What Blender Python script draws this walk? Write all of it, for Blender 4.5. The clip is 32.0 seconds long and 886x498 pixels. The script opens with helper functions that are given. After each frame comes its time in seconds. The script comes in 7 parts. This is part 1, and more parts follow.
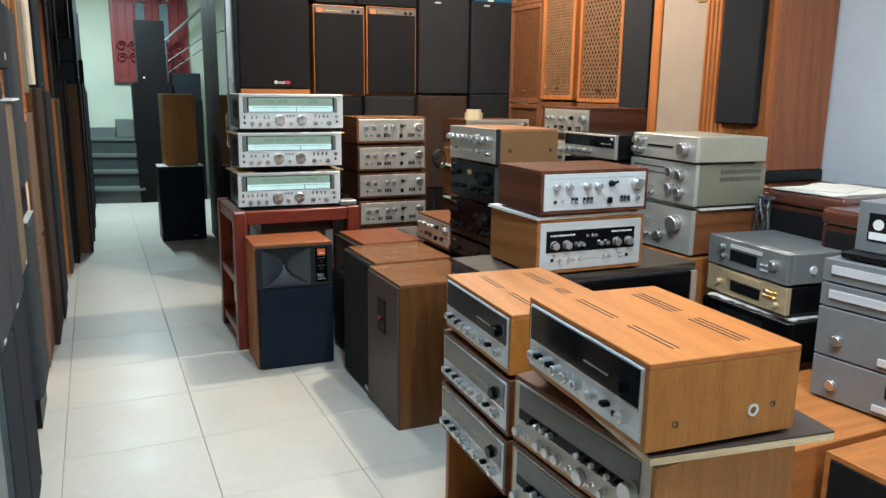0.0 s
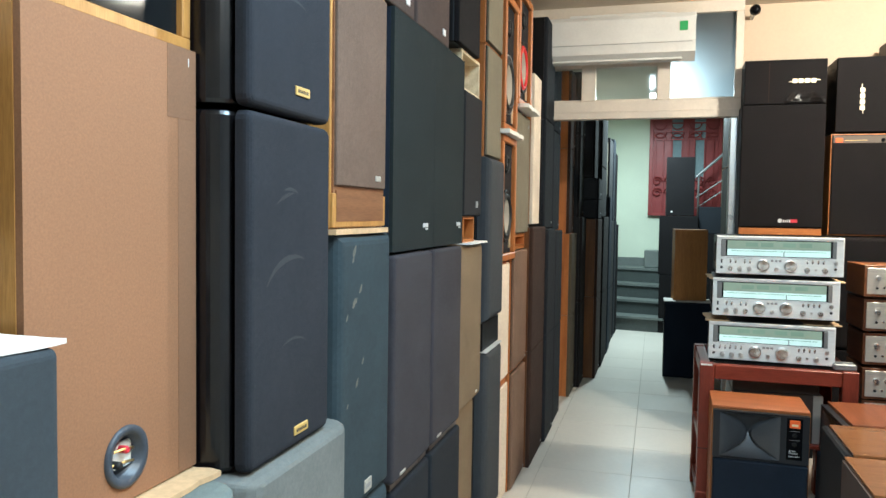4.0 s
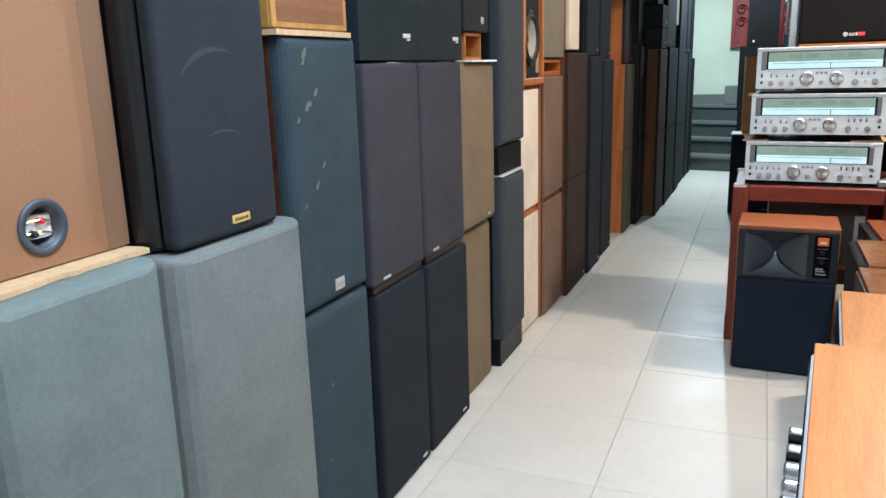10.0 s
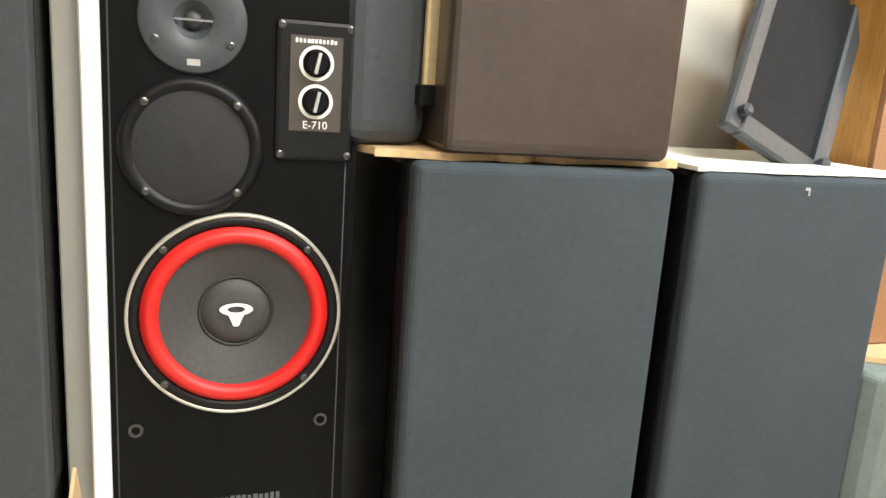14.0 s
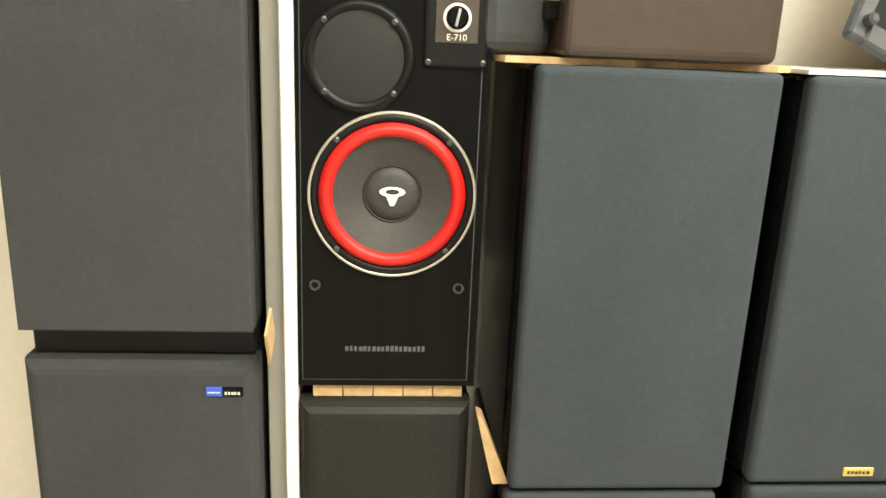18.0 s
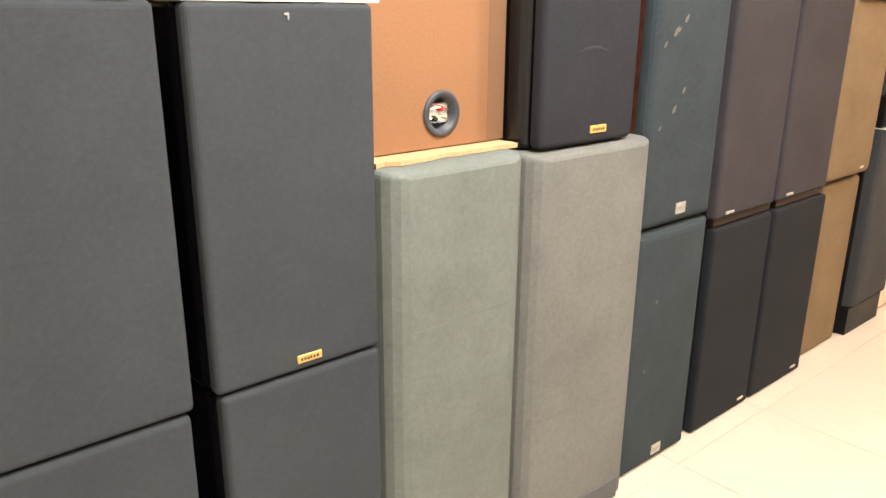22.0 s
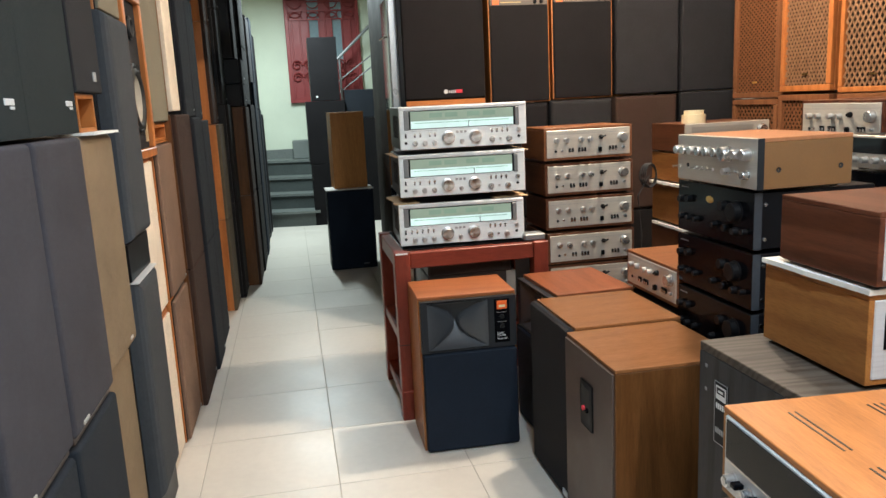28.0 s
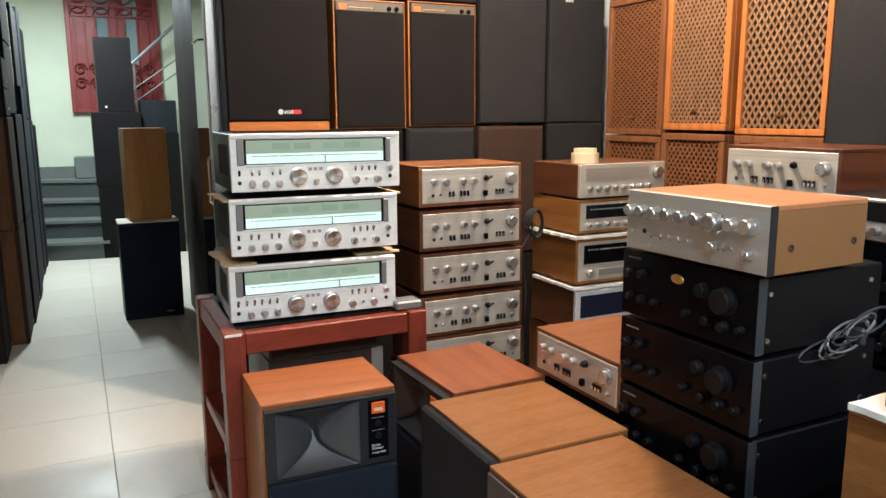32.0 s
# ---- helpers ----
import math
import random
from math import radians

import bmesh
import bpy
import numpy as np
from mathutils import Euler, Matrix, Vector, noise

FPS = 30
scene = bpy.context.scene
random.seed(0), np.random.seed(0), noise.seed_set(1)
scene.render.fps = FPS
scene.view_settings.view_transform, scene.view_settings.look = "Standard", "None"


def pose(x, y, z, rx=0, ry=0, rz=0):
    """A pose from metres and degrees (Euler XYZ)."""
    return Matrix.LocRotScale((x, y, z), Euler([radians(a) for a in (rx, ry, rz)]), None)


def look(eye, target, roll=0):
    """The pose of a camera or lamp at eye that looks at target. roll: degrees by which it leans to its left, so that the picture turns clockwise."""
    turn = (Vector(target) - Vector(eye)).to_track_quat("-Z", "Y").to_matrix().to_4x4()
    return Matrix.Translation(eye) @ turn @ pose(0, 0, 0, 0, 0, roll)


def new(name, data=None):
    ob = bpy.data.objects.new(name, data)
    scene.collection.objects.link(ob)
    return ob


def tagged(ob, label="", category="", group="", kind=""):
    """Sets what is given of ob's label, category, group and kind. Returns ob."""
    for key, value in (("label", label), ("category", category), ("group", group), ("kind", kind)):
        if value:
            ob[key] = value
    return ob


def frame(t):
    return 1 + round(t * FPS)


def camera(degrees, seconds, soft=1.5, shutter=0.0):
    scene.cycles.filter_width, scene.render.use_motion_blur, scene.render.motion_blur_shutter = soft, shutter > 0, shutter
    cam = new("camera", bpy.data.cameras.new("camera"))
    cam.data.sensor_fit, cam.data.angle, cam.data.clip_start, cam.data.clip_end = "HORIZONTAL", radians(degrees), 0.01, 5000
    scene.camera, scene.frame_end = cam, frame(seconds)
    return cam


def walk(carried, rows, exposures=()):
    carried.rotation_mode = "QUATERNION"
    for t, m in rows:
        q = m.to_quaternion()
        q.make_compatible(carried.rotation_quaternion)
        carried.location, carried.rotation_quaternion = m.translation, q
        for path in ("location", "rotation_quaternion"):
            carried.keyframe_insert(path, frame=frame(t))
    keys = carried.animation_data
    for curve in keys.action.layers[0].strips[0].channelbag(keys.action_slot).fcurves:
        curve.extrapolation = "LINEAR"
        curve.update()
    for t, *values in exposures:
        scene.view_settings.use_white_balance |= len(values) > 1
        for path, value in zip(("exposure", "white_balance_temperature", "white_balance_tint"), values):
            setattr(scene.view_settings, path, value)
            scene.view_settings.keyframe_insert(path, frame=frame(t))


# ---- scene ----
cam = camera(60.8, 32.0)
PATH = [
    (0, (0.252, 0.583, 1.442), (1.068, 2.363, 1.035), 0.7),
    (0.5, (0.316, 0.624, 1.43), (1.073, 2.429, 1.018), 0.0),
    (1, (0.394, 0.7, 1.431), (1.114, 2.533, 1.086), 0.0),
    (1.5, (0.472, 0.769, 1.438), (0.971, 2.681, 1.13), -1.2),
    (2, (0.584, 0.801, 1.455), (0.737, 2.777, 1.189), -0.9),
    (2.5, (0.673, 0.792, 1.484), (0.467, 2.773, 1.301), -1.0),
    (4.5, (0.686, 0.817, 1.515), (0.136, 2.738, 1.421), 0.8),
    (5, (0.698, 0.813, 1.472), (0.16, 2.729, 1.274), -0.1),
    (5.5, (0.695, 0.811, 1.436), (0.253, 2.74, 1.144), -0.3),
    (6, (0.692, 0.816, 1.405), (0.285, 2.741, 1.046), -0.2),
    (6.5, (0.711, 0.837, 1.379), (0.303, 2.746, 0.944), -2.3),
    (7, (0.707, 0.961, 1.352), (0.292, 2.853, 0.854), -3.1),
    (7.5, (0.739, 1.007, 1.375), (0.255, 2.884, 0.881), -3.4),
    (8, (0.844, 0.998, 1.385), (0.281, 2.863, 0.929), -2.4),
    (8.5, (1.002, 0.942, 1.381), (0.364, 2.783, 0.933), -0.5),
    (9, (1.077, 0.905, 1.381), (0.433, 2.736, 0.897), 0.1),
    (9.5, (1.06, 0.904, 1.381), (0.405, 2.733, 0.906), -0.4),
    (10, (1.012, 0.892, 1.377), (0.254, 2.683, 0.909), -1.7),
    (10.5, (0.981, 0.891, 1.376), (0.048, 2.586, 0.868), -1.7),
    (11, (1.03, 0.859, 1.378), (-0.053, 2.444, 0.816), -0.4),
    (11.5, (1.065, 0.821, 1.382), (-0.266, 2.18, 0.764), 0.4),
    (12, (1.055, 0.772, 1.411), (-0.488, 1.864, 0.757), 1.9),
    (12.3, (1.039, 0.728, 1.41), (-0.609, 1.662, 0.769), 2.5),
    (12.5, (1.027, 0.704, 1.398), (-0.684, 1.541, 0.789), 2.3),
    (13, (0.929, 0.644, 1.406), (-0.863, 1.357, 0.88), 3.2),
    (13.5, (0.864, 0.612, 1.416), (-0.962, 1.284, 0.954), 4.2),
    (14, (0.827, 0.585, 1.44), (-1.026, 1.204, 1.012), 4.0),
    (14.5, (0.797, 0.571, 1.456), (-1.086, 1.127, 1.076), 3.7),
    (16.5, (0.847, 0.615, 1.423), (-1.085, 0.894, 0.988), 4.3),
    (17, (0.902, 0.621, 1.394), (-1.028, 0.858, 0.929), 3.1),
    (17.5, (0.962, 0.623, 1.383), (-0.968, 0.807, 0.89), 2.3),
    (18, (1.033, 0.622, 1.376), (-0.89, 0.772, 0.847), 2.3),
    (18.5, (1.118, 0.648, 1.302), (-0.825, 0.74, 0.835), 0.5),
    (19, (1.105, 0.65, 1.319), (-0.832, 0.725, 0.825), -1.3),
    (19.5, (1.056, 0.619, 1.367), (-0.843, 0.895, 0.802), -2.5),
    (20, (1.052, 0.594, 1.343), (-0.809, 1.084, 0.8), -3.0),
    (20.5, (1.039, 0.609, 1.354), (-0.739, 1.304, 0.757), -2.8),
    (21, (1.025, 0.639, 1.358), (-0.602, 1.622, 0.737), -1.9),
    (21.5, (1.054, 0.714, 1.354), (-0.451, 1.867, 0.716), -0.4),
    (22, (1.118, 0.752, 1.341), (-0.332, 1.991, 0.738), 0.4),
    (22.5, (1.148, 0.793, 1.332), (-0.273, 2.068, 0.734), 0.4),
    (23, (1.181, 0.833, 1.33), (-0.169, 2.195, 0.76), 0.3),
    (23.5, (1.203, 0.857, 1.331), (-0.084, 2.291, 0.795), 0.2),
    (24, (1.228, 0.899, 1.344), (0.007, 2.414, 0.88), -0.0),
    (24.5, (1.22, 0.954, 1.407), (0.048, 2.537, 1.059), 1.1),
    (25, (1.214, 0.954, 1.434), (0.167, 2.642, 1.201), 0.8),
    (25.5, (1.112, 0.941, 1.427), (0.457, 2.816, 1.192), -1.1),
    (27.5, (0.562, 1.353, 1.438), (0.702, 3.311, 1.055), -3.2),
    (28, (0.499, 1.488, 1.434), (0.87, 3.416, 1.053), -2.8),
    (28.5, (0.489, 1.679, 1.436), (1.04, 3.565, 1.061), -2.2),
    (29, (0.457, 1.811, 1.434), (1.156, 3.637, 1.013), -2.4),
    (29.5, (0.39, 1.949, 1.442), (1.247, 3.701, 1.001), -3.1),
    (30, (0.362, 2.029, 1.457), (1.34, 3.725, 1.048), -2.9),
    (30.5, (0.351, 2.052, 1.47), (1.377, 3.733, 1.12), -2.1),
    (31, (0.355, 2.101, 1.475), (1.37, 3.793, 1.15), -1.5),
    (31.5, (0.426, 2.204, 1.467), (1.394, 3.921, 1.125), -1.0),
    (32, (0.526, 2.348, 1.479), (1.384, 4.12, 1.128), -0.3),
]
EXPOSURES = [(0.0, -0.27, 5250, 3), (1.0, -0.42, 5300, 2), (2.5, -0.26, 5350, 5), (5.0, -0.08, 5300, 0), (7.0, -0.18, 5550, 14), (9.0, -0.22, 4950, 6), (10.0, -0.16, 5200, 9), (11.0, -0.06, 5450, 15), (12.0, 0.46, 7100, 20), (13.0, 0.34, 6900, 12),
             (14.0, 0.36, 6550, 8), (17.0, 0.5, 7300, 4), (19.0, 0.56, 7250, 6), (21.0, 0.66, 7300, 17), (22.0, 0.52, 7400, 20), (23.0, 0.5, 7450, 23), (24.5, 0.17, 6350, 15), (25.5, 0.1, 5800, 9), (28.0, -0.1, 5700, 9), (29.0, -0.05, 5800, 10), (30.0, -0.06, 5850, 12), (31.0, -0.1, 5850, 11), (32.0, 0.03, 5750, 10)]
walk(cam, [(t, look(eye, target, roll)) for t, eye, target, roll in PATH], EXPOSURES)

# ---- world and lamps ----
world = bpy.data.worlds.new("world")
scene.world = world
world.use_nodes = True
world.node_tree.nodes["Background"].inputs[0].default_value = (0.75, 0.85, 1.0, 1)
world.node_tree.nodes["Background"].inputs[1].default_value = 0.25


def area_lamp(name, x, y, z, sx, sy, watts, color):
    data = bpy.data.lights.new(name, "AREA")
    data.shape, data.size, data.size_y, data.energy, data.color = "RECTANGLE", sx, sy, watts, color
    ob = new(name, data)
    ob.matrix_world = pose(x, y, z)
    return ob


WARM = (1.0, 0.92, 0.78)
CEILING = 2.95
area_lamp("tube_light", 0.9, 1.95, CEILING - 0.07, 0.06, 1.2, 58, (0.80, 0.94, 1.0))
area_lamp("tube_light", 1.6, 1.05, CEILING - 0.07, 0.06, 1.2, 74, WARM)
area_lamp("tube_light", 0.6, 10.2, CEILING - 0.07, 0.06, 1.2, 120, (0.93, 1.0, 0.90))


bulb = bpy.data.lights.new("ceiling_bulb", "POINT")
bulb.energy, bulb.color, bulb.shadow_soft_size = 220, (1.0, 0.80, 0.58), 0.06
new("ceiling_bulb", bulb).matrix_world = pose(2.12, 4.68, CEILING - 0.12)


# ---- materials ----
def nodes_of(name):
    m = bpy.data.materials.new(name)
    m.use_nodes = True
    return m, m.node_tree.nodes, m.node_tree.links, m.node_tree.nodes["Principled BSDF"]


def coords(n, l, scale=(1, 1, 1)):
    c, mp, info, add = n.new("ShaderNodeTexCoord"), n.new("ShaderNodeMapping"), n.new("ShaderNodeObjectInfo"), n.new("ShaderNodeVectorMath")
    add.operation = "MULTIPLY_ADD"
    l.new(info.outputs["Random"], add.inputs[0])
    add.inputs[1].default_value = (7.0, 5.0, 9.0)
    l.new(c.outputs["Object"], add.inputs[2])
    l.new(add.outputs[0], mp.inputs["Vector"])
    mp.inputs["Scale"].default_value = scale
    return mp.outputs[0]


def noise_tex(n, l, vec, scale, detail=4.0, rough=0.6):
    t = n.new("ShaderNodeTexNoise")
    t.inputs["Scale"].default_value, t.inputs["Detail"].default_value, t.inputs["Roughness"].default_value = scale, detail, rough
    l.new(vec, t.inputs["Vector"])
    return t.outputs["Fac"]


def ramp(n, l, fac, stops):
    r = n.new("ShaderNodeValToRGB")
    l.new(fac, r.inputs[0])
    e = r.color_ramp.elements
    while len(e) < len(stops):
        e.new(0.5)
    for el, (p, c) in zip(e, stops):
        el.position, el.color = p, (*c, 1)
    return r.outputs[0]


def mul(c, k):
    return tuple(min(1.0, v * k) for v in c)


def mix(n, l, a, b, kind, fac=1.0):
    x = n.new("ShaderNodeMix")
    x.data_type, x.blend_type = "RGBA", kind
    x.inputs[0].default_value = fac
    l.new(a, x.inputs[6])
    l.new(b, x.inputs[7])
    return x.outputs[2]


def bump(n, l, b, fac, strength, dist=0.002):
    u = n.new("ShaderNodeBump")
    u.inputs["Strength"].default_value, u.inputs["Distance"].default_value = strength, dist
    l.new(fac, u.inputs["Height"])
    l.new(u.outputs[0], b.inputs["Normal"])


def surface(name, col, rough=0.5, metal=0.0, grain=60, spread=0.15, large=3, relief=0.1, stretch=(1, 1, 1), coat=0.0, wear=0.86, spec=0.5):
    """Colour with fine grain and broad uneven wear."""
    m, n, l, b = nodes_of(name)
    vec = coords(n, l, stretch)
    fine, broad = noise_tex(n, l, vec, grain), noise_tex(n, l, vec, large, 3)
    c = mix(n, l, ramp(n, l, fine, [(0.3, mul(col, 1 - spread)), (0.7, mul(col, 1 + spread))]),
            ramp(n, l, broad, [(0.3, (wear, wear, wear)), (0.7, (1.0, 1.0, 1.0))]), "MULTIPLY")
    l.new(c, b.inputs["Base Color"])
    b.inputs["Metallic"].default_value = metal
    r = ramp(n, l, broad, [(0.3, (rough * 0.85,) * 3), (0.7, (min(1, rough * 1.15),) * 3)])
    l.new(r, b.inputs["Roughness"])
    b.inputs["Coat Weight"].default_value, b.inputs["Specular IOR Level"].default_value = coat, spec
    if relief:
        bump(n, l, b, fine, relief)
    return m


def fabric(name, col, weave=700, spread=0.25, relief=0.35, wear=0.8, mottle=0.09):
    """Woven cloth: fine threads, blotches of dust and rubbing at hand size, and broad fading."""
    m, n, l, b = nodes_of(name)
    vec = coords(n, l)
    fine, mid, broad = noise_tex(n, l, vec, weave, 2), noise_tex(n, l, vec, 90, 6, 0.7), noise_tex(n, l, vec, 5, 3)
    c = mix(n, l, ramp(n, l, fine, [(0.3, mul(col, 1 - spread)), (0.7, mul(col, 1 + spread))]), ramp(n, l, broad, [(0.3, (wear,) * 3), (0.7, (1.0,) * 3)]), "MULTIPLY")
    c = mix(n, l, c, ramp(n, l, mid, [(0.32, (1 - mottle,) * 3), (0.5, (1.0,) * 3), (0.72, (1 + mottle * 1.5,) * 3)]), "MULTIPLY")
    l.new(c, b.inputs["Base Color"])
    b.inputs["Roughness"].default_value = 0.95
    b.inputs["Specular IOR Level"].default_value = 0.2
    bump(n, l, b, fine, relief)
    return m


def wood(name, dark, light, axis="x", rough=0.42, coat=0.1, figure=0.35, ring=0.55, spec=0.28):
    """Straight grain along one axis."""
    m, n, l, b = nodes_of(name)
    s = {"x": (1.2, 14, 14), "y": (14, 1.2, 14), "z": (14, 14, 1.2)}[axis]
    vec = coords(n, l, s)
    a, f = noise_tex(n, l, vec, 2.2, 6, 0.65), noise_tex(n, l, vec, 22, 3, 0.7)
    bands = n.new("ShaderNodeTexWave")
    bands.bands_direction = "DIAGONAL"
    bands.inputs["Scale"].default_value, bands.inputs["Distortion"].default_value = ring, 9.0
    bands.inputs["Detail"].default_value, bands.inputs["Detail Scale"].default_value = 4.0, 0.6
    l.new(vec, bands.inputs["Vector"])
    c = mix(n, l, ramp(n, l, a, [(0.28, tuple(0.6 * a + 0.4 * b for a, b in zip(dark, light))), (0.5, mul(light, 0.93)), (0.72, light)]),
            ramp(n, l, f, [(0.35, (0.66, 0.62, 0.56)), (0.6, (1, 1, 1))]), "MULTIPLY", 0.6)
    c = mix(n, l, c, ramp(n, l, bands.outputs["Fac"], [(0.15, (0.62, 0.56, 0.50)), (0.55, (1, 1, 1))]), "MULTIPLY", figure)
    l.new(c, b.inputs["Base Color"])
    b.inputs["Roughness"].default_value, b.inputs["Coat Weight"].default_value = rough, coat
    b.inputs["Specular IOR Level"].default_value = spec
    bump(n, l, b, f, 0.12, 0.001)
    return m


def glow(name, col, strength):
    m, n, l, b = nodes_of(name)
    vec = coords(n, l)
    c = ramp(n, l, noise_tex(n, l, vec, 9), [(0.3, mul(col, 0.8)), (0.7, col)])
    l.new(c, b.inputs["Emission Color"])
    b.inputs["Base Color"].default_value = (0.08, 0.09, 0.08, 1)
    b.inputs["Emission Strength"].default_value = strength
    b.inputs["Roughness"].default_value = 0.2
    return m


def glass(name, col=(0.9, 0.95, 0.95), rough=0.02):
    m, n, l, b = nodes_of(name)
    b.inputs["Base Color"].default_value = (*col, 1)
    b.inputs["Transmission Weight"].default_value, b.inputs["Roughness"].default_value, b.inputs["IOR"].default_value = 1.0, rough, 1.45
    return m


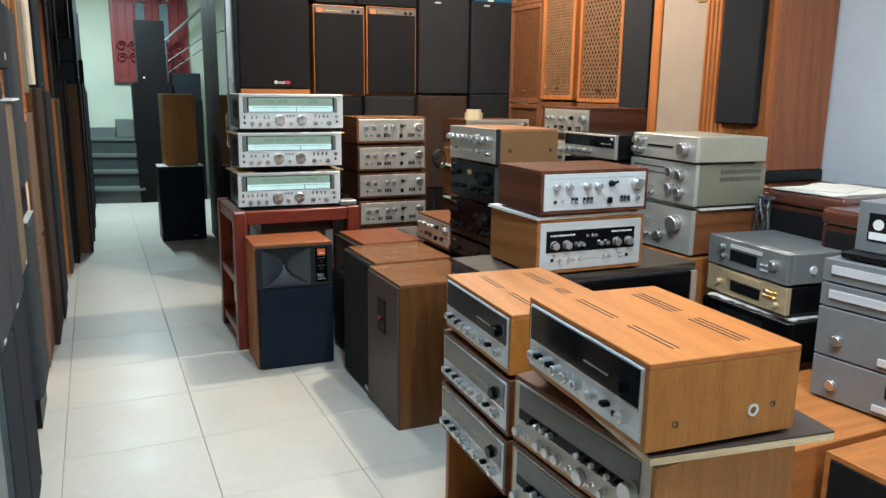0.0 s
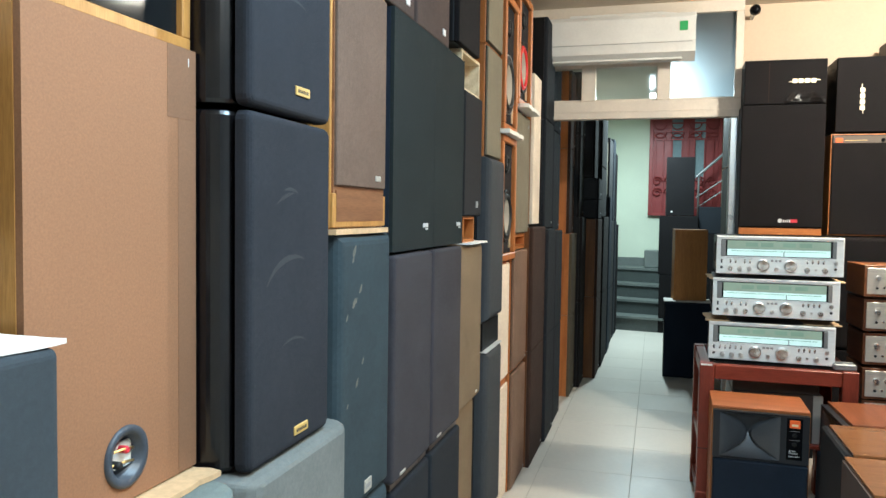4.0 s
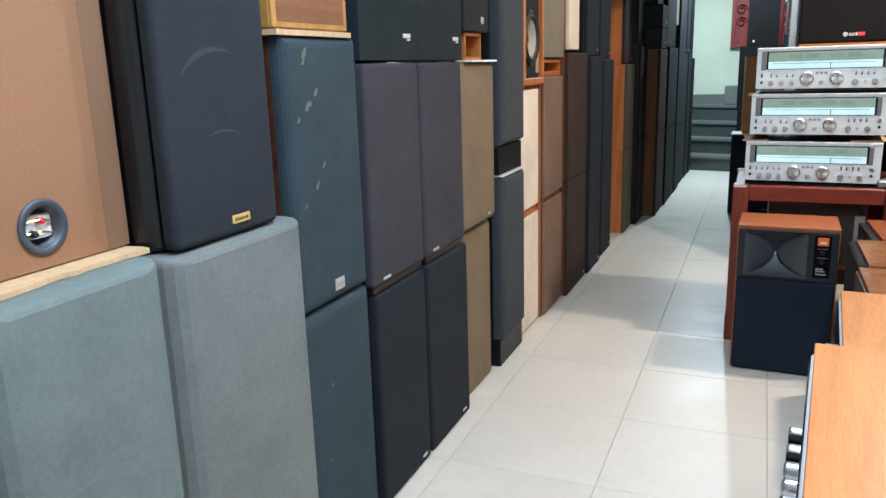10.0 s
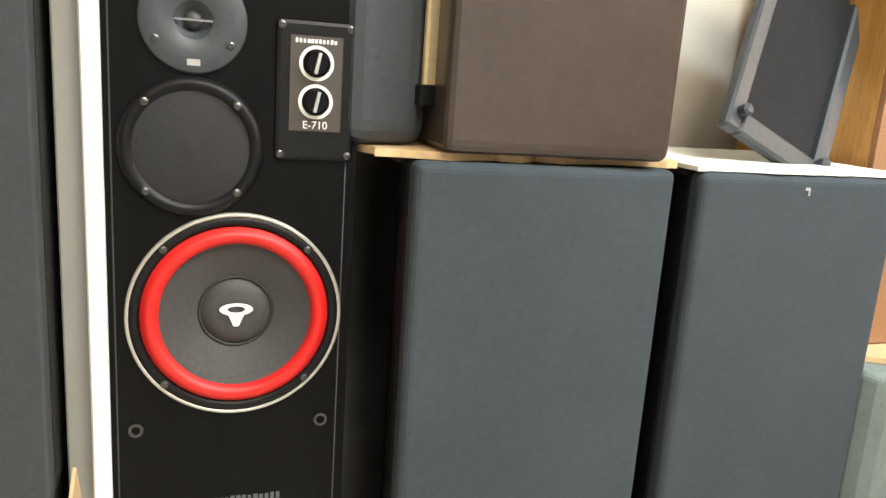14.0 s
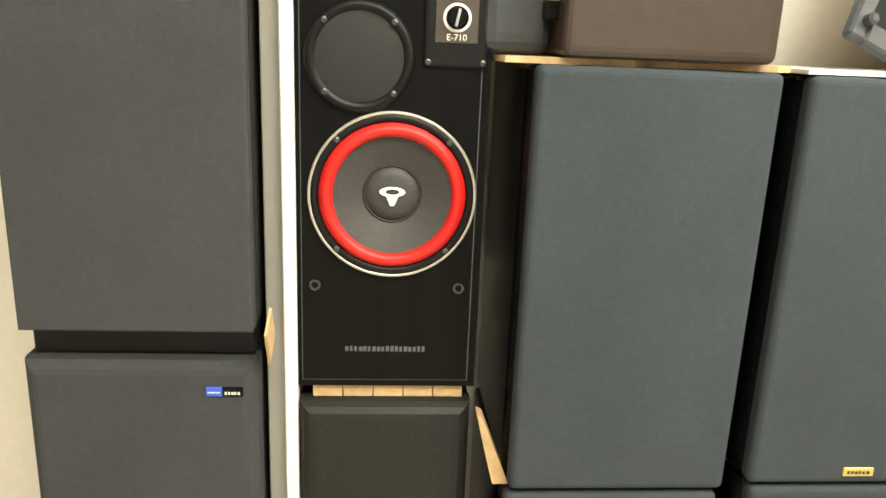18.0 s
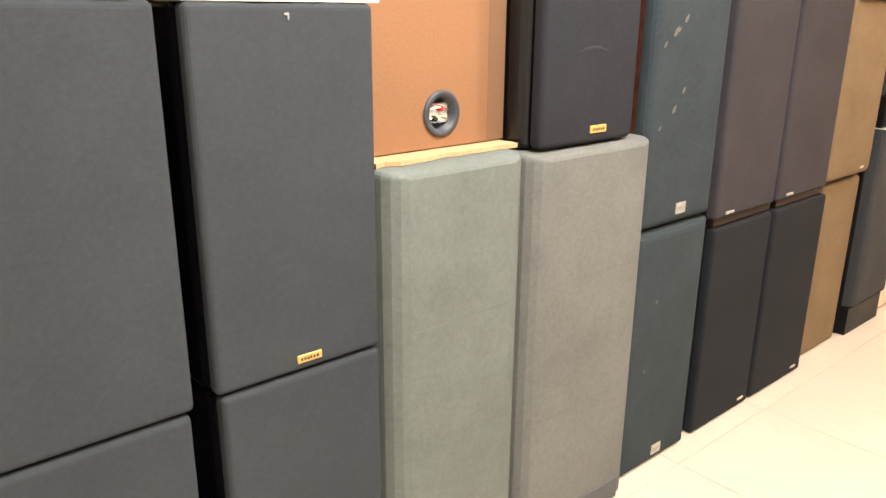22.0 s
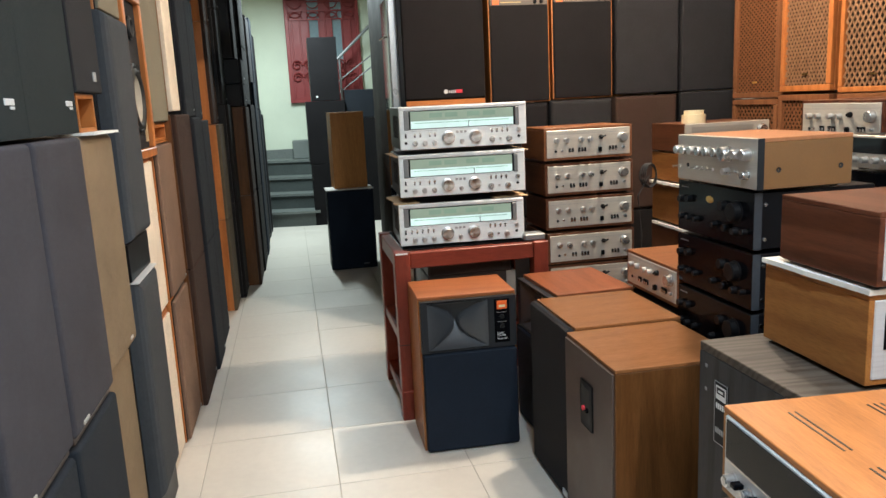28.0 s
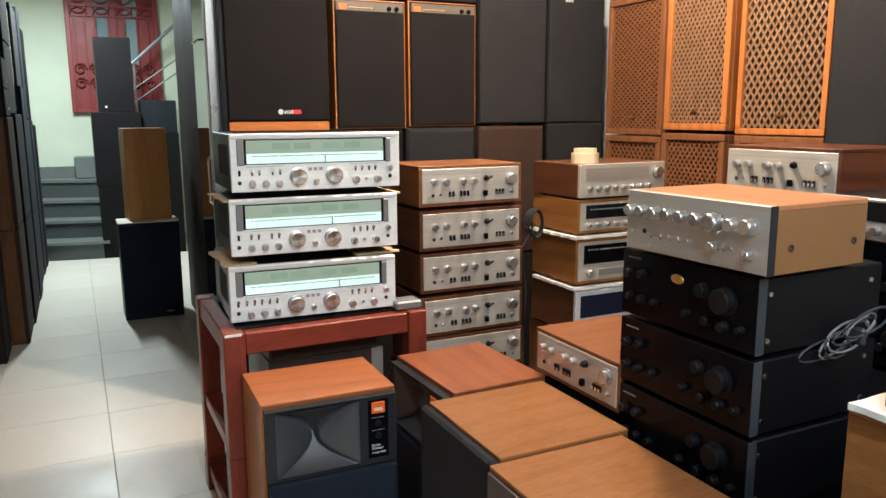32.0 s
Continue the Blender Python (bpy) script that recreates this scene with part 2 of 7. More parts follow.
M = {
    "charcoal": fabric("charcoal_cloth", (0.0205, 0.0203, 0.0225)),
    "slate": fabric("slate_cloth", (0.039, 0.056, 0.067), 700, 0.18, 0.3),
    "sage": fabric("sage_cloth", (0.160, 0.190, 0.182), 700, 0.09, 0.25, 0.8, 0.09),
    "sage_warm": fabric("warm_grey_cloth", (0.178, 0.192, 0.186), 700, 0.09, 0.25, 0.8, 0.09),
    "black_cloth": fabric("black_cloth", (0.0092, 0.0083, 0.0092)),
    "navy_cloth": fabric("navy_cloth", (0.012, 0.018, 0.030)),
    "plum_cloth": fabric("plum_grey_cloth", (0.048, 0.046, 0.054), 700, 0.18, 0.3),
    "olive_cloth": fabric("olive_tan_cloth", (0.20, 0.148, 0.092)),
    "brown_cloth": fabric("brown_cloth", (0.20, 0.128, 0.090)),
    "dark_brown_cloth": fabric("dark_brown_cloth", (0.046, 0.027, 0.020)),
    "cream_cloth": fabric("cream_cloth", (0.86, 0.72, 0.58)),
    "beige_cloth": fabric("beige_cloth", (0.41, 0.32, 0.25), 480, 0.2, 0.3, 0.9, 0.05),
    "green_black": fabric("green_black_cloth", (0.0150, 0.0205, 0.0215)),
    "black_gloss": surface("black_gloss", (0.004, 0.004, 0.0052), 0.22, 0, 40, 0.2, 3, 0.02),
    "black_satin": surface("black_satin", (0.006, 0.006, 0.007), 0.45, 0, 90, 0.2, 3, 0.05, spec=0.28),
    "black_ash": wood("black_ash", (0.001, 0.001, 0.001), (0.0042, 0.004, 0.004), "z", 0.36, 0.0, spec=0.14),
    "grey_ash": wood("grey_ash", (0.010, 0.008, 0.007), (0.092, 0.076, 0.062), "x", 0.5, 0.0, 0.95, 1.7),
    "vinyl_brown": surface("brown_vinyl", (0.050, 0.036, 0.030), 0.34, 0, 60, 0.12, 6, 0.03),
    # tan board darkened, for the shadow painted along its right side
    "tan_shadow": surface("tan_board_shadow", (0.225, 0.118, 0.062), 0.7, 0, 260, 0.1, 2, 0.06),
    "tan_board": surface("tan_board", (0.285, 0.141, 0.068), 0.75, 0, 260, 0.12, 2, 0.08),
    "walnut_x": wood("walnut_x", (0.10, 0.042, 0.020), (0.26, 0.12, 0.055), "x"),
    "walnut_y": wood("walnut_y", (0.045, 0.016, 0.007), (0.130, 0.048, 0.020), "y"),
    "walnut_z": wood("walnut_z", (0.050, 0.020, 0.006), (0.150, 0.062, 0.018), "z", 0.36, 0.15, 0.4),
    "teak_x": wood("teak_x", (0.29, 0.093, 0.020), (0.46, 0.170, 0.040), "x", figure=0.25),
    "teak_y": wood("teak_y", (0.24, 0.082, 0.018), (0.40, 0.155, 0.038), "y", figure=0.3),
    "teak_z": wood("teak_z", (0.24, 0.082, 0.018), (0.40, 0.155, 0.038), "z", figure=0.3),
    "oak_z": wood("yellow_wood", (0.36, 0.17, 0.04), (0.55, 0.29, 0.08), "z"),
    "orange_z": wood("orange_wood", (0.32, 0.10, 0.025), (0.52, 0.19, 0.05), "z"),
    "orange_x": wood("orange_wood_x", (0.32, 0.10, 0.025), (0.52, 0.19, 0.05), "x"),
    "red_x": wood("mahogany_x", (0.10, 0.016, 0.010), (0.24, 0.045, 0.025), "x", 0.36, 0.1),
    "red_z": wood("mahogany_z", (0.10, 0.016, 0.010), (0.24, 0.045, 0.025), "z", 0.36, 0.1),
    "rosewood_x": wood("rosewood_x", (0.024, 0.008, 0.005), (0.095, 0.033, 0.020), "x", 0.35, 0.2, 0.6),
    "silver": surface("brushed_aluminium", (0.72, 0.73, 0.74), 0.40, 0.25, 30, 0.06, 3, 0.03, (1, 40, 40)),
    "silver_warm": surface("champagne_aluminium", (0.60, 0.57, 0.50), 0.42, 0.4, 30, 0.06, 3, 0.03, (1, 40, 40)),
    "chrome": surface("chrome", (0.85, 0.85, 0.86), 0.15, 1.0, 30, 0.03, 3, 0.0),
    "gold": surface("gold_plate", (0.85, 0.60, 0.22), 0.3, 1.0, 60, 0.1, 5, 0.05),
    "gold_face": surface("gold_aluminium", (0.70, 0.56, 0.34), 0.42, 0.5, 30, 0.06, 3, 0.03, (1, 40, 40)),
    "grey_metal": surface("grey_metal", (0.225, 0.235, 0.24), 0.40, 0.25, 80, 0.06, 3, 0.05),
    "dark_steel": surface("dark_steel", (0.10, 0.10, 0.10), 0.35, 0.8, 120, 0.1, 4, 0.03),
    # putty metal in a darker tone, with shade put into the colour
    "putty_shaded": surface("putty_shaded", (0.25, 0.235, 0.165), 0.45, 0.15, 90, 0.06, 3, 0.05),
    "taupe_plate": surface("taupe_plate", (0.095, 0.075, 0.06), 0.5, 0, 200, 0.08, 4, 0.04),
    "putty": surface("putty_metal", (0.42, 0.39, 0.30), 0.45, 0.15, 90, 0.06, 3, 0.05),
    "black_metal": surface("black_metal", (0.006, 0.006, 0.0075), 0.32, 0.0, 150, 0.2, 3, 0.05),
    "dial_green": glow("lit_dial", (0.48, 0.58, 0.38), 0.62),
    "dial_white": glow("lit_scale", (0.80, 0.97, 0.82), 1.12),
    "dial_dark": surface("dark_dial_glass", (0.010, 0.011, 0.012), 0.07, 0, 30, 0.1, 3, 0.0, spec=0.13),
    "cardboard": surface("cardboard", (0.58, 0.40, 0.22), 0.9, 0, 60, 0.12, 8, 0.2),
    "paper": surface("white_foam_sheet", (0.80, 0.78, 0.72), 0.8, 0, 40, 0.05, 6, 0.2),
    "plaster": surface("white_wall_paint", (0.86, 0.83, 0.76), 0.7, 0, 60, 0.03, 1.2, 0.08),
    "green_wall": surface("pale_green_wall_paint", (0.68, 0.74, 0.60), 0.7, 0, 60, 0.03, 1.2, 0.08),
    "blue_wall": surface("blue_white_wall_paint", (0.78, 0.84, 0.92), 0.7, 0, 60, 0.03, 1.2, 0.08),
    "ceiling": surface("ceiling_paint", (0.80, 0.72, 0.60), 0.8, 0, 40, 0.03, 1.5, 0.05),
    "white_metal": surface("white_enamel", (0.78, 0.78, 0.76), 0.35, 0, 60, 0.03, 3, 0.02),
    "granite": surface("grey_granite", (0.16, 0.18, 0.17), 0.35, 0, 120, 0.3, 4, 0.02),
    "dark_glass": surface("dark_door_glass", (0.012, 0.010, 0.009), 0.05, 0, 30, 0.1, 3, 0.0, spec=0.9),
    "brown_granite": surface("brown_granite", (0.030, 0.022, 0.018), 0.6, 0, 260, 0.6, 4, 0.02, spec=0.12),
    "gate_red": surface("red_painted_iron", (0.24, 0.035, 0.035), 0.45, 0.1, 50, 0.15, 4, 0.1),
    "tile": surface("cream_floor_tile", (0.65, 0.61, 0.54), 0.40, 0, 30, 0.03, 2.5, 0.0, wear=0.93),
    "grout": surface("floor_grout", (0.40, 0.37, 0.32), 0.9, 0, 80, 0.15, 4, 0.1),
    "rubber": surface("black_rubber", (0.015, 0.015, 0.015), 0.6, 0, 120, 0.15, 6, 0.05),
    "cone": surface("paper_cone", (0.042, 0.042, 0.044), 0.6, 0, 200, 0.2, 8, 0.08),
    "red_surround": surface("red_foam_surround", (0.62, 0.012, 0.010), 0.5, 0, 150, 0.1, 6, 0.05),
    "white_print": surface("white_print", (0.80, 0.80, 0.78), 0.5, 0, 80, 0.03, 4, 0),
    "grey_print": surface("grey_print", (0.35, 0.35, 0.35), 0.5, 0, 80, 0.03, 4, 0),
    "red_print": surface("red_print", (0.62, 0.03, 0.05), 0.5, 0, 80, 0.03, 4, 0),
    "orange_print": surface("orange_badge", (0.85, 0.14, 0.02), 0.4, 0, 80, 0.03, 4, 0),
    "blue_print": surface("blue_badge", (0.03, 0.10, 0.62), 0.4, 0, 80, 0.03, 4, 0),
    "cream_plastic": surface("cream_tape", (0.80, 0.70, 0.45), 0.5, 0, 80, 0.05, 4, 0.05),
    "glass": glass("clear_glass"),
    "onyx_cloth": fabric("onyx_cloth", (0.0260, 0.0290, 0.0375)),
    "graphite": fabric("graphite_cloth", (0.0455, 0.056, 0.0665), 900, 0.12, 0.25, 0.86, 0.07),
    "graphite_dark": fabric("dark_graphite_cloth", (0.050, 0.0545, 0.061), 900, 0.12, 0.25, 0.86, 0.07),
    "grey_board": surface("grey_laminate", (0.36, 0.36, 0.34), 0.5, 0, 60, 0.03, 3, 0.02),
    "charcoal_blue": fabric("blue_black_cloth", (0.0172, 0.0205, 0.0265)),
    "khaki_cloth": fabric("khaki_cloth", (0.20, 0.18, 0.13)),
    "mocha_cloth": fabric("mocha_cloth", (0.150, 0.104, 0.078)),
    "umber_cloth": fabric("umber_cloth", (0.075, 0.053, 0.045)),
    "khaki_dark": fabric("olive_brown_cloth", (0.10, 0.085, 0.06)),
    "lattice_dark": fabric("lattice_backing_cloth", (0.035, 0.028, 0.018), 300),
    "black_leather": surface("black_leathercloth", (0.016, 0.017, 0.0165), 0.40, 0, 260, 0.25, 5, 0.3),
    "screen": surface("perforated_screen", (0.022, 0.022, 0.024), 0.55, 0.4, 900, 0.6, 6, 0.6),
    "dark_grey_plastic": surface("dark_grey_plastic", (0.020, 0.021, 0.024), 0.45, 0, 200, 0.12, 4, 0.06),
    "slate_plastic": surface("slate_plastic", (0.04, 0.046, 0.055), 0.5, 0, 120, 0.15, 4, 0.06),
    "horn_plastic": surface("horn_plastic", (0.045, 0.049, 0.056), 0.36, 0, 200, 0.1, 3, 0.03),
    "grey_trim": surface("blue_grey_trim", (0.085, 0.095, 0.105), 0.7, 0, 200, 0.12, 4, 0.1),
    "brown_print": surface("brown_label", (0.05, 0.040, 0.034), 0.5, 0, 80, 0.03, 4, 0),
    "green_print": surface("green_label", (0.05, 0.35, 0.10), 0.5, 0, 80, 0.03, 4, 0),
    "green_ink": surface("green_dial_ink", (0.10, 0.28, 0.12), 0.5, 0, 80, 0.03, 4, 0),
    "gold_pale": surface("pale_gold_letters", (0.85, 0.74, 0.52), 0.4, 0.3, 80, 0.05, 4, 0),
    "cup_plastic": surface("blue_grey_plastic", (0.055, 0.066, 0.085), 0.4, 0, 120, 0.12, 4, 0.04),
    "tan_metal": surface("tan_leathercloth", (0.24, 0.118, 0.040), 0.5, 0, 220, 0.05, 5, 0.15),
    "dark_teak": wood("dark_teak", (0.10, 0.036, 0.014), (0.25, 0.096, 0.036), "y", figure=0.2),
    "teak_lid": wood("teak_lid", (0.34, 0.145, 0.055), (0.46, 0.20, 0.085), "x", figure=0.15),
    "teak_flat": wood("teak_flat", (0.30, 0.100, 0.026), (0.50, 0.19, 0.05), "x"),
    # lighter walnut for upward faces, light from above put into the colour
    "walnut_lit": wood("walnut_lit_top", (0.18, 0.074, 0.027), (0.28, 0.120, 0.043), "y", 0.27, 0.2, 0.08),
    "red_y": wood("mahogany_y", (0.10, 0.016, 0.010), (0.24, 0.045, 0.025), "y", 0.36, 0.1),
    "rosewood_y": wood("rosewood_y", (0.016, 0.005, 0.003), (0.135, 0.044, 0.020), "y", 0.36, 0.05, 0.95, 0.4),
    "oak_y": wood("yellow_wood_y", (0.24, 0.092, 0.019), (0.36, 0.150, 0.037), "y"),
    "cherry_z": wood("cherry_wood", (0.24, 0.07, 0.024), (0.36, 0.122, 0.045), "z", 0.3, 0.3),
    "lattice_brown": wood("brown_lattice_wood", (0.13, 0.05, 0.02), (0.23, 0.096, 0.04), "z", 0.4, 0.1),
    "grey_ash_z": wood("grey_ash_z", (0.016, 0.0155, 0.0155), (0.052, 0.050, 0.050), "z", 0.6, 0.0, 0.7),
    "grey_brown_board": surface("grey_brown_board", (0.078, 0.054, 0.044), 0.5, 0, 150, 0.1, 4, 0.06),
    "ply_edge": wood("plywood_edge", (0.50, 0.38, 0.22), (0.80, 0.68, 0.46), "x", 0.7, 0),
    "silver_cool": surface("cool_aluminium", (0.74, 0.77, 0.80), 0.42, 0.5, 30, 0.06, 3, 0.03, (1, 40, 40)),
    "grey_dial": surface("unlit_dial_glass", (0.10, 0.105, 0.10), 0.15, 0, 30, 0.1, 3, 0.0),
    "blue_dial": surface("blue_dial_glass", (0.012, 0.016, 0.035), 0.1, 0, 30, 0.1, 3, 0.0),
    "dial_meter": glow("meter_face", (0.36, 0.52, 0.33), 0.6),
    "copper_gloss": surface("copper_brown_lacquer", (0.13, 0.045, 0.028), 0.22, 0.2, 40, 0.1, 3, 0.02, (1, 1, 1), 0.5),
    "pale_cone": surface("pale_cone_paper", (0.36, 0.33, 0.27), 0.7, 0, 200, 0.1, 6, 0.08),
    "slate_scuff": fabric("rubbed_slate_cloth", (0.150, 0.145, 0.125)),
    "onyx_scuff": fabric("rubbed_onyx_cloth", (0.048, 0.051, 0.057)),
    "granite_dark": surface("dark_granite", (0.075, 0.088, 0.085), 0.4, 0, 120, 0.3, 4, 0.02),
    "blue_carton": surface("blue_carton", (0.02, 0.10, 0.22), 0.6, 0, 60, 0.08, 5, 0.05),
    "bluish_glass": surface("bluish_window_glass", (0.25, 0.33, 0.36), 0.12, 0, 30, 0.1, 3, 0.0),
    "bag_film": glass("bag_film", (0.9, 0.9, 0.88), 0.25),
    "frosted": glass("frosted_glass", (0.32, 0.38, 0.43), 0.5),
    "knob_silver": surface("knob_aluminium", (0.62, 0.62, 0.62), 0.28, 0.9, 60, 0.1, 3, 0.03),
    "case_side": wood("orange_case_side", (0.26, 0.095, 0.015), (0.42, 0.178, 0.032), "z", 0.4, 0.1, 0.18),
    "face_white": surface("silver_white_face", (0.90, 0.94, 0.93), 0.40, 0.05, 30, 0.04, 3, 0.03, (1, 40, 40)),
    "lattice_tan": wood("tan_lattice_wood", (0.18, 0.09, 0.045), (0.30, 0.165, 0.085), "z", 0.5, 0.0),
    "badge_gold": surface("gold_badge", (0.72, 0.50, 0.16), 0.4, 0.2, 60, 0.1, 5, 0.05),
    "badge_grey": surface("worn_silver_badge", (0.50, 0.48, 0.42), 0.5, 0.3, 60, 0.15, 5, 0.05),
    "silver_mid": surface("dull_aluminium", (0.50, 0.475, 0.42), 0.42, 0.5, 30, 0.06, 3, 0.03, (1, 40, 40)),
    "cherry_top": wood("cherry_top", (0.24, 0.075, 0.026), (0.40, 0.138, 0.050), "x", 0.38, 0.1, 0.3),
    "cherry_dark": wood("dark_cherry_top", (0.15, 0.045, 0.018), (0.28, 0.092, 0.038), "x", 0.36, 0.15, 0.3),
    "honey_z": wood("honey_wood", (0.36, 0.15, 0.036), (0.55, 0.25, 0.062), "z", 0.45, 0.05, 0.1),
    "peach_wall": surface("peach_wall_paint", (0.66, 0.52, 0.38), 0.7, 0, 60, 0.03, 1.2, 0.08),
    "cream_enamel": surface("cream_window_enamel", (0.70, 0.63, 0.54), 0.4, 0, 60, 0.04, 3, 0.02),
    "black_lacquer": surface("black_lacquer", (0.004, 0.004, 0.0055), 0.24, 0, 40, 0.2, 3, 0.01),
    "aluminium": surface("aluminium_post", (0.74, 0.76, 0.77), 0.3, 0.7, 60, 0.05, 3, 0.02),
    "knob_spun": surface("spun_aluminium", (0.72, 0.72, 0.72), 0.24, 1.0, 60, 0.08, 3, 0.0),
}

spin = M["knob_spun"].node_tree
tangent = spin.nodes.new("ShaderNodeTangent")
tangent.direction_type, tangent.axis = "RADIAL", "Y"
spin.links.new(tangent.outputs[0], spin.nodes["Principled BSDF"].inputs["Tangent"])
spin.nodes["Principled BSDF"].inputs["Anisotropic"].default_value = 0.85
for key in ("black_gloss", "black_metal", "black_ash", "black_satin", "black_leather", "dark_grey_plastic"):
    M[key].node_tree.nodes["Principled BSDF"].inputs["Specular IOR Level"].default_value = 0.12 if key in ("black_ash", "black_gloss") else 0.22


# ---- mesh helpers ----
def box(bm, x0, x1, y0, y1, z0, z1, bev=0.0, seg=1):
    g = bmesh.ops.create_cube(bm, size=1.0)["verts"]
    for v in g:
        v.co = Vector((x0 + (v.co.x + 0.5) * (x1 - x0), y0 + (v.co.y + 0.5) * (y1 - y0), z0 + (v.co.z + 0.5) * (z1 - z0)))
    if bev:
        edges = list({e for v in g for e in v.link_edges})
        bmesh.ops.bevel(bm, geom=edges, offset=bev, segments=seg, affect="EDGES", profile=0.6)
    return bm


def B(*a, **k):
    return box(bmesh.new(), *a, **k)


def lathe(bm, profile, cx=0.0, cz=0.0, seg=24, y=0.0):
    """Turns (radius, forward) pairs about an axis that points along -y."""
    rings = []
    for r, fwd in profile:
        if r < 1e-5:
            rings.append([bm.verts.new((cx, y - fwd, cz))])
        else:
            rings.append([bm.verts.new((cx + r * math.cos(2 * math.pi * i / seg), y - fwd, cz + r * math.sin(2 * math.pi * i / seg))) for i in range(seg)])
    for a, b in zip(rings, rings[1:]):
        for i in range(seg):
            j = (i + 1) % seg
            if len(a) == 1 and len(b) == 1:
                continue
            if len(a) == 1:
                bm.faces.new((a[0], b[i], b[j]))
            elif len(b) == 1:
                bm.faces.new((a[i], b[0], a[j]))
            else:
                bm.faces.new((a[i], b[i], b[j], a[j]))
    return bm


def lathe_new(profile, seg=24):
    return lathe(bmesh.new(), profile, 0, 0, seg)


def finish(name, bm, material, smooth=False):
    bmesh.ops.recalc_face_normals(bm, faces=bm.faces)
    me = bpy.data.meshes.new(name)
    bm.to_mesh(me)
    bm.free()
    me.materials.append(M[material])
    if smooth:
        for p in me.polygons:
            p.use_smooth = True
    return me


def part(name, bm, material, parent, label="", smooth=False, at=None):
    """Links a bmesh, or a mesh already made, as one part under parent."""
    me = finish(name, bm, material, smooth) if isinstance(bm, bmesh.types.BMesh) else bm
    ob = new(name, me)
    ob.parent = parent
    if at:
        ob.location = at
    if label:
        ob["label"] = label
    return ob


def thing(name, m, label, category, group="", kind=""):
    ob = new(name)
    ob.matrix_world = m
    ob.empty_display_size = 0.1
    return tagged(ob, label, category, group, kind)


def solid(name, bm, material, label="", category="", kind="structure", m=None, smooth=False):
    ob = new(name, finish(name, bm, material, smooth))
    if m:
        ob.matrix_world = m
    return tagged(ob, label, category, "", kind)


CACHE = {}


def shared(key, make):
    if key not in CACHE:
        CACHE[key] = make()
    return CACHE[key]


# ---- room shell ----
floor = solid("floor", B(-0.6, 4.2, -2.2, 13.4, -0.12, -0.003), "grout", "pale cream glazed floor tiles with thin joints", "floor")
solid("wall_west", B(-0.62, -0.46, -2.2, 13.4, 0, CEILING), "plaster", "white painted wall behind stacked loudspeakers", "wall")
solid("wall_south", B(-0.46, 4.2, -2.36, -2.2, 0, CEILING), "plaster", "white painted plain wall", "wall")
solid("wall_east", B(3.52, 3.68, -2.2, 6.36, 0, CEILING), "blue_wall", "bluish white painted wall behind wooden cabinets", "wall")
solid("wall_north", B(1.2, 3.52, 6.36, 6.5, 0, CEILING), "peach_wall", "cream painted wall above stacked loudspeakers", "wall")
solid("ceiling", B(-0.62, 4.2, -2.36, 13.4, CEILING, CEILING + 0.12), "ceiling", "warm cream painted ceiling", "ceiling")
solid("wall_passage", B(1.27, 1.39, 6.5, 8.5, 0, CEILING), "brown_granite", "dark brown speckled granite wall along the passage", "wall")
solid("wall_far", B(-0.46, 4.2, 12.3, 12.46, 0, CEILING), "green_wall", "pale green painted wall above the stair", "wall")
solid("wall_stair", B(3.2, 3.36, 6.5, 12.3, 0, CEILING), "green_wall", "pale green painted stairwell wall", "wall")


# ---- more mesh helpers ----
def tube(bm, pts, r, seg=8):
    """A round tube along points."""
    pts = [Vector(p) for p in pts]
    rings = []
    for i, p in enumerate(pts):
        d = (pts[min(i + 1, len(pts) - 1)] - pts[max(i - 1, 0)]).normalized()
        q = d.to_track_quat("Z", "Y")
        rings.append([bm.verts.new(p + q @ Vector((r * math.cos(2 * math.pi * k / seg), r * math.sin(2 * math.pi * k / seg), 0))) for k in range(seg)])
    for a, b in zip(rings, rings[1:]):
        for k in range(seg):
            bm.faces.new((a[k], a[(k + 1) % seg], b[(k + 1) % seg], b[k]))
    bm.faces.new(rings[0][::-1])
    bm.faces.new(rings[-1])
    return bm


def T(pts, r, seg=8):
    return tube(bmesh.new(), pts, r, seg)


def ragged(x0, x1, y0, y1, thick, rough, seed):
    """A torn sheet with an uneven outline, lying flat."""
    rnd = random.Random(seed)
    bm, out, n = bmesh.new(), [], 14
    for i in range(n):
        out.append((x0 + (x1 - x0) * i / n, y0 + rnd.uniform(-rough, rough)))
    for i in range(n):
        out.append((x1 + rnd.uniform(-rough, rough), y0 + (y1 - y0) * i / n))
    for i in range(n):
        out.append((x1 + (x0 - x1) * i / n, y1 + rnd.uniform(-rough, rough)))
    for i in range(n):
        out.append((x0 + rnd.uniform(-rough, rough), y1 + (y0 - y1) * i / n))
    lo = [bm.verts.new((x, y, 0)) for x, y in out]
    hi = [bm.verts.new((x, y, thick)) for x, y in out]
    bm.faces.new(lo[::-1])
    bm.faces.new(hi)
    for i in range(len(out)):
        j = (i + 1) % len(out)
        bm.faces.new((lo[i], lo[j], hi[j], hi[i]))
    return bm


def circle(cx, cz, r, n=40):
    return [(cx + r * math.cos(2 * math.pi * k / n), cz + r * math.sin(2 * math.pi * k / n)) for k in range(n)]


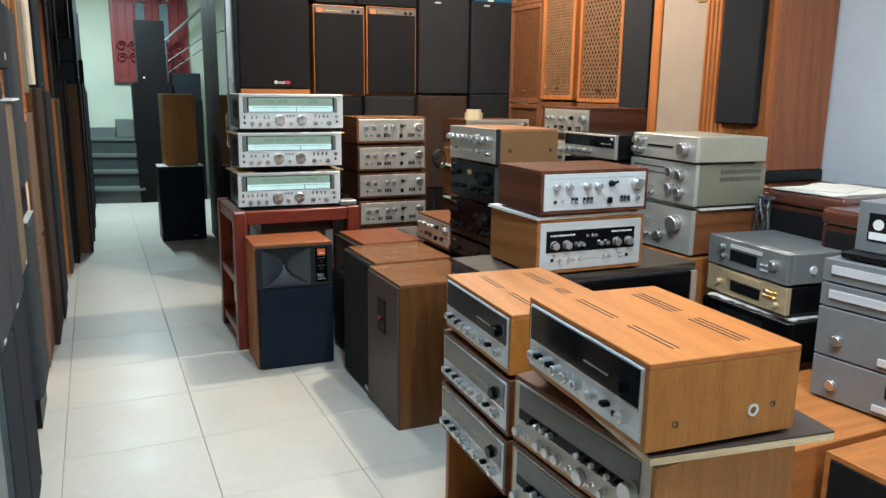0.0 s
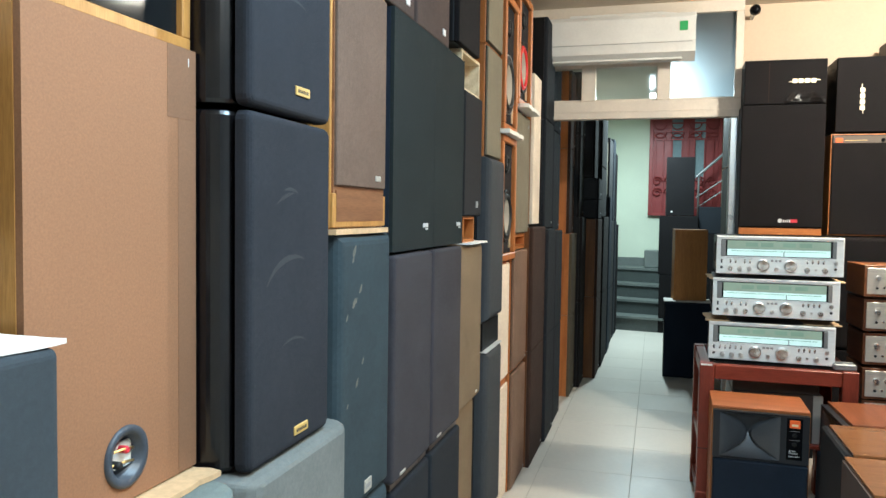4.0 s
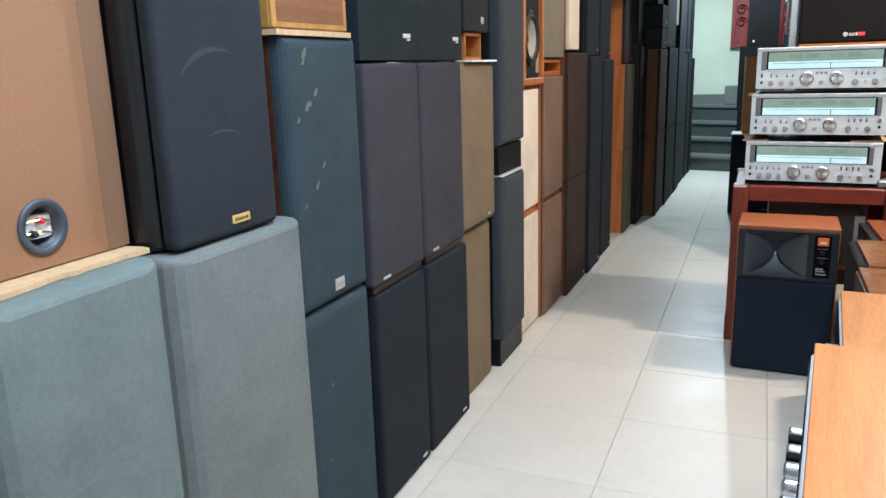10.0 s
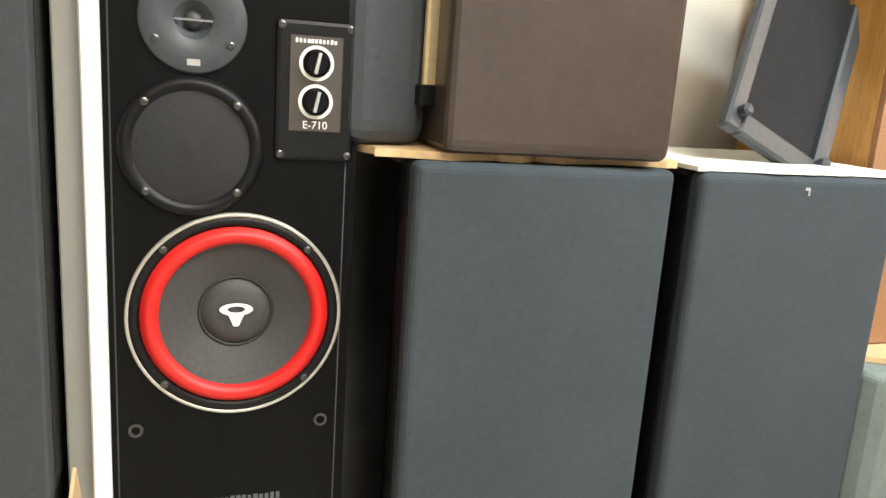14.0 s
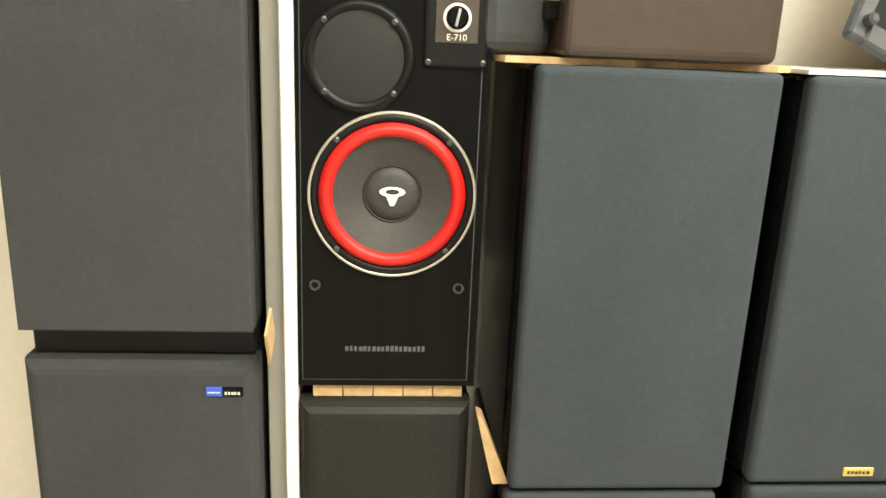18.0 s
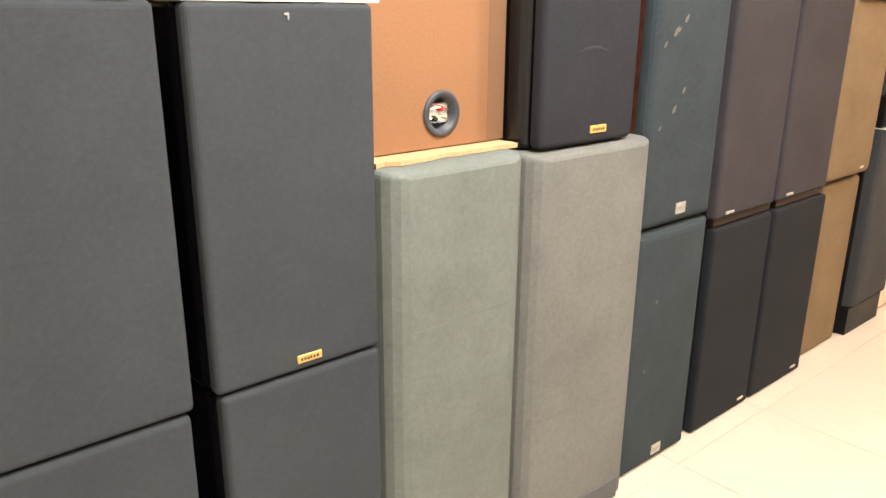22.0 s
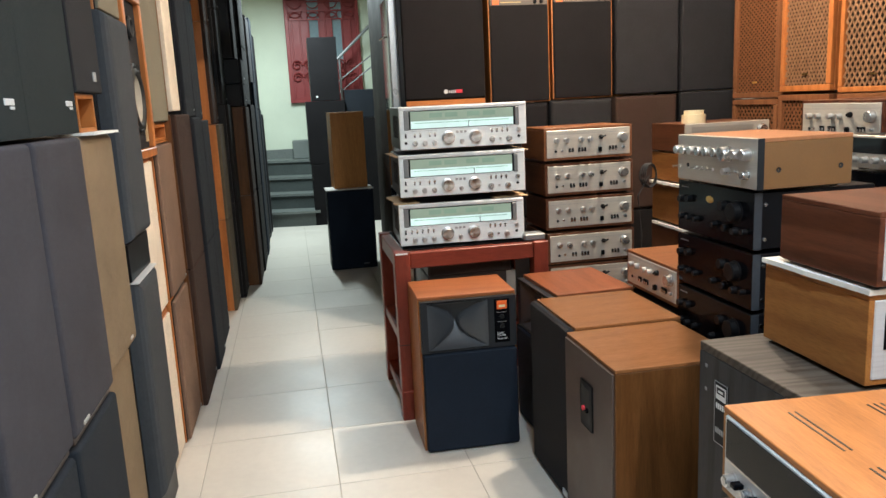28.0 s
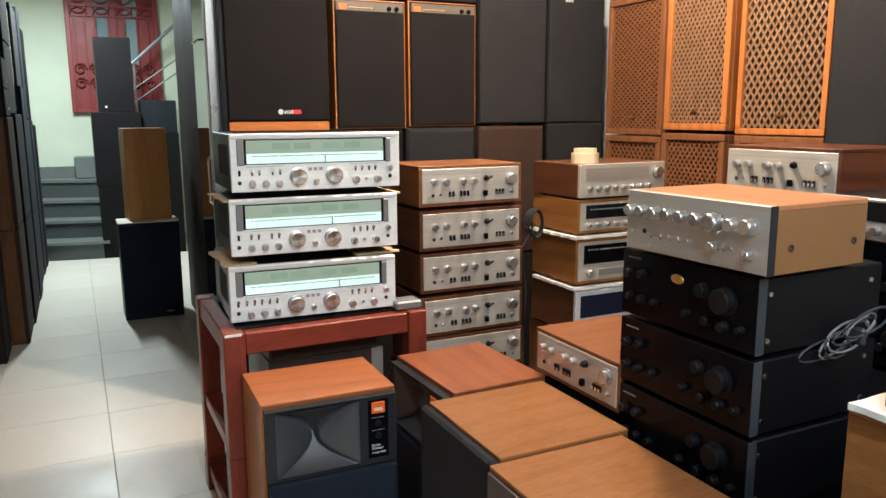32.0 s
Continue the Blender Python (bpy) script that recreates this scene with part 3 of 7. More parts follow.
def plate(x0, x1, z0, z1, holes, y, thick):
    """A flat front at y with openings through it."""
    bm = bmesh.new()
    loops = [[(x0, z0), (x1, z0), (x1, z1), (x0, z1)], *holes]
    edges = []
    for lp_ in loops:
        f = [bm.verts.new((x, y, z)) for x, z in lp_]
        b = [bm.verts.new((x, y + thick, z)) for x, z in lp_]
        for i in range(len(f)):
            j = (i + 1) % len(f)
            edges.append(bm.edges.new((f[i], f[j])))
            bm.faces.new((f[i], f[j], b[j], b[i]))
    bmesh.ops.triangle_fill(bm, use_beauty=True, use_dissolve=False, edges=edges)
    return bm


def shell(t, mt, x0, x1, y0, y1, z0, z1, th=0.015):
    """An open-fronted cabinet of five boards."""
    for a in ((x0, x1, y0, y1, z0, z0 + th), (x0, x1, y0, y1, z1 - th, z1), (x0, x0 + th, y0, y1, z0 + th, z1 - th),
              (x1 - th, x1, y0, y1, z0 + th, z1 - th), (x0 + th, x1 - th, y1 - th, y1, z0 + th, z1 - th)):
        part("cabinet_board", B(*a), mt, t)


def sheet(name, m, x0, x1, y0, y1, thick, mt, label, category, rough=0.006, seed=1):
    ob = new(name, finish(name, ragged(x0, x1, y0, y1, thick, rough, seed), mt))
    ob.matrix_world = m
    return tagged(ob, label, category)


def writing(name, text, size, material, parent, at, thick=0.0006, align="CENTER"):
    """Raised lettering on a front that faces local -y."""
    cu = bpy.data.curves.new(name, "FONT")
    cu.body, cu.size, cu.extrude, cu.align_x, cu.align_y = text, size, thick, align, "CENTER"
    tmp = bpy.data.objects.new(name, cu)
    scene.collection.objects.link(tmp)
    me = bpy.data.meshes.new_from_object(tmp.evaluated_get(bpy.context.evaluated_depsgraph_get()))
    bpy.data.objects.remove(tmp)
    me.transform(pose(0, 0, 0, 90))
    me.materials.clear()
    me.materials.append(M[material])
    return part(name, me, material, parent, at=at)


def bars(name, x0, x1, z, hgt, n, mt, parent, y=-0.001, seed=3):
    """A line of writing too small to read, as plain bars."""
    rnd = random.Random(seed)
    bm, x, step = bmesh.new(), x0, (x1 - x0) / n
    for i in range(n):
        w = step * rnd.uniform(0.55, 0.85)
        box(bm, x, x + w, y - 0.0006, y, z - hgt / 2, z + hgt / 2 * rnd.uniform(0.6, 1.0))
        x += step
    ob = part(name, bm, mt, parent)
    ob["kind"] = "stuff"
    return ob


def knob_mesh(r, ln, mt):
    def make():
        bm = bmesh.new()
        lathe(bm, [(r * 1.12, 0), (r * 1.12, ln * 0.12), (r, ln * 0.16), (r * 0.97, ln * 0.9), (r * 0.88, ln), (0, ln * 1.0)], 0, 0, 20)
        return finish("knob", bm, mt, False)
    return shared(("knob", round(r, 4), round(ln, 4), mt), make)


def block_mesh(w, h, ln, mt):
    return shared(("block", round(w, 4), round(h, 4), round(ln, 4), mt), lambda: finish("button", B(-w / 2, w / 2, -ln, 0, -h / 2, h / 2, min(w, h, ln) * 0.2), mt))


def lever_mesh(ln, mt):
    def make():
        bm = bmesh.new()
        lathe(bm, [(0.0055, 0), (0.0055, 0.002), (0.002, 0.0022), (0.0028, ln), (0, ln)], 0, 0, 10)
        return finish("lever", bm, mt)
    return shared(("lever", ln, mt), make)


def jack_mesh():
    def make():
        bm = bmesh.new()
        lathe(bm, [(0.0065, 0), (0.0065, 0.002), (0.004, 0.002), (0.0035, 0.0004), (0, 0.0004)], 0, 0, 14)
        return finish("jack", bm, "rubber")
    return shared("jack", make)


def control(kind, parent, x, z, y=0.0, **k):
    """One control on a front: K big knob, k knob, l lever, b button, j jack."""
    if kind in "Kk":
        r, ln = k.get("r", 0.011), k.get("ln", 0.018)
        return part("knob", knob_mesh(r, ln, k.get("mt", "knob_silver")), "", parent, at=(x, y, z))
    if kind == "l":
        return part("lever", lever_mesh(k.get("ln", 0.014), k.get("mt", "chrome")), "", parent, at=(x, y, z))
    if kind == "b":
        return part("button", block_mesh(k.get("w", 0.008), k.get("h", 0.014), k.get("ln", 0.006), k.get("mt", "black_satin")), "", parent, at=(x, y, z))
    return part("jack", jack_mesh(), "", parent, at=(x, y, z))


def feet(parent, w, d, y0=0.03):
    me = shared("foot", lambda: finish("foot", B(-0.014, 0.014, -0.014, 0.014, 0, 0.009, 0.003), "rubber"))
    for sx in (-1, 1):
        for yy in (y0, d - 0.04):
            part("foot", me, "", parent, at=(sx * (w / 2 - 0.035), yy, -0.0085))


def hifi(name, m, w, h, d, label, category, case, face, frame_w=0.0, group="", lid="", fy=0.004, slots=None):
    """A boxed hi-fi unit; front at local y = 0. Returns the thing, and the front's y."""
    t = thing(name, m, label, category, group)
    lid = lid or case
    th = 0.012
    if lid != case or frame_w:
        part("cabinet", B(-w / 2, w / 2, 0.0 if frame_w else 0.012, d, 0, h - th, 0.0012), case, t)
        part("lid", B(-w / 2, w / 2, 0.0 if frame_w else 0.012, d, h - th + 0.0002, h, 0.0015), lid, t)
    else:
        part("cabinet", B(-w / 2, w / 2, 0.012, d, 0, h, 0.003), case, t)
    part("faceplate", B(-w / 2 + frame_w, w / 2 - frame_w, -fy, 0.011, 0.0 + frame_w, h - frame_w, 0.002), face, t)
    feet(t, w, d)
    for x0, x1, y0, y1 in slots or ():
        part("vent_slot", B(x0, x1, y0, y1, h - 0.002, h + 0.0008), "rubber", t)
    return t, -fy


def panel(name, t, x0, x1, z0, z1, mt, y, thick=0.0015, bev=0.0):
    return part(name, B(x0, x1, y - thick, y + 0.0005, z0, z1, bev), mt, t)


# ---- partition between the shop and the passage ----
def transom():
    t = thing("window_1", pose(0, 6.2, 0), "white-framed transom window above the passage opening", "window", kind="structure")
    f = lambda x0, x1, z0, z1, n="frame": part(n, B(x0, x1, -0.025, 0.045, z0, z1, 0.004), "cream_enamel", t)
    f(-0.46, 1.2, 2.178, 2.302, "lower_rail")
    part("rail_bead", B(-0.46, 1.2, -0.029, -0.0252, 2.226, 2.234), "cream_enamel", t)
    f(-0.46, 1.2, 2.87, 2.95, "upper_rail")
    for x0, x1 in ((-0.46, -0.36), (0.151, 0.248), (0.656, 0.744), (1.150, 1.2)):
        f(x0, x1, 2.3025, 2.8695, "mullion")
    for x0, x1 in ((-0.3595, 0.1505), (0.2485, 0.6555)):
        f(x0, x1, 2.53, 2.60, "cross_rail")
    for x0, x1, z0, z1 in ((-0.3595, 0.1505, 2.3025, 2.5295), (0.2485, 0.6555, 2.3025, 2.5295), (-0.3595, 0.1505, 2.6005, 2.8695), (0.2485, 0.6555, 2.6005, 2.8695), (0.7445, 1.1495, 2.3025, 2.8695)):
        g = part("pane", B(x0, x1, 0.008, 0.014, z0, z1), "frosted" if x0 > 0.7 else "glass", t)
        g.visible_shadow = False
        part("glazing_bead", B(x0, x1, -0.006, 0.0075, z0, z0 + 0.012, 0.002), "cream_enamel", t)
    return t


transom()
p = thing("door_1", pose(1.16, 6.2, 0), "steel post with an open dark glass door leaf", "door", kind="structure")
part("post", B(-0.03, 0.02, -0.03, 0.03, 0, 2.174, 0.006), "aluminium", p)
part("side_panel", B(0.021, 0.06, -0.02, 0.16, 0, 2.174), "plaster", p)
leaf = part("door_leaf", B(0.065, 0.095, 0.17, 1.05, 0.01, 2.16, 0.003), "dark_glass", p)
part("stile", B(0.062, 0.098, 0.168, 0.215, 0.008, 2.162, 0.002), "aluminium", leaf)
part("handle", T([(0.03, 0.30, 1.0), (0.0, 0.30, 1.03), (0.0, 0.30, 1.25), (0.03, 0.30, 1.28)], 0.009), "chrome", leaf)
part("stay", T([(0.065, 0.2, 1.86), (-0.02, 0.26, 1.86), (-0.05, 0.26, 1.84)], 0.006), "chrome", leaf)


def air_conditioner():
    t = thing("air_conditioner", pose(0.37, 6.165, 2.53), "white wall-mounted air conditioner above the passage", "air conditioner")
    bm = bmesh.new()
    prof = [(0, 0.03), (-0.10, 0.0), (-0.19, 0.05), (-0.205, 0.12), (-0.205, 0.27), (-0.18, 0.30), (0, 0.30)]
    ends = [[bm.verts.new((x, y, z)) for y, z in prof] for x in (-0.52, 0.52)]
    for i in range(len(prof)):
        j = (i + 1) % len(prof)
        bm.faces.new((ends[0][i], ends[0][j], ends[1][j], ends[1][i]))
    bm.faces.new(ends[0][::-1])
    bm.faces.new(ends[1])
    part("housing", bm, "white_metal", t)
    part("front_seam", B(-0.5, 0.5, -0.2075, -0.2045, 0.108, 0.112), "grey_print", t)
    part("outlet_flap", B(-0.44, 0.44, -0.17, -0.09, 0.006, 0.018, 0.003), "white_metal", t)
    part("energy_label", B(0.42, 0.47, -0.2075, -0.2045, 0.18, 0.24), "green_print", t)
    part("bracket_pipe", T([(0.5, -0.05, 0.31), (0.3, -0.05, 0.335), (-0.3, -0.05, 0.335)], 0.012), "white_metal", t)
    return t


air_conditioner()
cam_t = thing("security_camera", pose(1.26, 6.15, 2.86), "small dark dome camera under the ceiling edge", "camera")
part("dome", lathe_new([(0.0, 0.05), (0.02, 0.045), (0.032, 0.025), (0.035, 0.0), (0, 0)], 16), "black_gloss", cam_t, smooth=True)
part("mount", B(-0.012, 0.012, 0.0, 0.21, -0.012, 0.012, 0.003), "white_metal", cam_t)

# ---- stairwell beyond the passage ----
for i, (y, z) in enumerate(((11.02, 0.19), (11.32, 0.38), (11.62, 0.57), (11.92, 0.77))):
    st = thing("stair_step", pose(0, 0, 0), "grey granite winder step by the green wall", "stair", "stair steps", "structure")
    bm = bmesh.new()
    z0 = (0.0, 0.19, 0.38, 0.57)[i]
    skew = 0.14 + 0.06 * i
    pts = [(-0.46, y + skew), (0.78, y - skew * 0.5), (0.78, 12.3), (-0.46, 12.3)]
    lo, hi = [bm.verts.new((x, yy, z0)) for x, yy in pts], [bm.verts.new((x, yy, z - 0.03)) for x, yy in pts]
    bm.faces.new(lo[::-1])
    bm.faces.new(hi)
    for k in range(4):
        bm.faces.new((lo[k], lo[(k + 1) % 4], hi[(k + 1) % 4], hi[k]))
    part("riser", bm, "granite_dark", st)
    bm = bmesh.new()
    pts = [(-0.46, y + skew - 0.025), (0.79, y - skew * 0.5 - 0.025), (0.79, 12.3), (-0.46, 12.3)]
    lo, hi = [bm.verts.new((x, yy, z - 0.03)) for x, yy in pts], [bm.verts.new((x, yy, z)) for x, yy in pts]
    bm.faces.new(lo[::-1])
    bm.faces.new(hi)
    for k in range(4):
        bm.faces.new((lo[k], lo[(k + 1) % 4], hi[(k + 1) % 4], hi[k]))
    part("tread", bm, "granite", st)
solid("baseboard", B(-0.46, 0.55, 12.285, 12.298, 0.771, 0.90), "granite", "grey granite skirting above the stair", "skirting")
solid("trim", B(0.52, 0.78, 12.0, 12.298, 0.771, 1.02, 0.01), "granite", "grey granite block at the stair landing", "stair")


def gate():
    t = thing("window_2", pose(0.55, 12.28, 1.52), "red iron scrollwork grille over a window", "window", kind="structure")
    w, h = 1.0, 1.43
    for x0, x1, z0, z1 in ((0, 0.05, 0, h), (w - 0.05, w, 0, h), (0.05, w - 0.05, 0, 0.05), (0.05, w - 0.05, h - 0.04, h)):
        part("frame", B(x0, x1, -0.05, 0.01, z0, z1, 0.004), "gate_red", t)
    for x0, x1 in ((0.0505, 0.31), (0.46, 0.62), (0.77, w - 0.0505)):
        part("sheet_panel", B(x0, x1, -0.012, 0.012, 0.0505, h - 0.0405), "gate_red", t)
    for x0, x1 in ((0.31, 0.46), (0.62, 0.77)):
        part("pane", B(x0 + 0.0005, x1 - 0.0005, 0.002, 0.010, 0.51, h - 0.0405), "bluish_glass", t)
        part("sheet_panel", B(x0 + 0.0005, x1 - 0.0005, -0.010, 0.010, 0.0505, 0.5095), "gate_red", t)
    for x in (0.09, 0.20, 0.315, 0.455, 0.54, 0.625, 0.765, 0.88):
        part("bar", B(x - 0.010, x + 0.010, -0.034, -0.013, 0.0505, 1.10, 0.003), "gate_red", t)
    for z in (1.10, 1.21, 1.33):
        part("cross_bar", B(0.0505, w - 0.0505, -0.045, -0.0345, z - 0.010, z + 0.010), "gate_red", t)
    for cx in (0.145, 0.385, 0.625, 0.865):
        for z, a0, a1 in ((1.21, 180, 360), (1.10, 0, 180), (1.33, 180, 360)):
            pts = [(cx + 0.088 * math.cos(math.radians(a)), -0.042, z + 0.088 * math.sin(math.radians(a))) for a in range(a0, a1 + 1, 18)]
            part("arch", T(pts, 0.009, 6), "gate_red", t)
    for cx, sg in ((0.12, 1), (0.28, -1), (0.70, 1), (0.86, -1)):
        for cz in (0.34, 0.50):
            pts = [(cx + sg * 0.07 * (1 - a / 760) * math.cos(math.radians(a)), -0.040, cz + 0.07 * (1 - a / 760) * math.sin(math.radians(a))) for a in range(0, 540, 30)]
            part("scroll", T(pts, 0.011, 6), "gate_red", t)
    return t


gate()
rail = thing("stair_rail", pose(0, 0, 0), "stainless steel stair handrail with thin lower rails", "handrail")
part("handrail", T([(1.20, 12.0, 2.07), (1.85, 12.0, 2.66)], 0.021, 10), "grey_metal", rail)
for z in (1.78, 1.63):
    part("lower_rail", T([(1.20, 12.0, z), (1.85, 12.0, z + 0.46)], 0.009, 8), "grey_metal", rail)
part("post", T([(1.82, 12.0, 0.0), (1.82, 12.0, 2.65)], 0.02, 10), "grey_metal", rail)
part("post", T([(1.23, 12.0, 0.0), (1.23, 12.0, 2.1)], 0.014, 10), "grey_metal", rail)


# ---- loudspeakers ----
def pad(x0, x1, back, z0, z1, corner, bx, bz, steps):
    """A cloth front at y = 0 with rounded corners and edges that curve back by bx at the sides and bz above and below."""
    deep = min(max(bx, bz), back * 0.9)
    loops = [(back, 0.0)] + [(deep * (1 - math.sin(math.pi / 2 * k / steps)), 1 - math.cos(math.pi / 2 * k / steps)) for k in range(steps + 1)]
    bm, rings = bmesh.new(), []
    for y, f in loops:
        a0, a1, c0, c1 = x0 + bx * f, x1 - bx * f, z0 + bz * f, z1 - bz * f
        r = max(corner - f * min(bx, bz) * 0.7, 0.0012)
        ring = []
        for cx, cz, start in ((a1 - r, c1 - r, 0), (a0 + r, c1 - r, 90), (a0 + r, c0 + r, 180), (a1 - r, c0 + r, 270)):
            ring += [bm.verts.new((cx + r * math.cos(math.radians(start + 30 * k)), y, cz + r * math.sin(math.radians(start + 30 * k)))) for k in range(4)]
        rings.append(ring)
    for a, b in zip(rings, rings[1:]):
        for k in range(16):
            bm.faces.new((a[k], a[(k + 1) % 16], b[(k + 1) % 16], b[k]))
    bm.faces.new(rings[0][::-1])
    bm.faces.new(rings[-1])
    return bm


def speaker(w, h, d, m, label, body="black_satin", grille="black_cloth", inset=0.0, gd=0.022, chamfer=0.006, zlo=0.0, zhi=0.0,
            badge=None, group="", edge=0.004, front="black_satin", sidecut=0.0, corner=0.0, steps=4, side=None, upright=0.0):
    """A boxed loudspeaker: front at local y = 0, base at z = 0. badge: (x, z, width, height, material)."""
    t = thing("loudspeaker", m, label, "loudspeaker", group)
    cab = B(-w / 2, w / 2, gd, d, 0, h, 0.0 if upright else edge, 3 if edge > 0.01 else 2)
    if upright:
        edges = [e for e in cab.edges if abs(e.verts[0].co.z - e.verts[1].co.z) > 0.1 and e.verts[0].co.y < gd + 0.01]
        bmesh.ops.bevel(cab, geom=edges, offset=upright, segments=12, affect="EDGES", profile=0.5)
        rim = [e for e in cab.edges if abs(e.verts[0].co.z - e.verts[1].co.z) < 1e-6 and min(e.verts[0].co.y, e.verts[1].co.y) < d - 0.01]
        bmesh.ops.bevel(cab, geom=rim, offset=edge, segments=2, affect="EDGES", profile=0.5)
    part("cabinet", cab, body, t)
    if inset:
        part("front_baffle", B(-w / 2 + inset * 0.6, w / 2 - inset * 0.6, gd - 0.004, gd + 0.004, inset * 0.6, h - inset * 0.6), front, t)
    x0, x1 = -w / 2 + inset + sidecut, w / 2 - inset - sidecut
    back = gd - 0.001 + (0.006 if inset else 0)
    g = pad(x0, x1, back, zlo + inset, h - zhi - inset, corner, chamfer if side is None else side, chamfer, steps)
    g = part("grille", g, grille, t)
    if zlo > 0.03:
        part("plinth", B(-w / 2 + 0.002, w / 2 - 0.002, gd * 0.4, gd + 0.002, 0.002, zlo - 0.004, 0.002), body, t)
    if badge:
        bx, bz, bw, bh, bmat = badge
        part("badge", B(bx - bw / 2, bx + bw / 2, -0.003, 0.002, bz - bh / 2, bz + bh / 2, 0.001), bmat, t)
        if bw > 0.045:
            bars("badge_lettering", bx - bw * 0.38, bx + bw * 0.38, bz, bh * 0.4, 6, "vinyl_brown" if bmat == "badge_gold" else "grey_print", t, -0.003)
    return t


def west(y0, y1, z0, z1, x=-0.01, d=0.34, label="dark loudspeaker standing against the wall", tilt=0.0, **k):
    """A loudspeaker of the row along the west wall, facing the aisle."""
    return speaker(y1 - y0 - 0.006, z1 - z0, d, pose(x, (y0 + y1) / 2, z0, 0, 0, 90 + tilt), label, **k)


def rub(t, line, width, mt, y=-0.0004):
    """A pale rubbed streak on a cloth front, along (x, z) points, thinning out at its ends."""
    bm, n = bmesh.new(), len(line) - 1
    rows = []
    for k, (x, z) in enumerate(line):
        (xa, za), (xb, zb) = line[max(k - 1, 0)], line[min(k + 1, n)]
        d = Vector((xb - xa, 0, zb - za)).normalized()
        side = Vector((d.z, 0, -d.x)) * (width / 2 * math.sin(math.pi * (k + 0.35) / (n + 0.7)))
        rows.append([bm.verts.new(Vector((x, y, z)) + side), bm.verts.new(Vector((x, y, z)) - side)])
    for a, b in zip(rows, rows[1:]):
        bm.faces.new((a[0], b[0], b[1], a[1]))
    return part("scuff", bm, mt, t)


def driver(t, x, z, r, y=0.0, ring="chrome", surround="rubber", cone="cone", cap="black_satin", screws=4, depth=0.035, roll=0.2):
    """A bare loudspeaker driver let into a front at y."""
    d = part("driver", lathe_new([(r, -0.004), (r, 0.005), (r * 0.985, 0.008), (r * 0.965, 0.006)], 64), ring, t, smooth=True, at=(x, y, z))
    part("gasket", lathe_new([(r * 0.966, 0.0045), (r * 0.95, 0.0068), (r * 0.89, 0.0072), (r * 0.87, 0.002)], 64), "black_satin", d, smooth=True)
    ri = r * (0.87 - roll)
    part("surround", lathe_new([(r * 0.872, 0.004), (r * 0.83, 0.011), (r * (0.87 - roll * 0.5), 0.0145), (ri * 1.03, 0.010), (ri, 0.003)], 48), surround, d, smooth=True)
    part("cone", lathe_new([(ri * 1.01, 0.003), (ri * 0.75, -depth * 0.35), (r * 0.3, -depth)], 48), cone, d, smooth=True)
    part("dust_cap", lathe_new([(r * 0.34, -depth + 0.001), (r * 0.335, -depth * 0.86), (r * 0.2, -depth * 0.62), (0, -depth * 0.52)] if cap == "cone" else [(r * 0.34, -depth + 0.001), (r * 0.33, -depth * 0.7), (r * 0.2, -depth * 0.42), (0, -depth * 0.32)], 32), cap, d, smooth=True)
    if cap == "cone":
        part("cap_ring", lathe_new([(r * 0.36, -depth + 0.001), (r * 0.355, -depth + 0.004), (r * 0.34, -depth + 0.005), (r * 0.33, -depth + 0.003)], 40), "rubber", d, smooth=True)
    for k in range(screws):
        a = math.radians(45 + 360 * k / screws)
        part("screw", shared("screw", lambda: finish("screw", lathe_new([(0.0045, 0), (0.0045, 0.002), (0.002, 0.003), (0.0018, 0.0018), (0, 0.0018)], 10), "dark_steel")), "", d, at=(r * 0.925 * math.cos(a), -0.0068, r * 0.925 * math.sin(a)))
    return d


# ---- row along the west wall, from the near end ----
low = west(0.09, 0.435, 0.0, 0.905, -0.02, label="black loudspeaker with a blue badge on the floor", grille="graphite_dark", chamfer=0.022, gd=0.05)
part("badge", B(0.095, 0.119, -0.003, 0.002, 0.851, 0.866, 0.001), "blue_print", low)
part("badge_plate", B(0.1195, 0.150, -0.003, 0.002, 0.851, 0.866, 0.001), "black_gloss", low)
bars("badge_lettering", 0.123, 0.147, 0.857, 0.005, 5, "white_print", low, -0.003)
bars("badge_lettering", 0.098, 0.116, 0.858, 0.0025, 6, "white_print", low, -0.003)
sp = thing("spacer_block", pose(-0.16, 0.262, 0.905), "black wooden spacer between two stacked loudspeakers", "spacer")
part("block", B(-0.13, 0.11, -0.16, 0.165, 0.0, 0.052, 0.003), "black_satin", sp)
west(0.10, 0.435, 0.958, 1.66, -0.005, label="large black cloth-fronted loudspeaker on another one", grille="graphite_dark", gd=0.03, chamfer=0.004)
bd = thing("white_board", pose(-0.27, 0.468, 0), "grey sliding board with a white edge between loudspeakers", "board")
part("panel", B(-0.17, 0.185, -0.030, 0.0, 0, 2.3, 0.002), "grey_board", bd)
part("edge_strip", B(-0.17, 0.213, 0.0005, 0.020, 0, 2.3, 0.002), "white_print", bd)
cw = new("cardboard_wedge", finish("cardboard_wedge", B(-0.055, 0.0, -0.002, 0.002, 0, 0.062), "cardboard"))
cw.matrix_world = pose(-0.02, 0.452, 0.905, 0, 28, 0)
tagged(cw, "brown cardboard wedge stuffed between two loudspeakers", "cardboard")

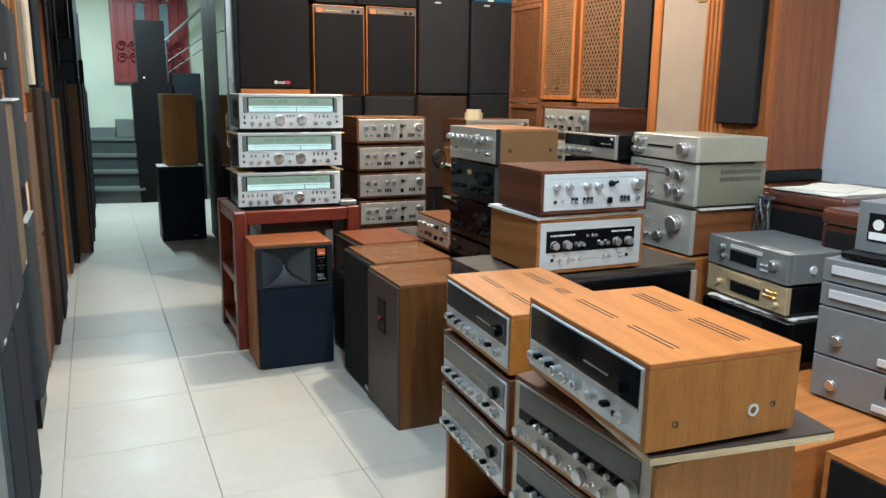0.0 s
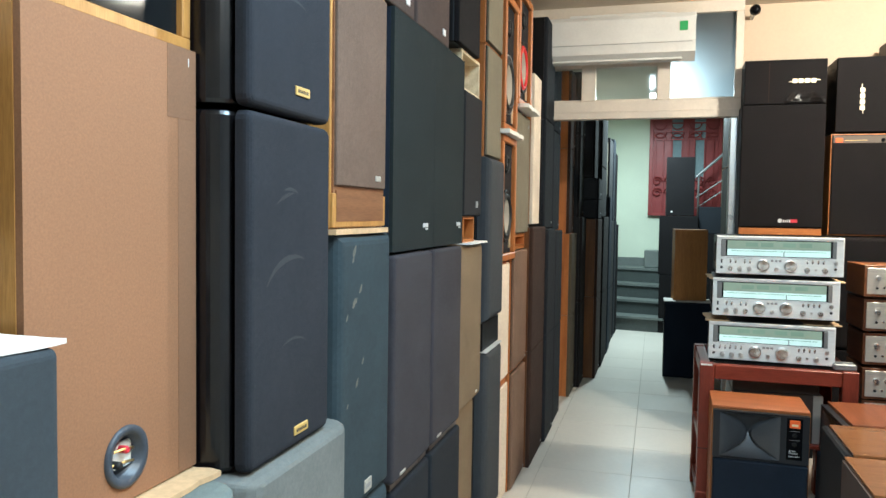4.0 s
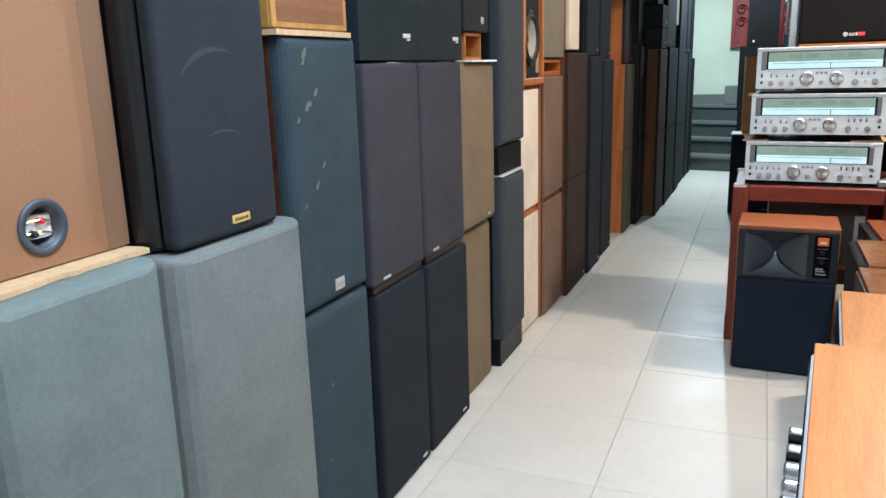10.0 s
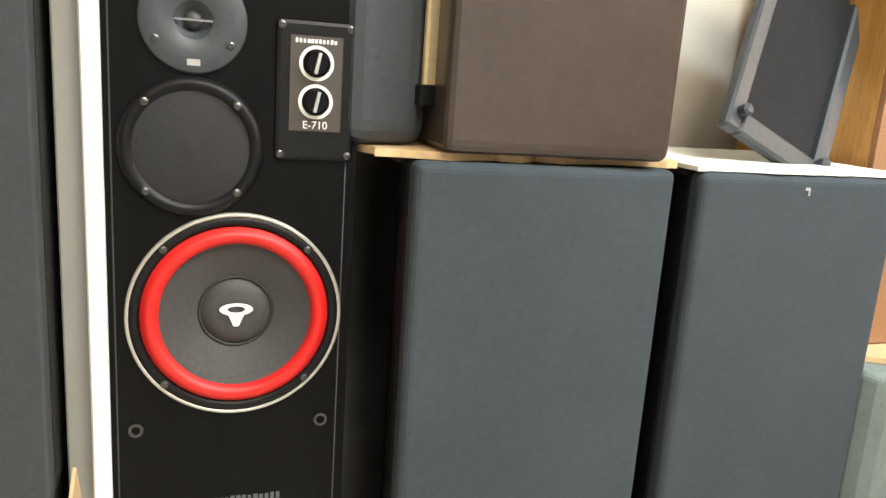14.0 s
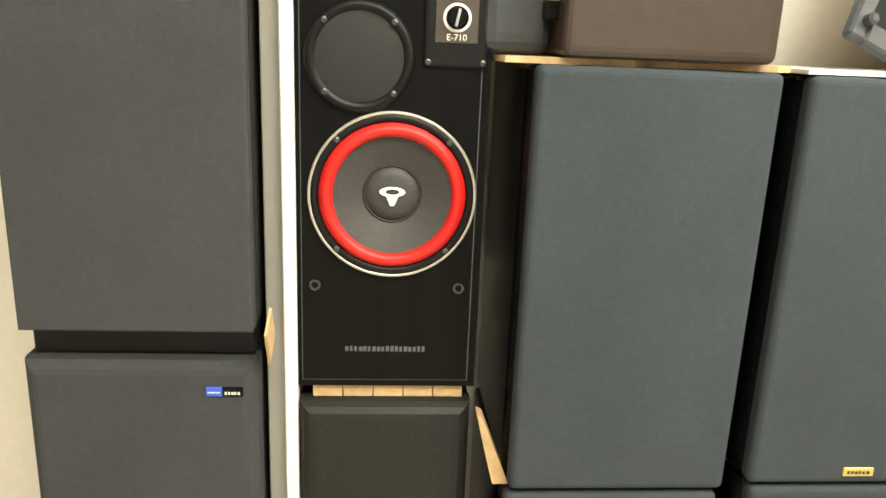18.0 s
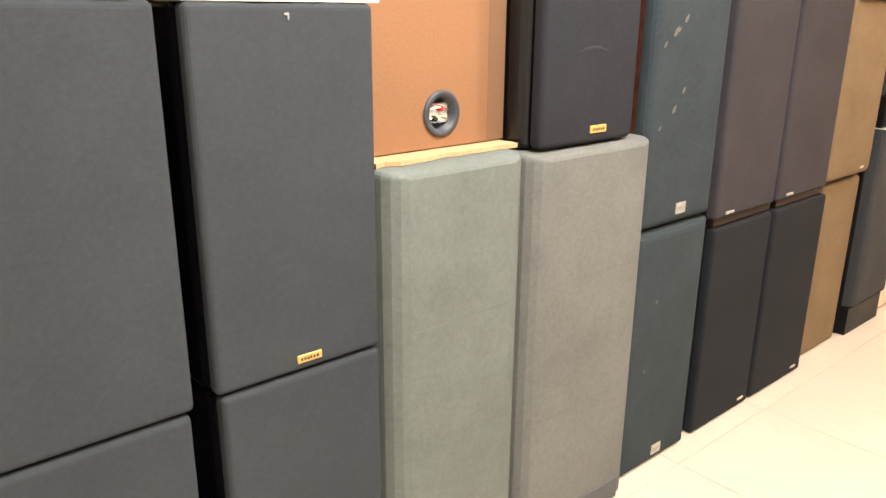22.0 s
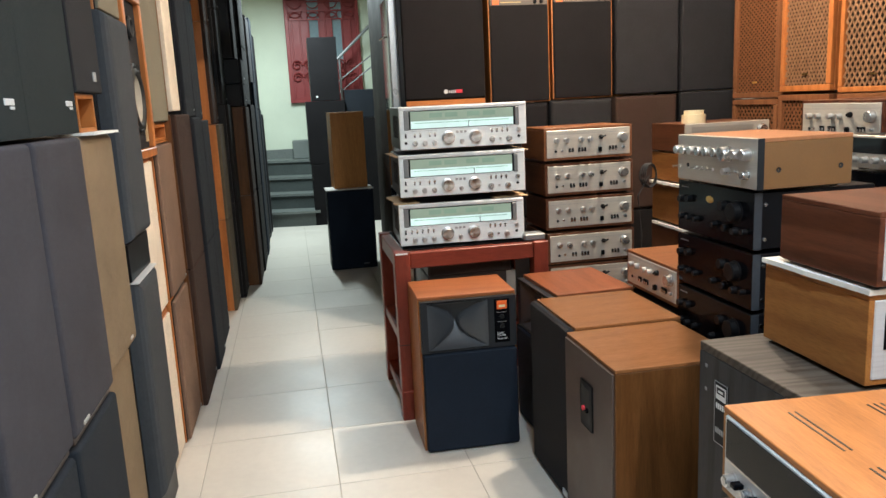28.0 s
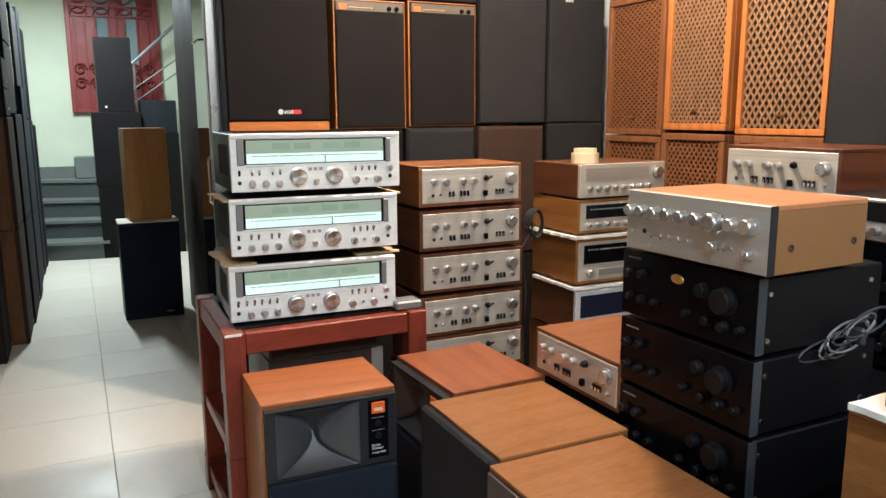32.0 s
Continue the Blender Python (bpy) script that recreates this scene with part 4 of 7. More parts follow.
west(0.486, 0.765, 0.0, 0.822, -0.05, label="black loudspeaker with a padded leather-like front", body="black_satin", grille="black_leather", chamfer=0.028, gd=0.045, edge=0.008)
cs_ = thing("wooden_strip", pose(-0.2, 0.628, 0.8225), "pale wooden packing strip under a loudspeaker", "wooden strip")
for k in range(5):
    part("block", B(-0.12, 0.122, -0.118 + 0.048 * k, -0.0715 + 0.048 * k, 0, 0.0218, 0.001), "cardboard", cs_)



def red_ring_speaker():
    w, h = 0.284, 0.77
    t = thing("loudspeaker", pose(-0.065, 0.6245, 0.845, 0, 0, 90), "black ash loudspeaker with a red-ringed woofer", "loudspeaker")
    shell(t, "black_ash", -w / 2, w / 2, 0.006, 0.34, 0, h)
    holes = [circle(0.005, 0.309, 0.112), circle(-0.045, 0.506, 0.056), circle(-0.043, 0.643, 0.022)]
    part("baffle", plate(-w / 2 + 0.014, w / 2 - 0.014, 0.014, h - 0.014, holes, 0.0, 0.015), "black_ash", t)
    for sx in (-1, 1):
        part("edge_strip", B(sx * (w / 2 - 0.013) - 0.001, sx * (w / 2 - 0.013) + 0.001, 0.0035, 0.0062, 0.012, h - 0.012), "grey_trim", t)
    part("edge_strip", B(-w / 2 + 0.012, w / 2 - 0.012, 0.0035, 0.0062, 0.011, 0.013), "grey_trim", t)
    wf = driver(t, 0.005, 0.309, 0.124, 0.0, "silver_mid", "red_surround", "cone", "cone", 4, 0.017, 0.165)
    e = part("emblem", lathe_new([(0.017, 0.0), (0.017, 0.001), (0.009, 0.001), (0.009, 0.0)], 20), "white_print", wf, at=(0, 0.0078, 0.004))
    e.scale = (1.15, 1.0, 0.45)
    bm = bmesh.new()
    vs = [bm.verts.new(v) for v in ((-0.009, 0, -0.004), (0.009, 0, -0.004), (0.003, 0, -0.018), (-0.003, 0, -0.018), (-0.009, -0.001, -0.004), (0.009, -0.001, -0.004), (0.003, -0.001, -0.018), (-0.003, -0.001, -0.018))]
    for f in ((0, 1, 2, 3), (7, 6, 5, 4), (0, 4, 5, 1), (1, 5, 6, 2), (2, 6, 7, 3), (3, 7, 4, 0)):
        bm.faces.new([vs[i] for i in f])
    part("emblem", bm, "white_print", wf, at=(0, 0.0078, 0.001))
    # midrange with a mesh screen
    md = part("midrange", lathe_new([(0.078, -0.002), (0.078, 0.004), (0.074, 0.010), (0.068, 0.0115), (0.0625, 0.006)], 48), "black_satin", t, smooth=True, at=(-0.045, 0, 0.506))
    part("mesh_screen", lathe_new([(0.063, 0.0055), (0.05, 0.0075), (0.025, 0.009), (0.008, 0.0095), (0, 0.0105)], 40), "screen", md, smooth=True)
    for k in range(4):
        a = math.radians(45 + 90 * k)
        part("screw", shared("screw", None), "", md, at=(0.0685 * math.cos(a), -0.0108, 0.0685 * math.sin(a)))
    tw = part("tweeter", lathe_new([(0.0565, -0.002), (0.0565, 0.004), (0.0545, 0.0055), (0.021, 0.0055), (0.0195, 0.004), (0.011, -0.008), (0.009, -0.008)], 48), "slate_plastic", t, smooth=True, at=(-0.043, 0, 0.643))
    part("dome", lathe_new([(0.0105, -0.008), (0.0085, -0.001), (0.005, 0.0015), (0, 0.0022)], 24), "cone", tw, smooth=True)
    part("bridge", B(-0.02, 0.02, -0.0055, -0.004, -0.001, 0.001), "grey_metal", tw)
    for x, z in ((0, 0.045), (-0.039, -0.022), (0.039, -0.024)):
        part("screw", shared("screw", None), "", tw, at=(x, -0.005, z))
    part("emblem", B(-0.007, 0.007, -0.0062, -0.0055, -0.048, -0.041, 0.0003), "grey_print", tw)
    pl = part("control_plate", B(-0.045, 0.045, -0.004, 0.001, -0.079, 0.079, 0.005, 2), "black_satin", t, at=(0.090, 0, 0.575))
    part("label_plate", B(-0.030, 0.030, -0.0052, -0.0038, -0.045, 0.062, 0.0005), "brown_print", pl)
    for z in (0.032, -0.011):
        part("dial_ring", lathe_new([(0.0198, 0), (0.0198, 0.0016), (0.0160, 0.0016), (0.0160, 0)], 32), "white_print", pl, at=(0, -0.0052, z))
        part("knob", knob_mesh(0.0135, 0.010, "black_gloss"), "", pl, at=(0, -0.0052, z))
        b = part("pointer", B(-0.002, 0.002, -0.004, 0, -0.012, 0.012, 0.0005), "grey_print", pl, at=(0, -0.0152, z))
        b.rotation_euler = (0, radians(12), 0)
    writing("model_number", "E-710", 0.0125, "white_print", pl, (0, -0.0056, -0.038))
    bars("maker_lettering", -0.024, 0.024, 0.0565, 0.005, 11, "white_print", pl, -0.0052, 8)
    for x, z in ((-0.039, 0.072), (0.039, 0.072), (-0.039, -0.072), (0.039, -0.072)):
        part("screw", shared("screw", None), "", pl, at=(x, -0.0035, z))
    for x, z in ((-0.109, 0.169), (0.109, 0.167), (-0.109, 0.705), (0.112, 0.70)):
        part("grille_socket", lathe_new([(0.0085, 0), (0.0085, 0.003), (0.0055, 0.003), (0.005, -0.004), (0, -0.004)], 16), "dark_steel", t, at=(x, 0.0, z))
    bars("nameplate", -0.063, 0.063, 0.066, 0.009, 18, "grey_trim", t, 0.0, 9)
    return t


red_ring_speaker()

for y0, y1, z0, z1, b, sup in ((0.805, 1.165, 0.0, 0.700, None, 0), (0.81, 1.172, 0.706, 1.352, None, 0), (1.2, 1.547, 0.0, 0.710, None, 0), (1.193, 1.547, 0.716, 1.351, (0.010, 0.024, 0.050, 0.015, "badge_gold"), 1)):
    s = west(y0, y1, z0, z1, 0.012, 0.38, "large charcoal loudspeaker with glossy black curved sides", body="black_gloss", grille="graphite", gd=0.026, chamfer=0.012, badge=b, edge=0.008, sidecut=0.006, upright=0.03, corner=0.010)
    if sup:
        part("scratch", B(0.002, 0.004, -0.0012, 0.001, 0.609, 0.620), "grey_print", s)
        part("scratch", B(-0.004, 0.002, -0.0012, 0.001, 0.616, 0.620), "grey_print", s)
bm = bmesh.new()
lo = [bm.verts.new(v) for v in ((-0.03, 0.0, 0), (0.012, 0.0, 0), (0.012, 0.026, 0), (-0.03, 0.026, 0))]
hi = [bm.verts.new(v) for v in ((-0.03, -0.028, 0.115), (0.006, -0.028, 0.112), (0.006, -0.018, 0.108), (-0.03, -0.018, 0.11))]
bm.faces.new(lo[::-1])
bm.faces.new(hi)
for k in range(4):
    bm.faces.new((lo[k], lo[(k + 1) % 4], hi[(k + 1) % 4], hi[k]))
cw = new("cardboard_wedge", finish("cardboard_wedge", bm, "cardboard"))
cw.matrix_world = pose(-0.03, 0.797, 0.7005)
tagged(cw, "folded cardboard wedge beside a large loudspeaker", "cardboard")

# things on top of the two large charcoal stacks
sheet("cardboard_sheet", pose(-0.14, 0.99, 1.3525), -0.2, 0.12, -0.21, 0.20, 0.009, "cardboard", "torn cardboard sheet on a large loudspeaker", "cardboard", 0.012, 7)
bs = thing("loudspeaker", pose(0.014, 0.997, 1.362, 0, 0, 87), "dark brown vinyl loudspeaker lying on cardboard", "loudspeaker")
part("cabinet", B(-0.145, 0.145, 0.0, 0.33, 0, 0.42, 0.016, 4), "vinyl_brown", bs)
part("foot", B(0.02, 0.06, 0.02, 0.06, -0.001, 0.002), "rubber", bs)
cs = thing("loudspeaker", pose(-0.06, 0.81, 1.362, 0, 0, 100), "small black moulded loudspeaker with a brass bracket", "loudspeaker")
part("cabinet", B(-0.06, 0.045, 0.0, 0.26, 0, 0.40, 0.03, 4), "slate_plastic", cs)
part("bracket", B(0.030, 0.047, -0.012, 0.0, 0.06, 0.34, 0.003), "gold_face", cs)
part("bracket_clip", B(0.024, 0.05, -0.016, 0.002, 0.05, 0.075, 0.002), "black_satin", cs)
sheet("foam_sheet", pose(-0.12, 1.375, 1.3525), -0.2, 0.125, -0.18, 0.18, 0.006, "paper", "white foam sheet lying on a large loudspeaker", "sheet", 0.006, 9)


def leaning_grille():
    t = thing("grille_frame", pose(-0.085, 1.388, 1.366, 0, 0, 90) @ pose(0, 0, 0, -18, 25, 0), "black plastic loudspeaker grille frame leaning on the wall", "grille frame")
    w, h = 0.21, 0.42
    for x0, x1, z0, z1 in ((-w / 2, -w / 2 + 0.028, 0, h), (w / 2 - 0.028, w / 2, 0, h), (-w / 2 + 0.028, w / 2 - 0.028, 0, 0.035), (-w / 2 + 0.028, w / 2 - 0.028, h - 0.03, h)):
        part("frame_bar", B(x0, x1, -0.008, 0.014, z0, z1, 0.004), "slate_plastic", t)
    part("cloth", B(-w / 2 + 0.02, w / 2 - 0.02, 0.006, 0.010, 0.02, h - 0.02), "charcoal", t)
    for x in (-0.085, 0.085):
        for z in (0.03, h - 0.03):
            part("peg", lathe_new([(0.009, 0), (0.009, 0.014), (0.005, 0.018), (0, 0.018)], 12), "slate_plastic", t, at=(x, -0.007, z))
    return t


leaning_grille()

for y0, y1, g, z1, nm in ((1.555, 1.94, "sage", 1.053, "sage-grey"), (1.947, 2.405, "sage_warm", 1.04, "warm grey")):
    s = west(y0, y1, 0.0, z1, 0.02, 0.42, "tall %s cloth-wrapped loudspeaker on the floor" % nm, grille=g, body="grey_trim", gd=0.095, chamfer=0.018, side=0.05, edge=0.012, corner=0.014, steps=4)
    for z in (0.37, 0.72):
        part("seam", B(-(y1 - y0) / 2 + 0.06, (y1 - y0) / 2 - 0.06, -0.0006, 0.002, z, z + 0.002), g, s)
    part("plinth", B(-(y1 - y0) / 2 + 0.02, (y1 - y0) / 2 - 0.05, -0.004, 0.1, 0.0, 0.075, 0.006), "grey_trim", s)
sheet("cardboard_sheet", pose(-0.16, 1.752, 1.054), -0.2, 0.125, -0.185, 0.20, 0.009, "cardboard", "torn cardboard sheet between two loudspeakers", "cardboard", 0.008, 11)
tan = thing("loudspeaker", pose(-0.09, 1.7725, 1.065, 0, 0, 90), "tan board loudspeaker back with a terminal cup", "loudspeaker")
shell(tan, "oak_z", -0.187, 0.187, 0.012, 0.32, 0, 0.72)
part("back_panel", plate(-0.186, 0.186, 0.001, 0.719, [circle(0.004, 0.071, 0.0465)], 0.0, 0.0115), "tan_board", tan)
# shadow of the black loudspeaker beside it, painted as two darker strips
part("edge_strip", B(0.136, 0.1858, -0.0006, 0.0, 0.002, 0.60), "tan_shadow", tan)
part("edge_strip", B(0.108, 0.1858, -0.0006, 0.0, 0.6005, 0.7185), "tan_shadow", tan)
cup = part("terminal_cup", lathe_new([(0.048, -0.002), (0.048, 0.004), (0.043, 0.006), (0.034, 0.003), (0.033, -0.03), (0, -0.03)], 36), "cup_plastic", tan, smooth=True, at=(0.004, 0.0, 0.071))
part("terminal_plate", B(-0.027, 0.027, 0.012, 0.0165, -0.020, 0.020, 0.004), "white_metal", cup)
for z, mt in ((0.010, "red_print"), (-0.010, "rubber")):
    part("terminal", lathe_new([(0.006, 0), (0.006, 0.012), (0.004, 0.015), (0, 0.015)], 12), mt, cup, at=(-0.008 + 4 * (z + 0.002) * 0.2, 0.012, z))
    part("wire", T([(-0.026, 0.010, z), (-0.004, 0.0, z + 0.003), (0.026, 0.008, z - 0.004)], 0.0022, 6), "gold", cup)
for sx, zz in ((0.165, 0.69),):
    part("staple", B(sx - 0.001, sx + 0.001, -0.001, 0.001, zz, zz + 0.014), "white_print", tan)

gl = thing("glass_fronted_box", pose(-0.10, 1.7725, 1.786, 0, 0, 90), "wood-framed box with a glass front on a loudspeaker", "box")
part("cabinet", B(-0.187, 0.187, 0.02, 0.30, 0, 0.34), "oak_z", gl)
for x0, x1, z0, z1 in ((-0.187, 0.187, 0, 0.02), (-0.187, -0.165, 0.02, 0.34), (0.165, 0.187, 0.02, 0.34), (-0.165, 0.165, 0.32, 0.34)):
    part("frame", B(x0, x1, 0.0, 0.0195, z0, z1, 0.002), "oak_z", gl)
part("dark_front", B(-0.164, 0.164, 0.012, 0.0198, 0.021, 0.319), "dial_dark", gl)

for z0, z1 in ((1.045, 1.69), (1.698, 2.36)):
    s = west(1.962, 2.345, z0, z1, 0.0, 0.42, "black loudspeaker with a small gold badge", body="black_lacquer", grille="onyx_cloth", gd=0.03, chamfer=0.014, badge=(0.030, 0.033 if z0 < 1.5 else 0.05, 0.058, 0.018, "badge_gold"), edge=0.010, sidecut=0.020, corner=0.018, upright=0.062)
    for cx, cz, r, a0, a1, w in ((0.0, 0.28, 0.125, 70, 150, 0.012), (0.01, 0.40, 0.13, 95, 128, 0.008), (0.0, 0.14, 0.10, 60, 120, 0.006), (-0.02, 0.455, 0.07, 60, 110, 0.007)):
        rub(s, [(cx + r * math.cos(math.radians(a0 + (a1 - a0) * k / 8)), cz + r * 0.8 * math.sin(math.radians(a0 + (a1 - a0) * k / 8))) for k in range(9)], w, "onyx_scuff")
for z0, z1 in ((0.0, 0.765), (0.772, 1.46)):
    s = west(2.405, 2.765, z0, z1, -0.015, 0.36, "blue-grey loudspeaker with a pale square badge", body="rosewood_x", grille="slate", chamfer=0.028, gd=0.04, badge=(0.010, 0.045, 0.046, 0.032, "badge_grey"))
    marks = ((-0.091, 0.648, 0.020), (-0.097, 0.628, 0.012), (-0.049, 0.554, 0.016), (-0.091, 0.522, 0.018), (-0.076, 0.527, 0.010), (-0.133, 0.491, 0.012), (-0.031, 0.372, 0.013), (-0.068, 0.324, 0.016), (-0.126, 0.279, 0.009))
    for x, z, wd in marks if z0 > 0.5 else ((-0.06, 0.55, 0.008), (-0.09, 0.34, 0.007)):
        rub(s, [(x + wd * (1.1 * a - 0.5), z + wd * (1.3 * a ** 1.4 - 0.6)) for a in (0, 0.2, 0.4, 0.6, 0.8, 1.0)], wd * 0.8, "slate_scuff")
sheet("foam_sheet", pose(-0.16, 2.565, 1.4605), -0.2, 0.142, -0.175, 0.172, 0.013, "cardboard", "cream cardboard strip under a brown loudspeaker", "sheet", 0.003, 13)
s = west(2.385, 2.735, 1.475, 2.08, -0.02, 0.3, "brown cloth loudspeaker in a yellow wood cabinet", body="oak_z", grille="mocha_cloth", inset=0.014, chamfer=0.004, zlo=0.085, badge=(0.10, 0.125, 0.034, 0.014, "silver_warm"), front="walnut_x", gd=0.012)
part("lower_panel", B(-0.152, 0.152, 0.004, 0.0075, 0.016, 0.088), "walnut_x", s)

for y0, y1, l0, l1 in ((2.785, 3.162, 2.806, 3.180), (3.166, 3.546, 3.186, 3.585)):
    west(l0, l1, 0.004, 0.715, -0.022, 0.3, "slim black loudspeaker standing on the floor", grille="charcoal_blue", chamfer=0.012, gd=0.03, badge=(0.125, 0.030, 0.036, 0.009, "badge_grey"), group="slim loudspeakers", corner=0.010, sidecut=0.005, zhi=0.006)
    west(y0, y1, 0.738, 1.393, -0.015, 0.3, "slim plum-grey loudspeaker on another one", grille="plum_cloth", chamfer=0.012, gd=0.03, badge=(-0.10, 0.020, 0.046, 0.009, "badge_grey"), group="slim loudspeakers", corner=0.012, sidecut=0.004, zlo=0.004)
    bl = thing("wooden_batten", pose(-0.15, (l0 + l1) / 2, 0.7155), "dark wooden batten between slim loudspeakers", "batten")
    part("batten", B(-0.12, 0.116, -0.175, 0.175, 0, 0.022), "vinyl_brown", bl)
for y0, y1, bx in ((2.79, 3.197, 0.115), (3.192, 3.578, 0.135)):
    s = west(y0, y1, 1.402, 2.08, -0.025, 0.34, "large green-black loudspeaker on slim ones", grille="green_black", gd=0.012, chamfer=0.0008, body="navy_cloth", edge=0.001)
    part("badge", B(bx - 0.034, bx + 0.016, -0.003, 0.001, 0.066, 0.079, 0.001), "silver", s)
    part("badge", B(bx - 0.006, bx + 0.015, -0.003, 0.001, 0.058, 0.064, 0.001), "silver", s)
for y0, y1 in ((2.63, 2.985), (3.01, 3.375)):
    west(y0, y1, 2.084, 2.78, -0.03, 0.3, "dark brown cloth loudspeaker with a pale cabinet, high in the row", body="grey_board", grille="umber_cloth", gd=0.03, chamfer=0.006, badge=(0.11, 0.04, 0.03, 0.022, "silver"), group="high brown loudspeakers")
west(3.605, 3.985, 0.0, 0.725, -0.065, 0.3, "olive-tan cloth loudspeaker on the floor", grille="olive_cloth", body="olive_cloth", chamfer=0.022, gd=0.05, edge=0.015, corner=0.02)
west(3.575, 3.958, 0.742, 1.393, -0.03, 0.3, "olive-tan cloth loudspeaker on another one", grille="olive_cloth", body="olive_cloth", chamfer=0.022, gd=0.05, edge=0.015, badge=(0.10, 0.03, 0.03, 0.010, "badge_grey"), corner=0.025)
ob_ = thing("wooden_batten", pose(-0.2, 3.78, 0.7255), "dark batten between two tan loudspeakers", "batten")
part("batten", B(-0.1, 0.1, -0.16, 0.16, 0, 0.016), "vinyl_brown", ob_)
sheet("foam_sheet", pose(-0.14, 3.74, 1.3935), -0.15, 0.13, -0.12, 0.19, 0.007, "paper", "crumpled white wrapping on a tan loudspeaker", "sheet", 0.012, 17)
wb = thing("wooden_box", pose(-0.04, 3.735, 1.401, 0, 0, 90), "open pale wood offcut under a small loudspeaker", "box")
part("board", B(-0.09, 0.09, 0, 0.2, 0, 0.012), "teak_x", wb)
part("board", B(-0.09, 0.09, 0, 0.2, 0.09, 0.102), "teak_x", wb)
part("board", B(-0.09, 0.09, 0.188, 0.2, 0.0125, 0.0895), "teak_x", wb)
part("board", B(0.078, 0.09, 0.0, 0.187, 0.0125, 0.0895), "teak_x", wb)
part("board", B(-0.09, -0.078, 0.0, 0.187, 0.0125, 0.0895), "teak_x", wb)
west(3.60, 3.885, 1.505, 1.98, -0.025, 0.26, "small black loudspeaker on a wood offcut", grille="charcoal", badge=(0.06, 0.045, 0.030, 0.026, "grey_print"))
wb = thing("wooden_box", pose(-0.04, 3.735, 1.981, 0, 0, 90), "open pale wood crate on a small loudspeaker", "box")
for z in (0.0, 0.14):
    part("board", B(-0.148, 0.148, 0, 0.2, z, z + 0.012), "ply_edge", wb)
part("board", B(-0.148, 0.148, 0.188, 0.2, 0.0125, 0.1395), "ply_edge", wb)
for sx in (-0.148, 0.136):
    part("board", B(sx, sx + 0.012, 0, 0.187, 0.0125, 0.1395), "ply_edge", wb)
west(3.47, 3.80, 2.134, 2.7, -0.02, 0.26, "small black loudspeaker on a wood crate", grille="black_cloth")

# navy towers with a silver edge
for z0, z1, zl in ((0.0, 0.90, 0.13), (0.902, 1.765, 0.13)):
    s = west(4.04, 4.395, z0, z1, -0.022, 0.3, "slim dark grey floor-standing loudspeaker with a slanted front", grille="graphite_dark", body="black_satin", zlo=zl, chamfer=0.035, gd=0.06, sidecut=0.01)
    if z0 == 0:
        part("top_plate", B(-0.17, 0.17, 0.004, 0.08, 0.897, 0.9015, 0.001), "silver", s)
for z0, z1 in ((1.767, 2.27), (2.273, 2.78)):
    west(4.12, 4.455, z0, z1, -0.058, 0.30, "teak loudspeaker with a pale green-grey cloth", body="teak_z", grille="khaki_cloth", inset=0.010, gd=0.014)

# cream cloth pair, and open baffles above
for z0, z1 in ((0.0, 0.635), (0.638, 1.275)):
    west(4.405, 4.79, z0, z1, -0.066, 0.3, "cream cloth loudspeaker in an orange wood frame", body="orange_z", grille="cream_cloth", inset=0.02, chamfer=0.004, gd=0.014, front="orange_x")


def open_baffle(y0, y1, z0, z1, x, label, ring, big, surround="rubber", cone="pale_cone"):
    w, h = y1 - y0 - 0.006, z1 - z0
    t = thing("loudspeaker", pose(x, (y0 + y1) / 2, z0, 0, 0, 90), label, "loudspeaker")
    shell(t, "orange_z", -w / 2, w / 2, 0.03, 0.3, 0, h)
    for x0, x1, a, b in ((-w / 2, w / 2, 0, 0.035), (-w / 2, w / 2, h - 0.035, h), (-w / 2, -w / 2 + 0.035, 0.0355, h - 0.0355), (w / 2 - 0.035, w / 2, 0.0355, h - 0.0355)):
        part("frame", B(x0, x1, 0.0, 0.0295, a, b, 0.004), "orange_z", t)
    part("baffle", plate(-w / 2 + 0.035, w / 2 - 0.035, 0.035, h - 0.035, [circle(0, h * 0.36, big * 0.9), circle(0, h * 0.78, 0.040)], 0.022, 0.012), "charcoal", t)
    driver(t, 0.0, h * 0.36, big, 0.022, ring, surround, cone, "black_satin", 4, 0.04)
    driver(t, 0.0, h * 0.78, 0.045, 0.022, "black_satin", "rubber", "pale_cone", "silver", 4, 0.012)
    part("label_plate", B(0.09, 0.14, 0.019, 0.022, 0.06, 0.16), "gold_face", t)
    return t


open_baffle(4.44, 4.81, 1.277, 1.905, -0.045, "open orange wood loudspeaker with a bare woofer", "black_satin", 0.135)
sheet("foam_sheet", pose(-0.15, 4.61, 1.9055), -0.14, 0.14, -0.19, 0.19, 0.02, "paper", "white foam sheet between open loudspeakers", "sheet", 0.006, 19)
open_baffle(4.46, 4.81, 1.927, 2.6, -0.045, "bare wood loudspeaker with a large pale woofer", "grey_metal", 0.15)
for z0, z1 in ((0.0, 0.655), (0.658, 1.325)):
    west(4.80, 5.225, z0, z1, -0.045, 0.3, "brown cloth loudspeaker in a wooden cabinet", body="orange_z", grille="brown_cloth", inset=0.012, gd=0.02, chamfer=0.008, badge=(0.17, 0.03, 0.02, 0.01, "grey_metal"))
wb = thing("wooden_box", pose(-0.07, 5.02, 1.327, 0, 0, 90), "shallow orange wood tray under a loudspeaker", "box")
part("board", B(-0.22, 0.22, 0.0, 0.26, 0, 0.012), "orange_x", wb)
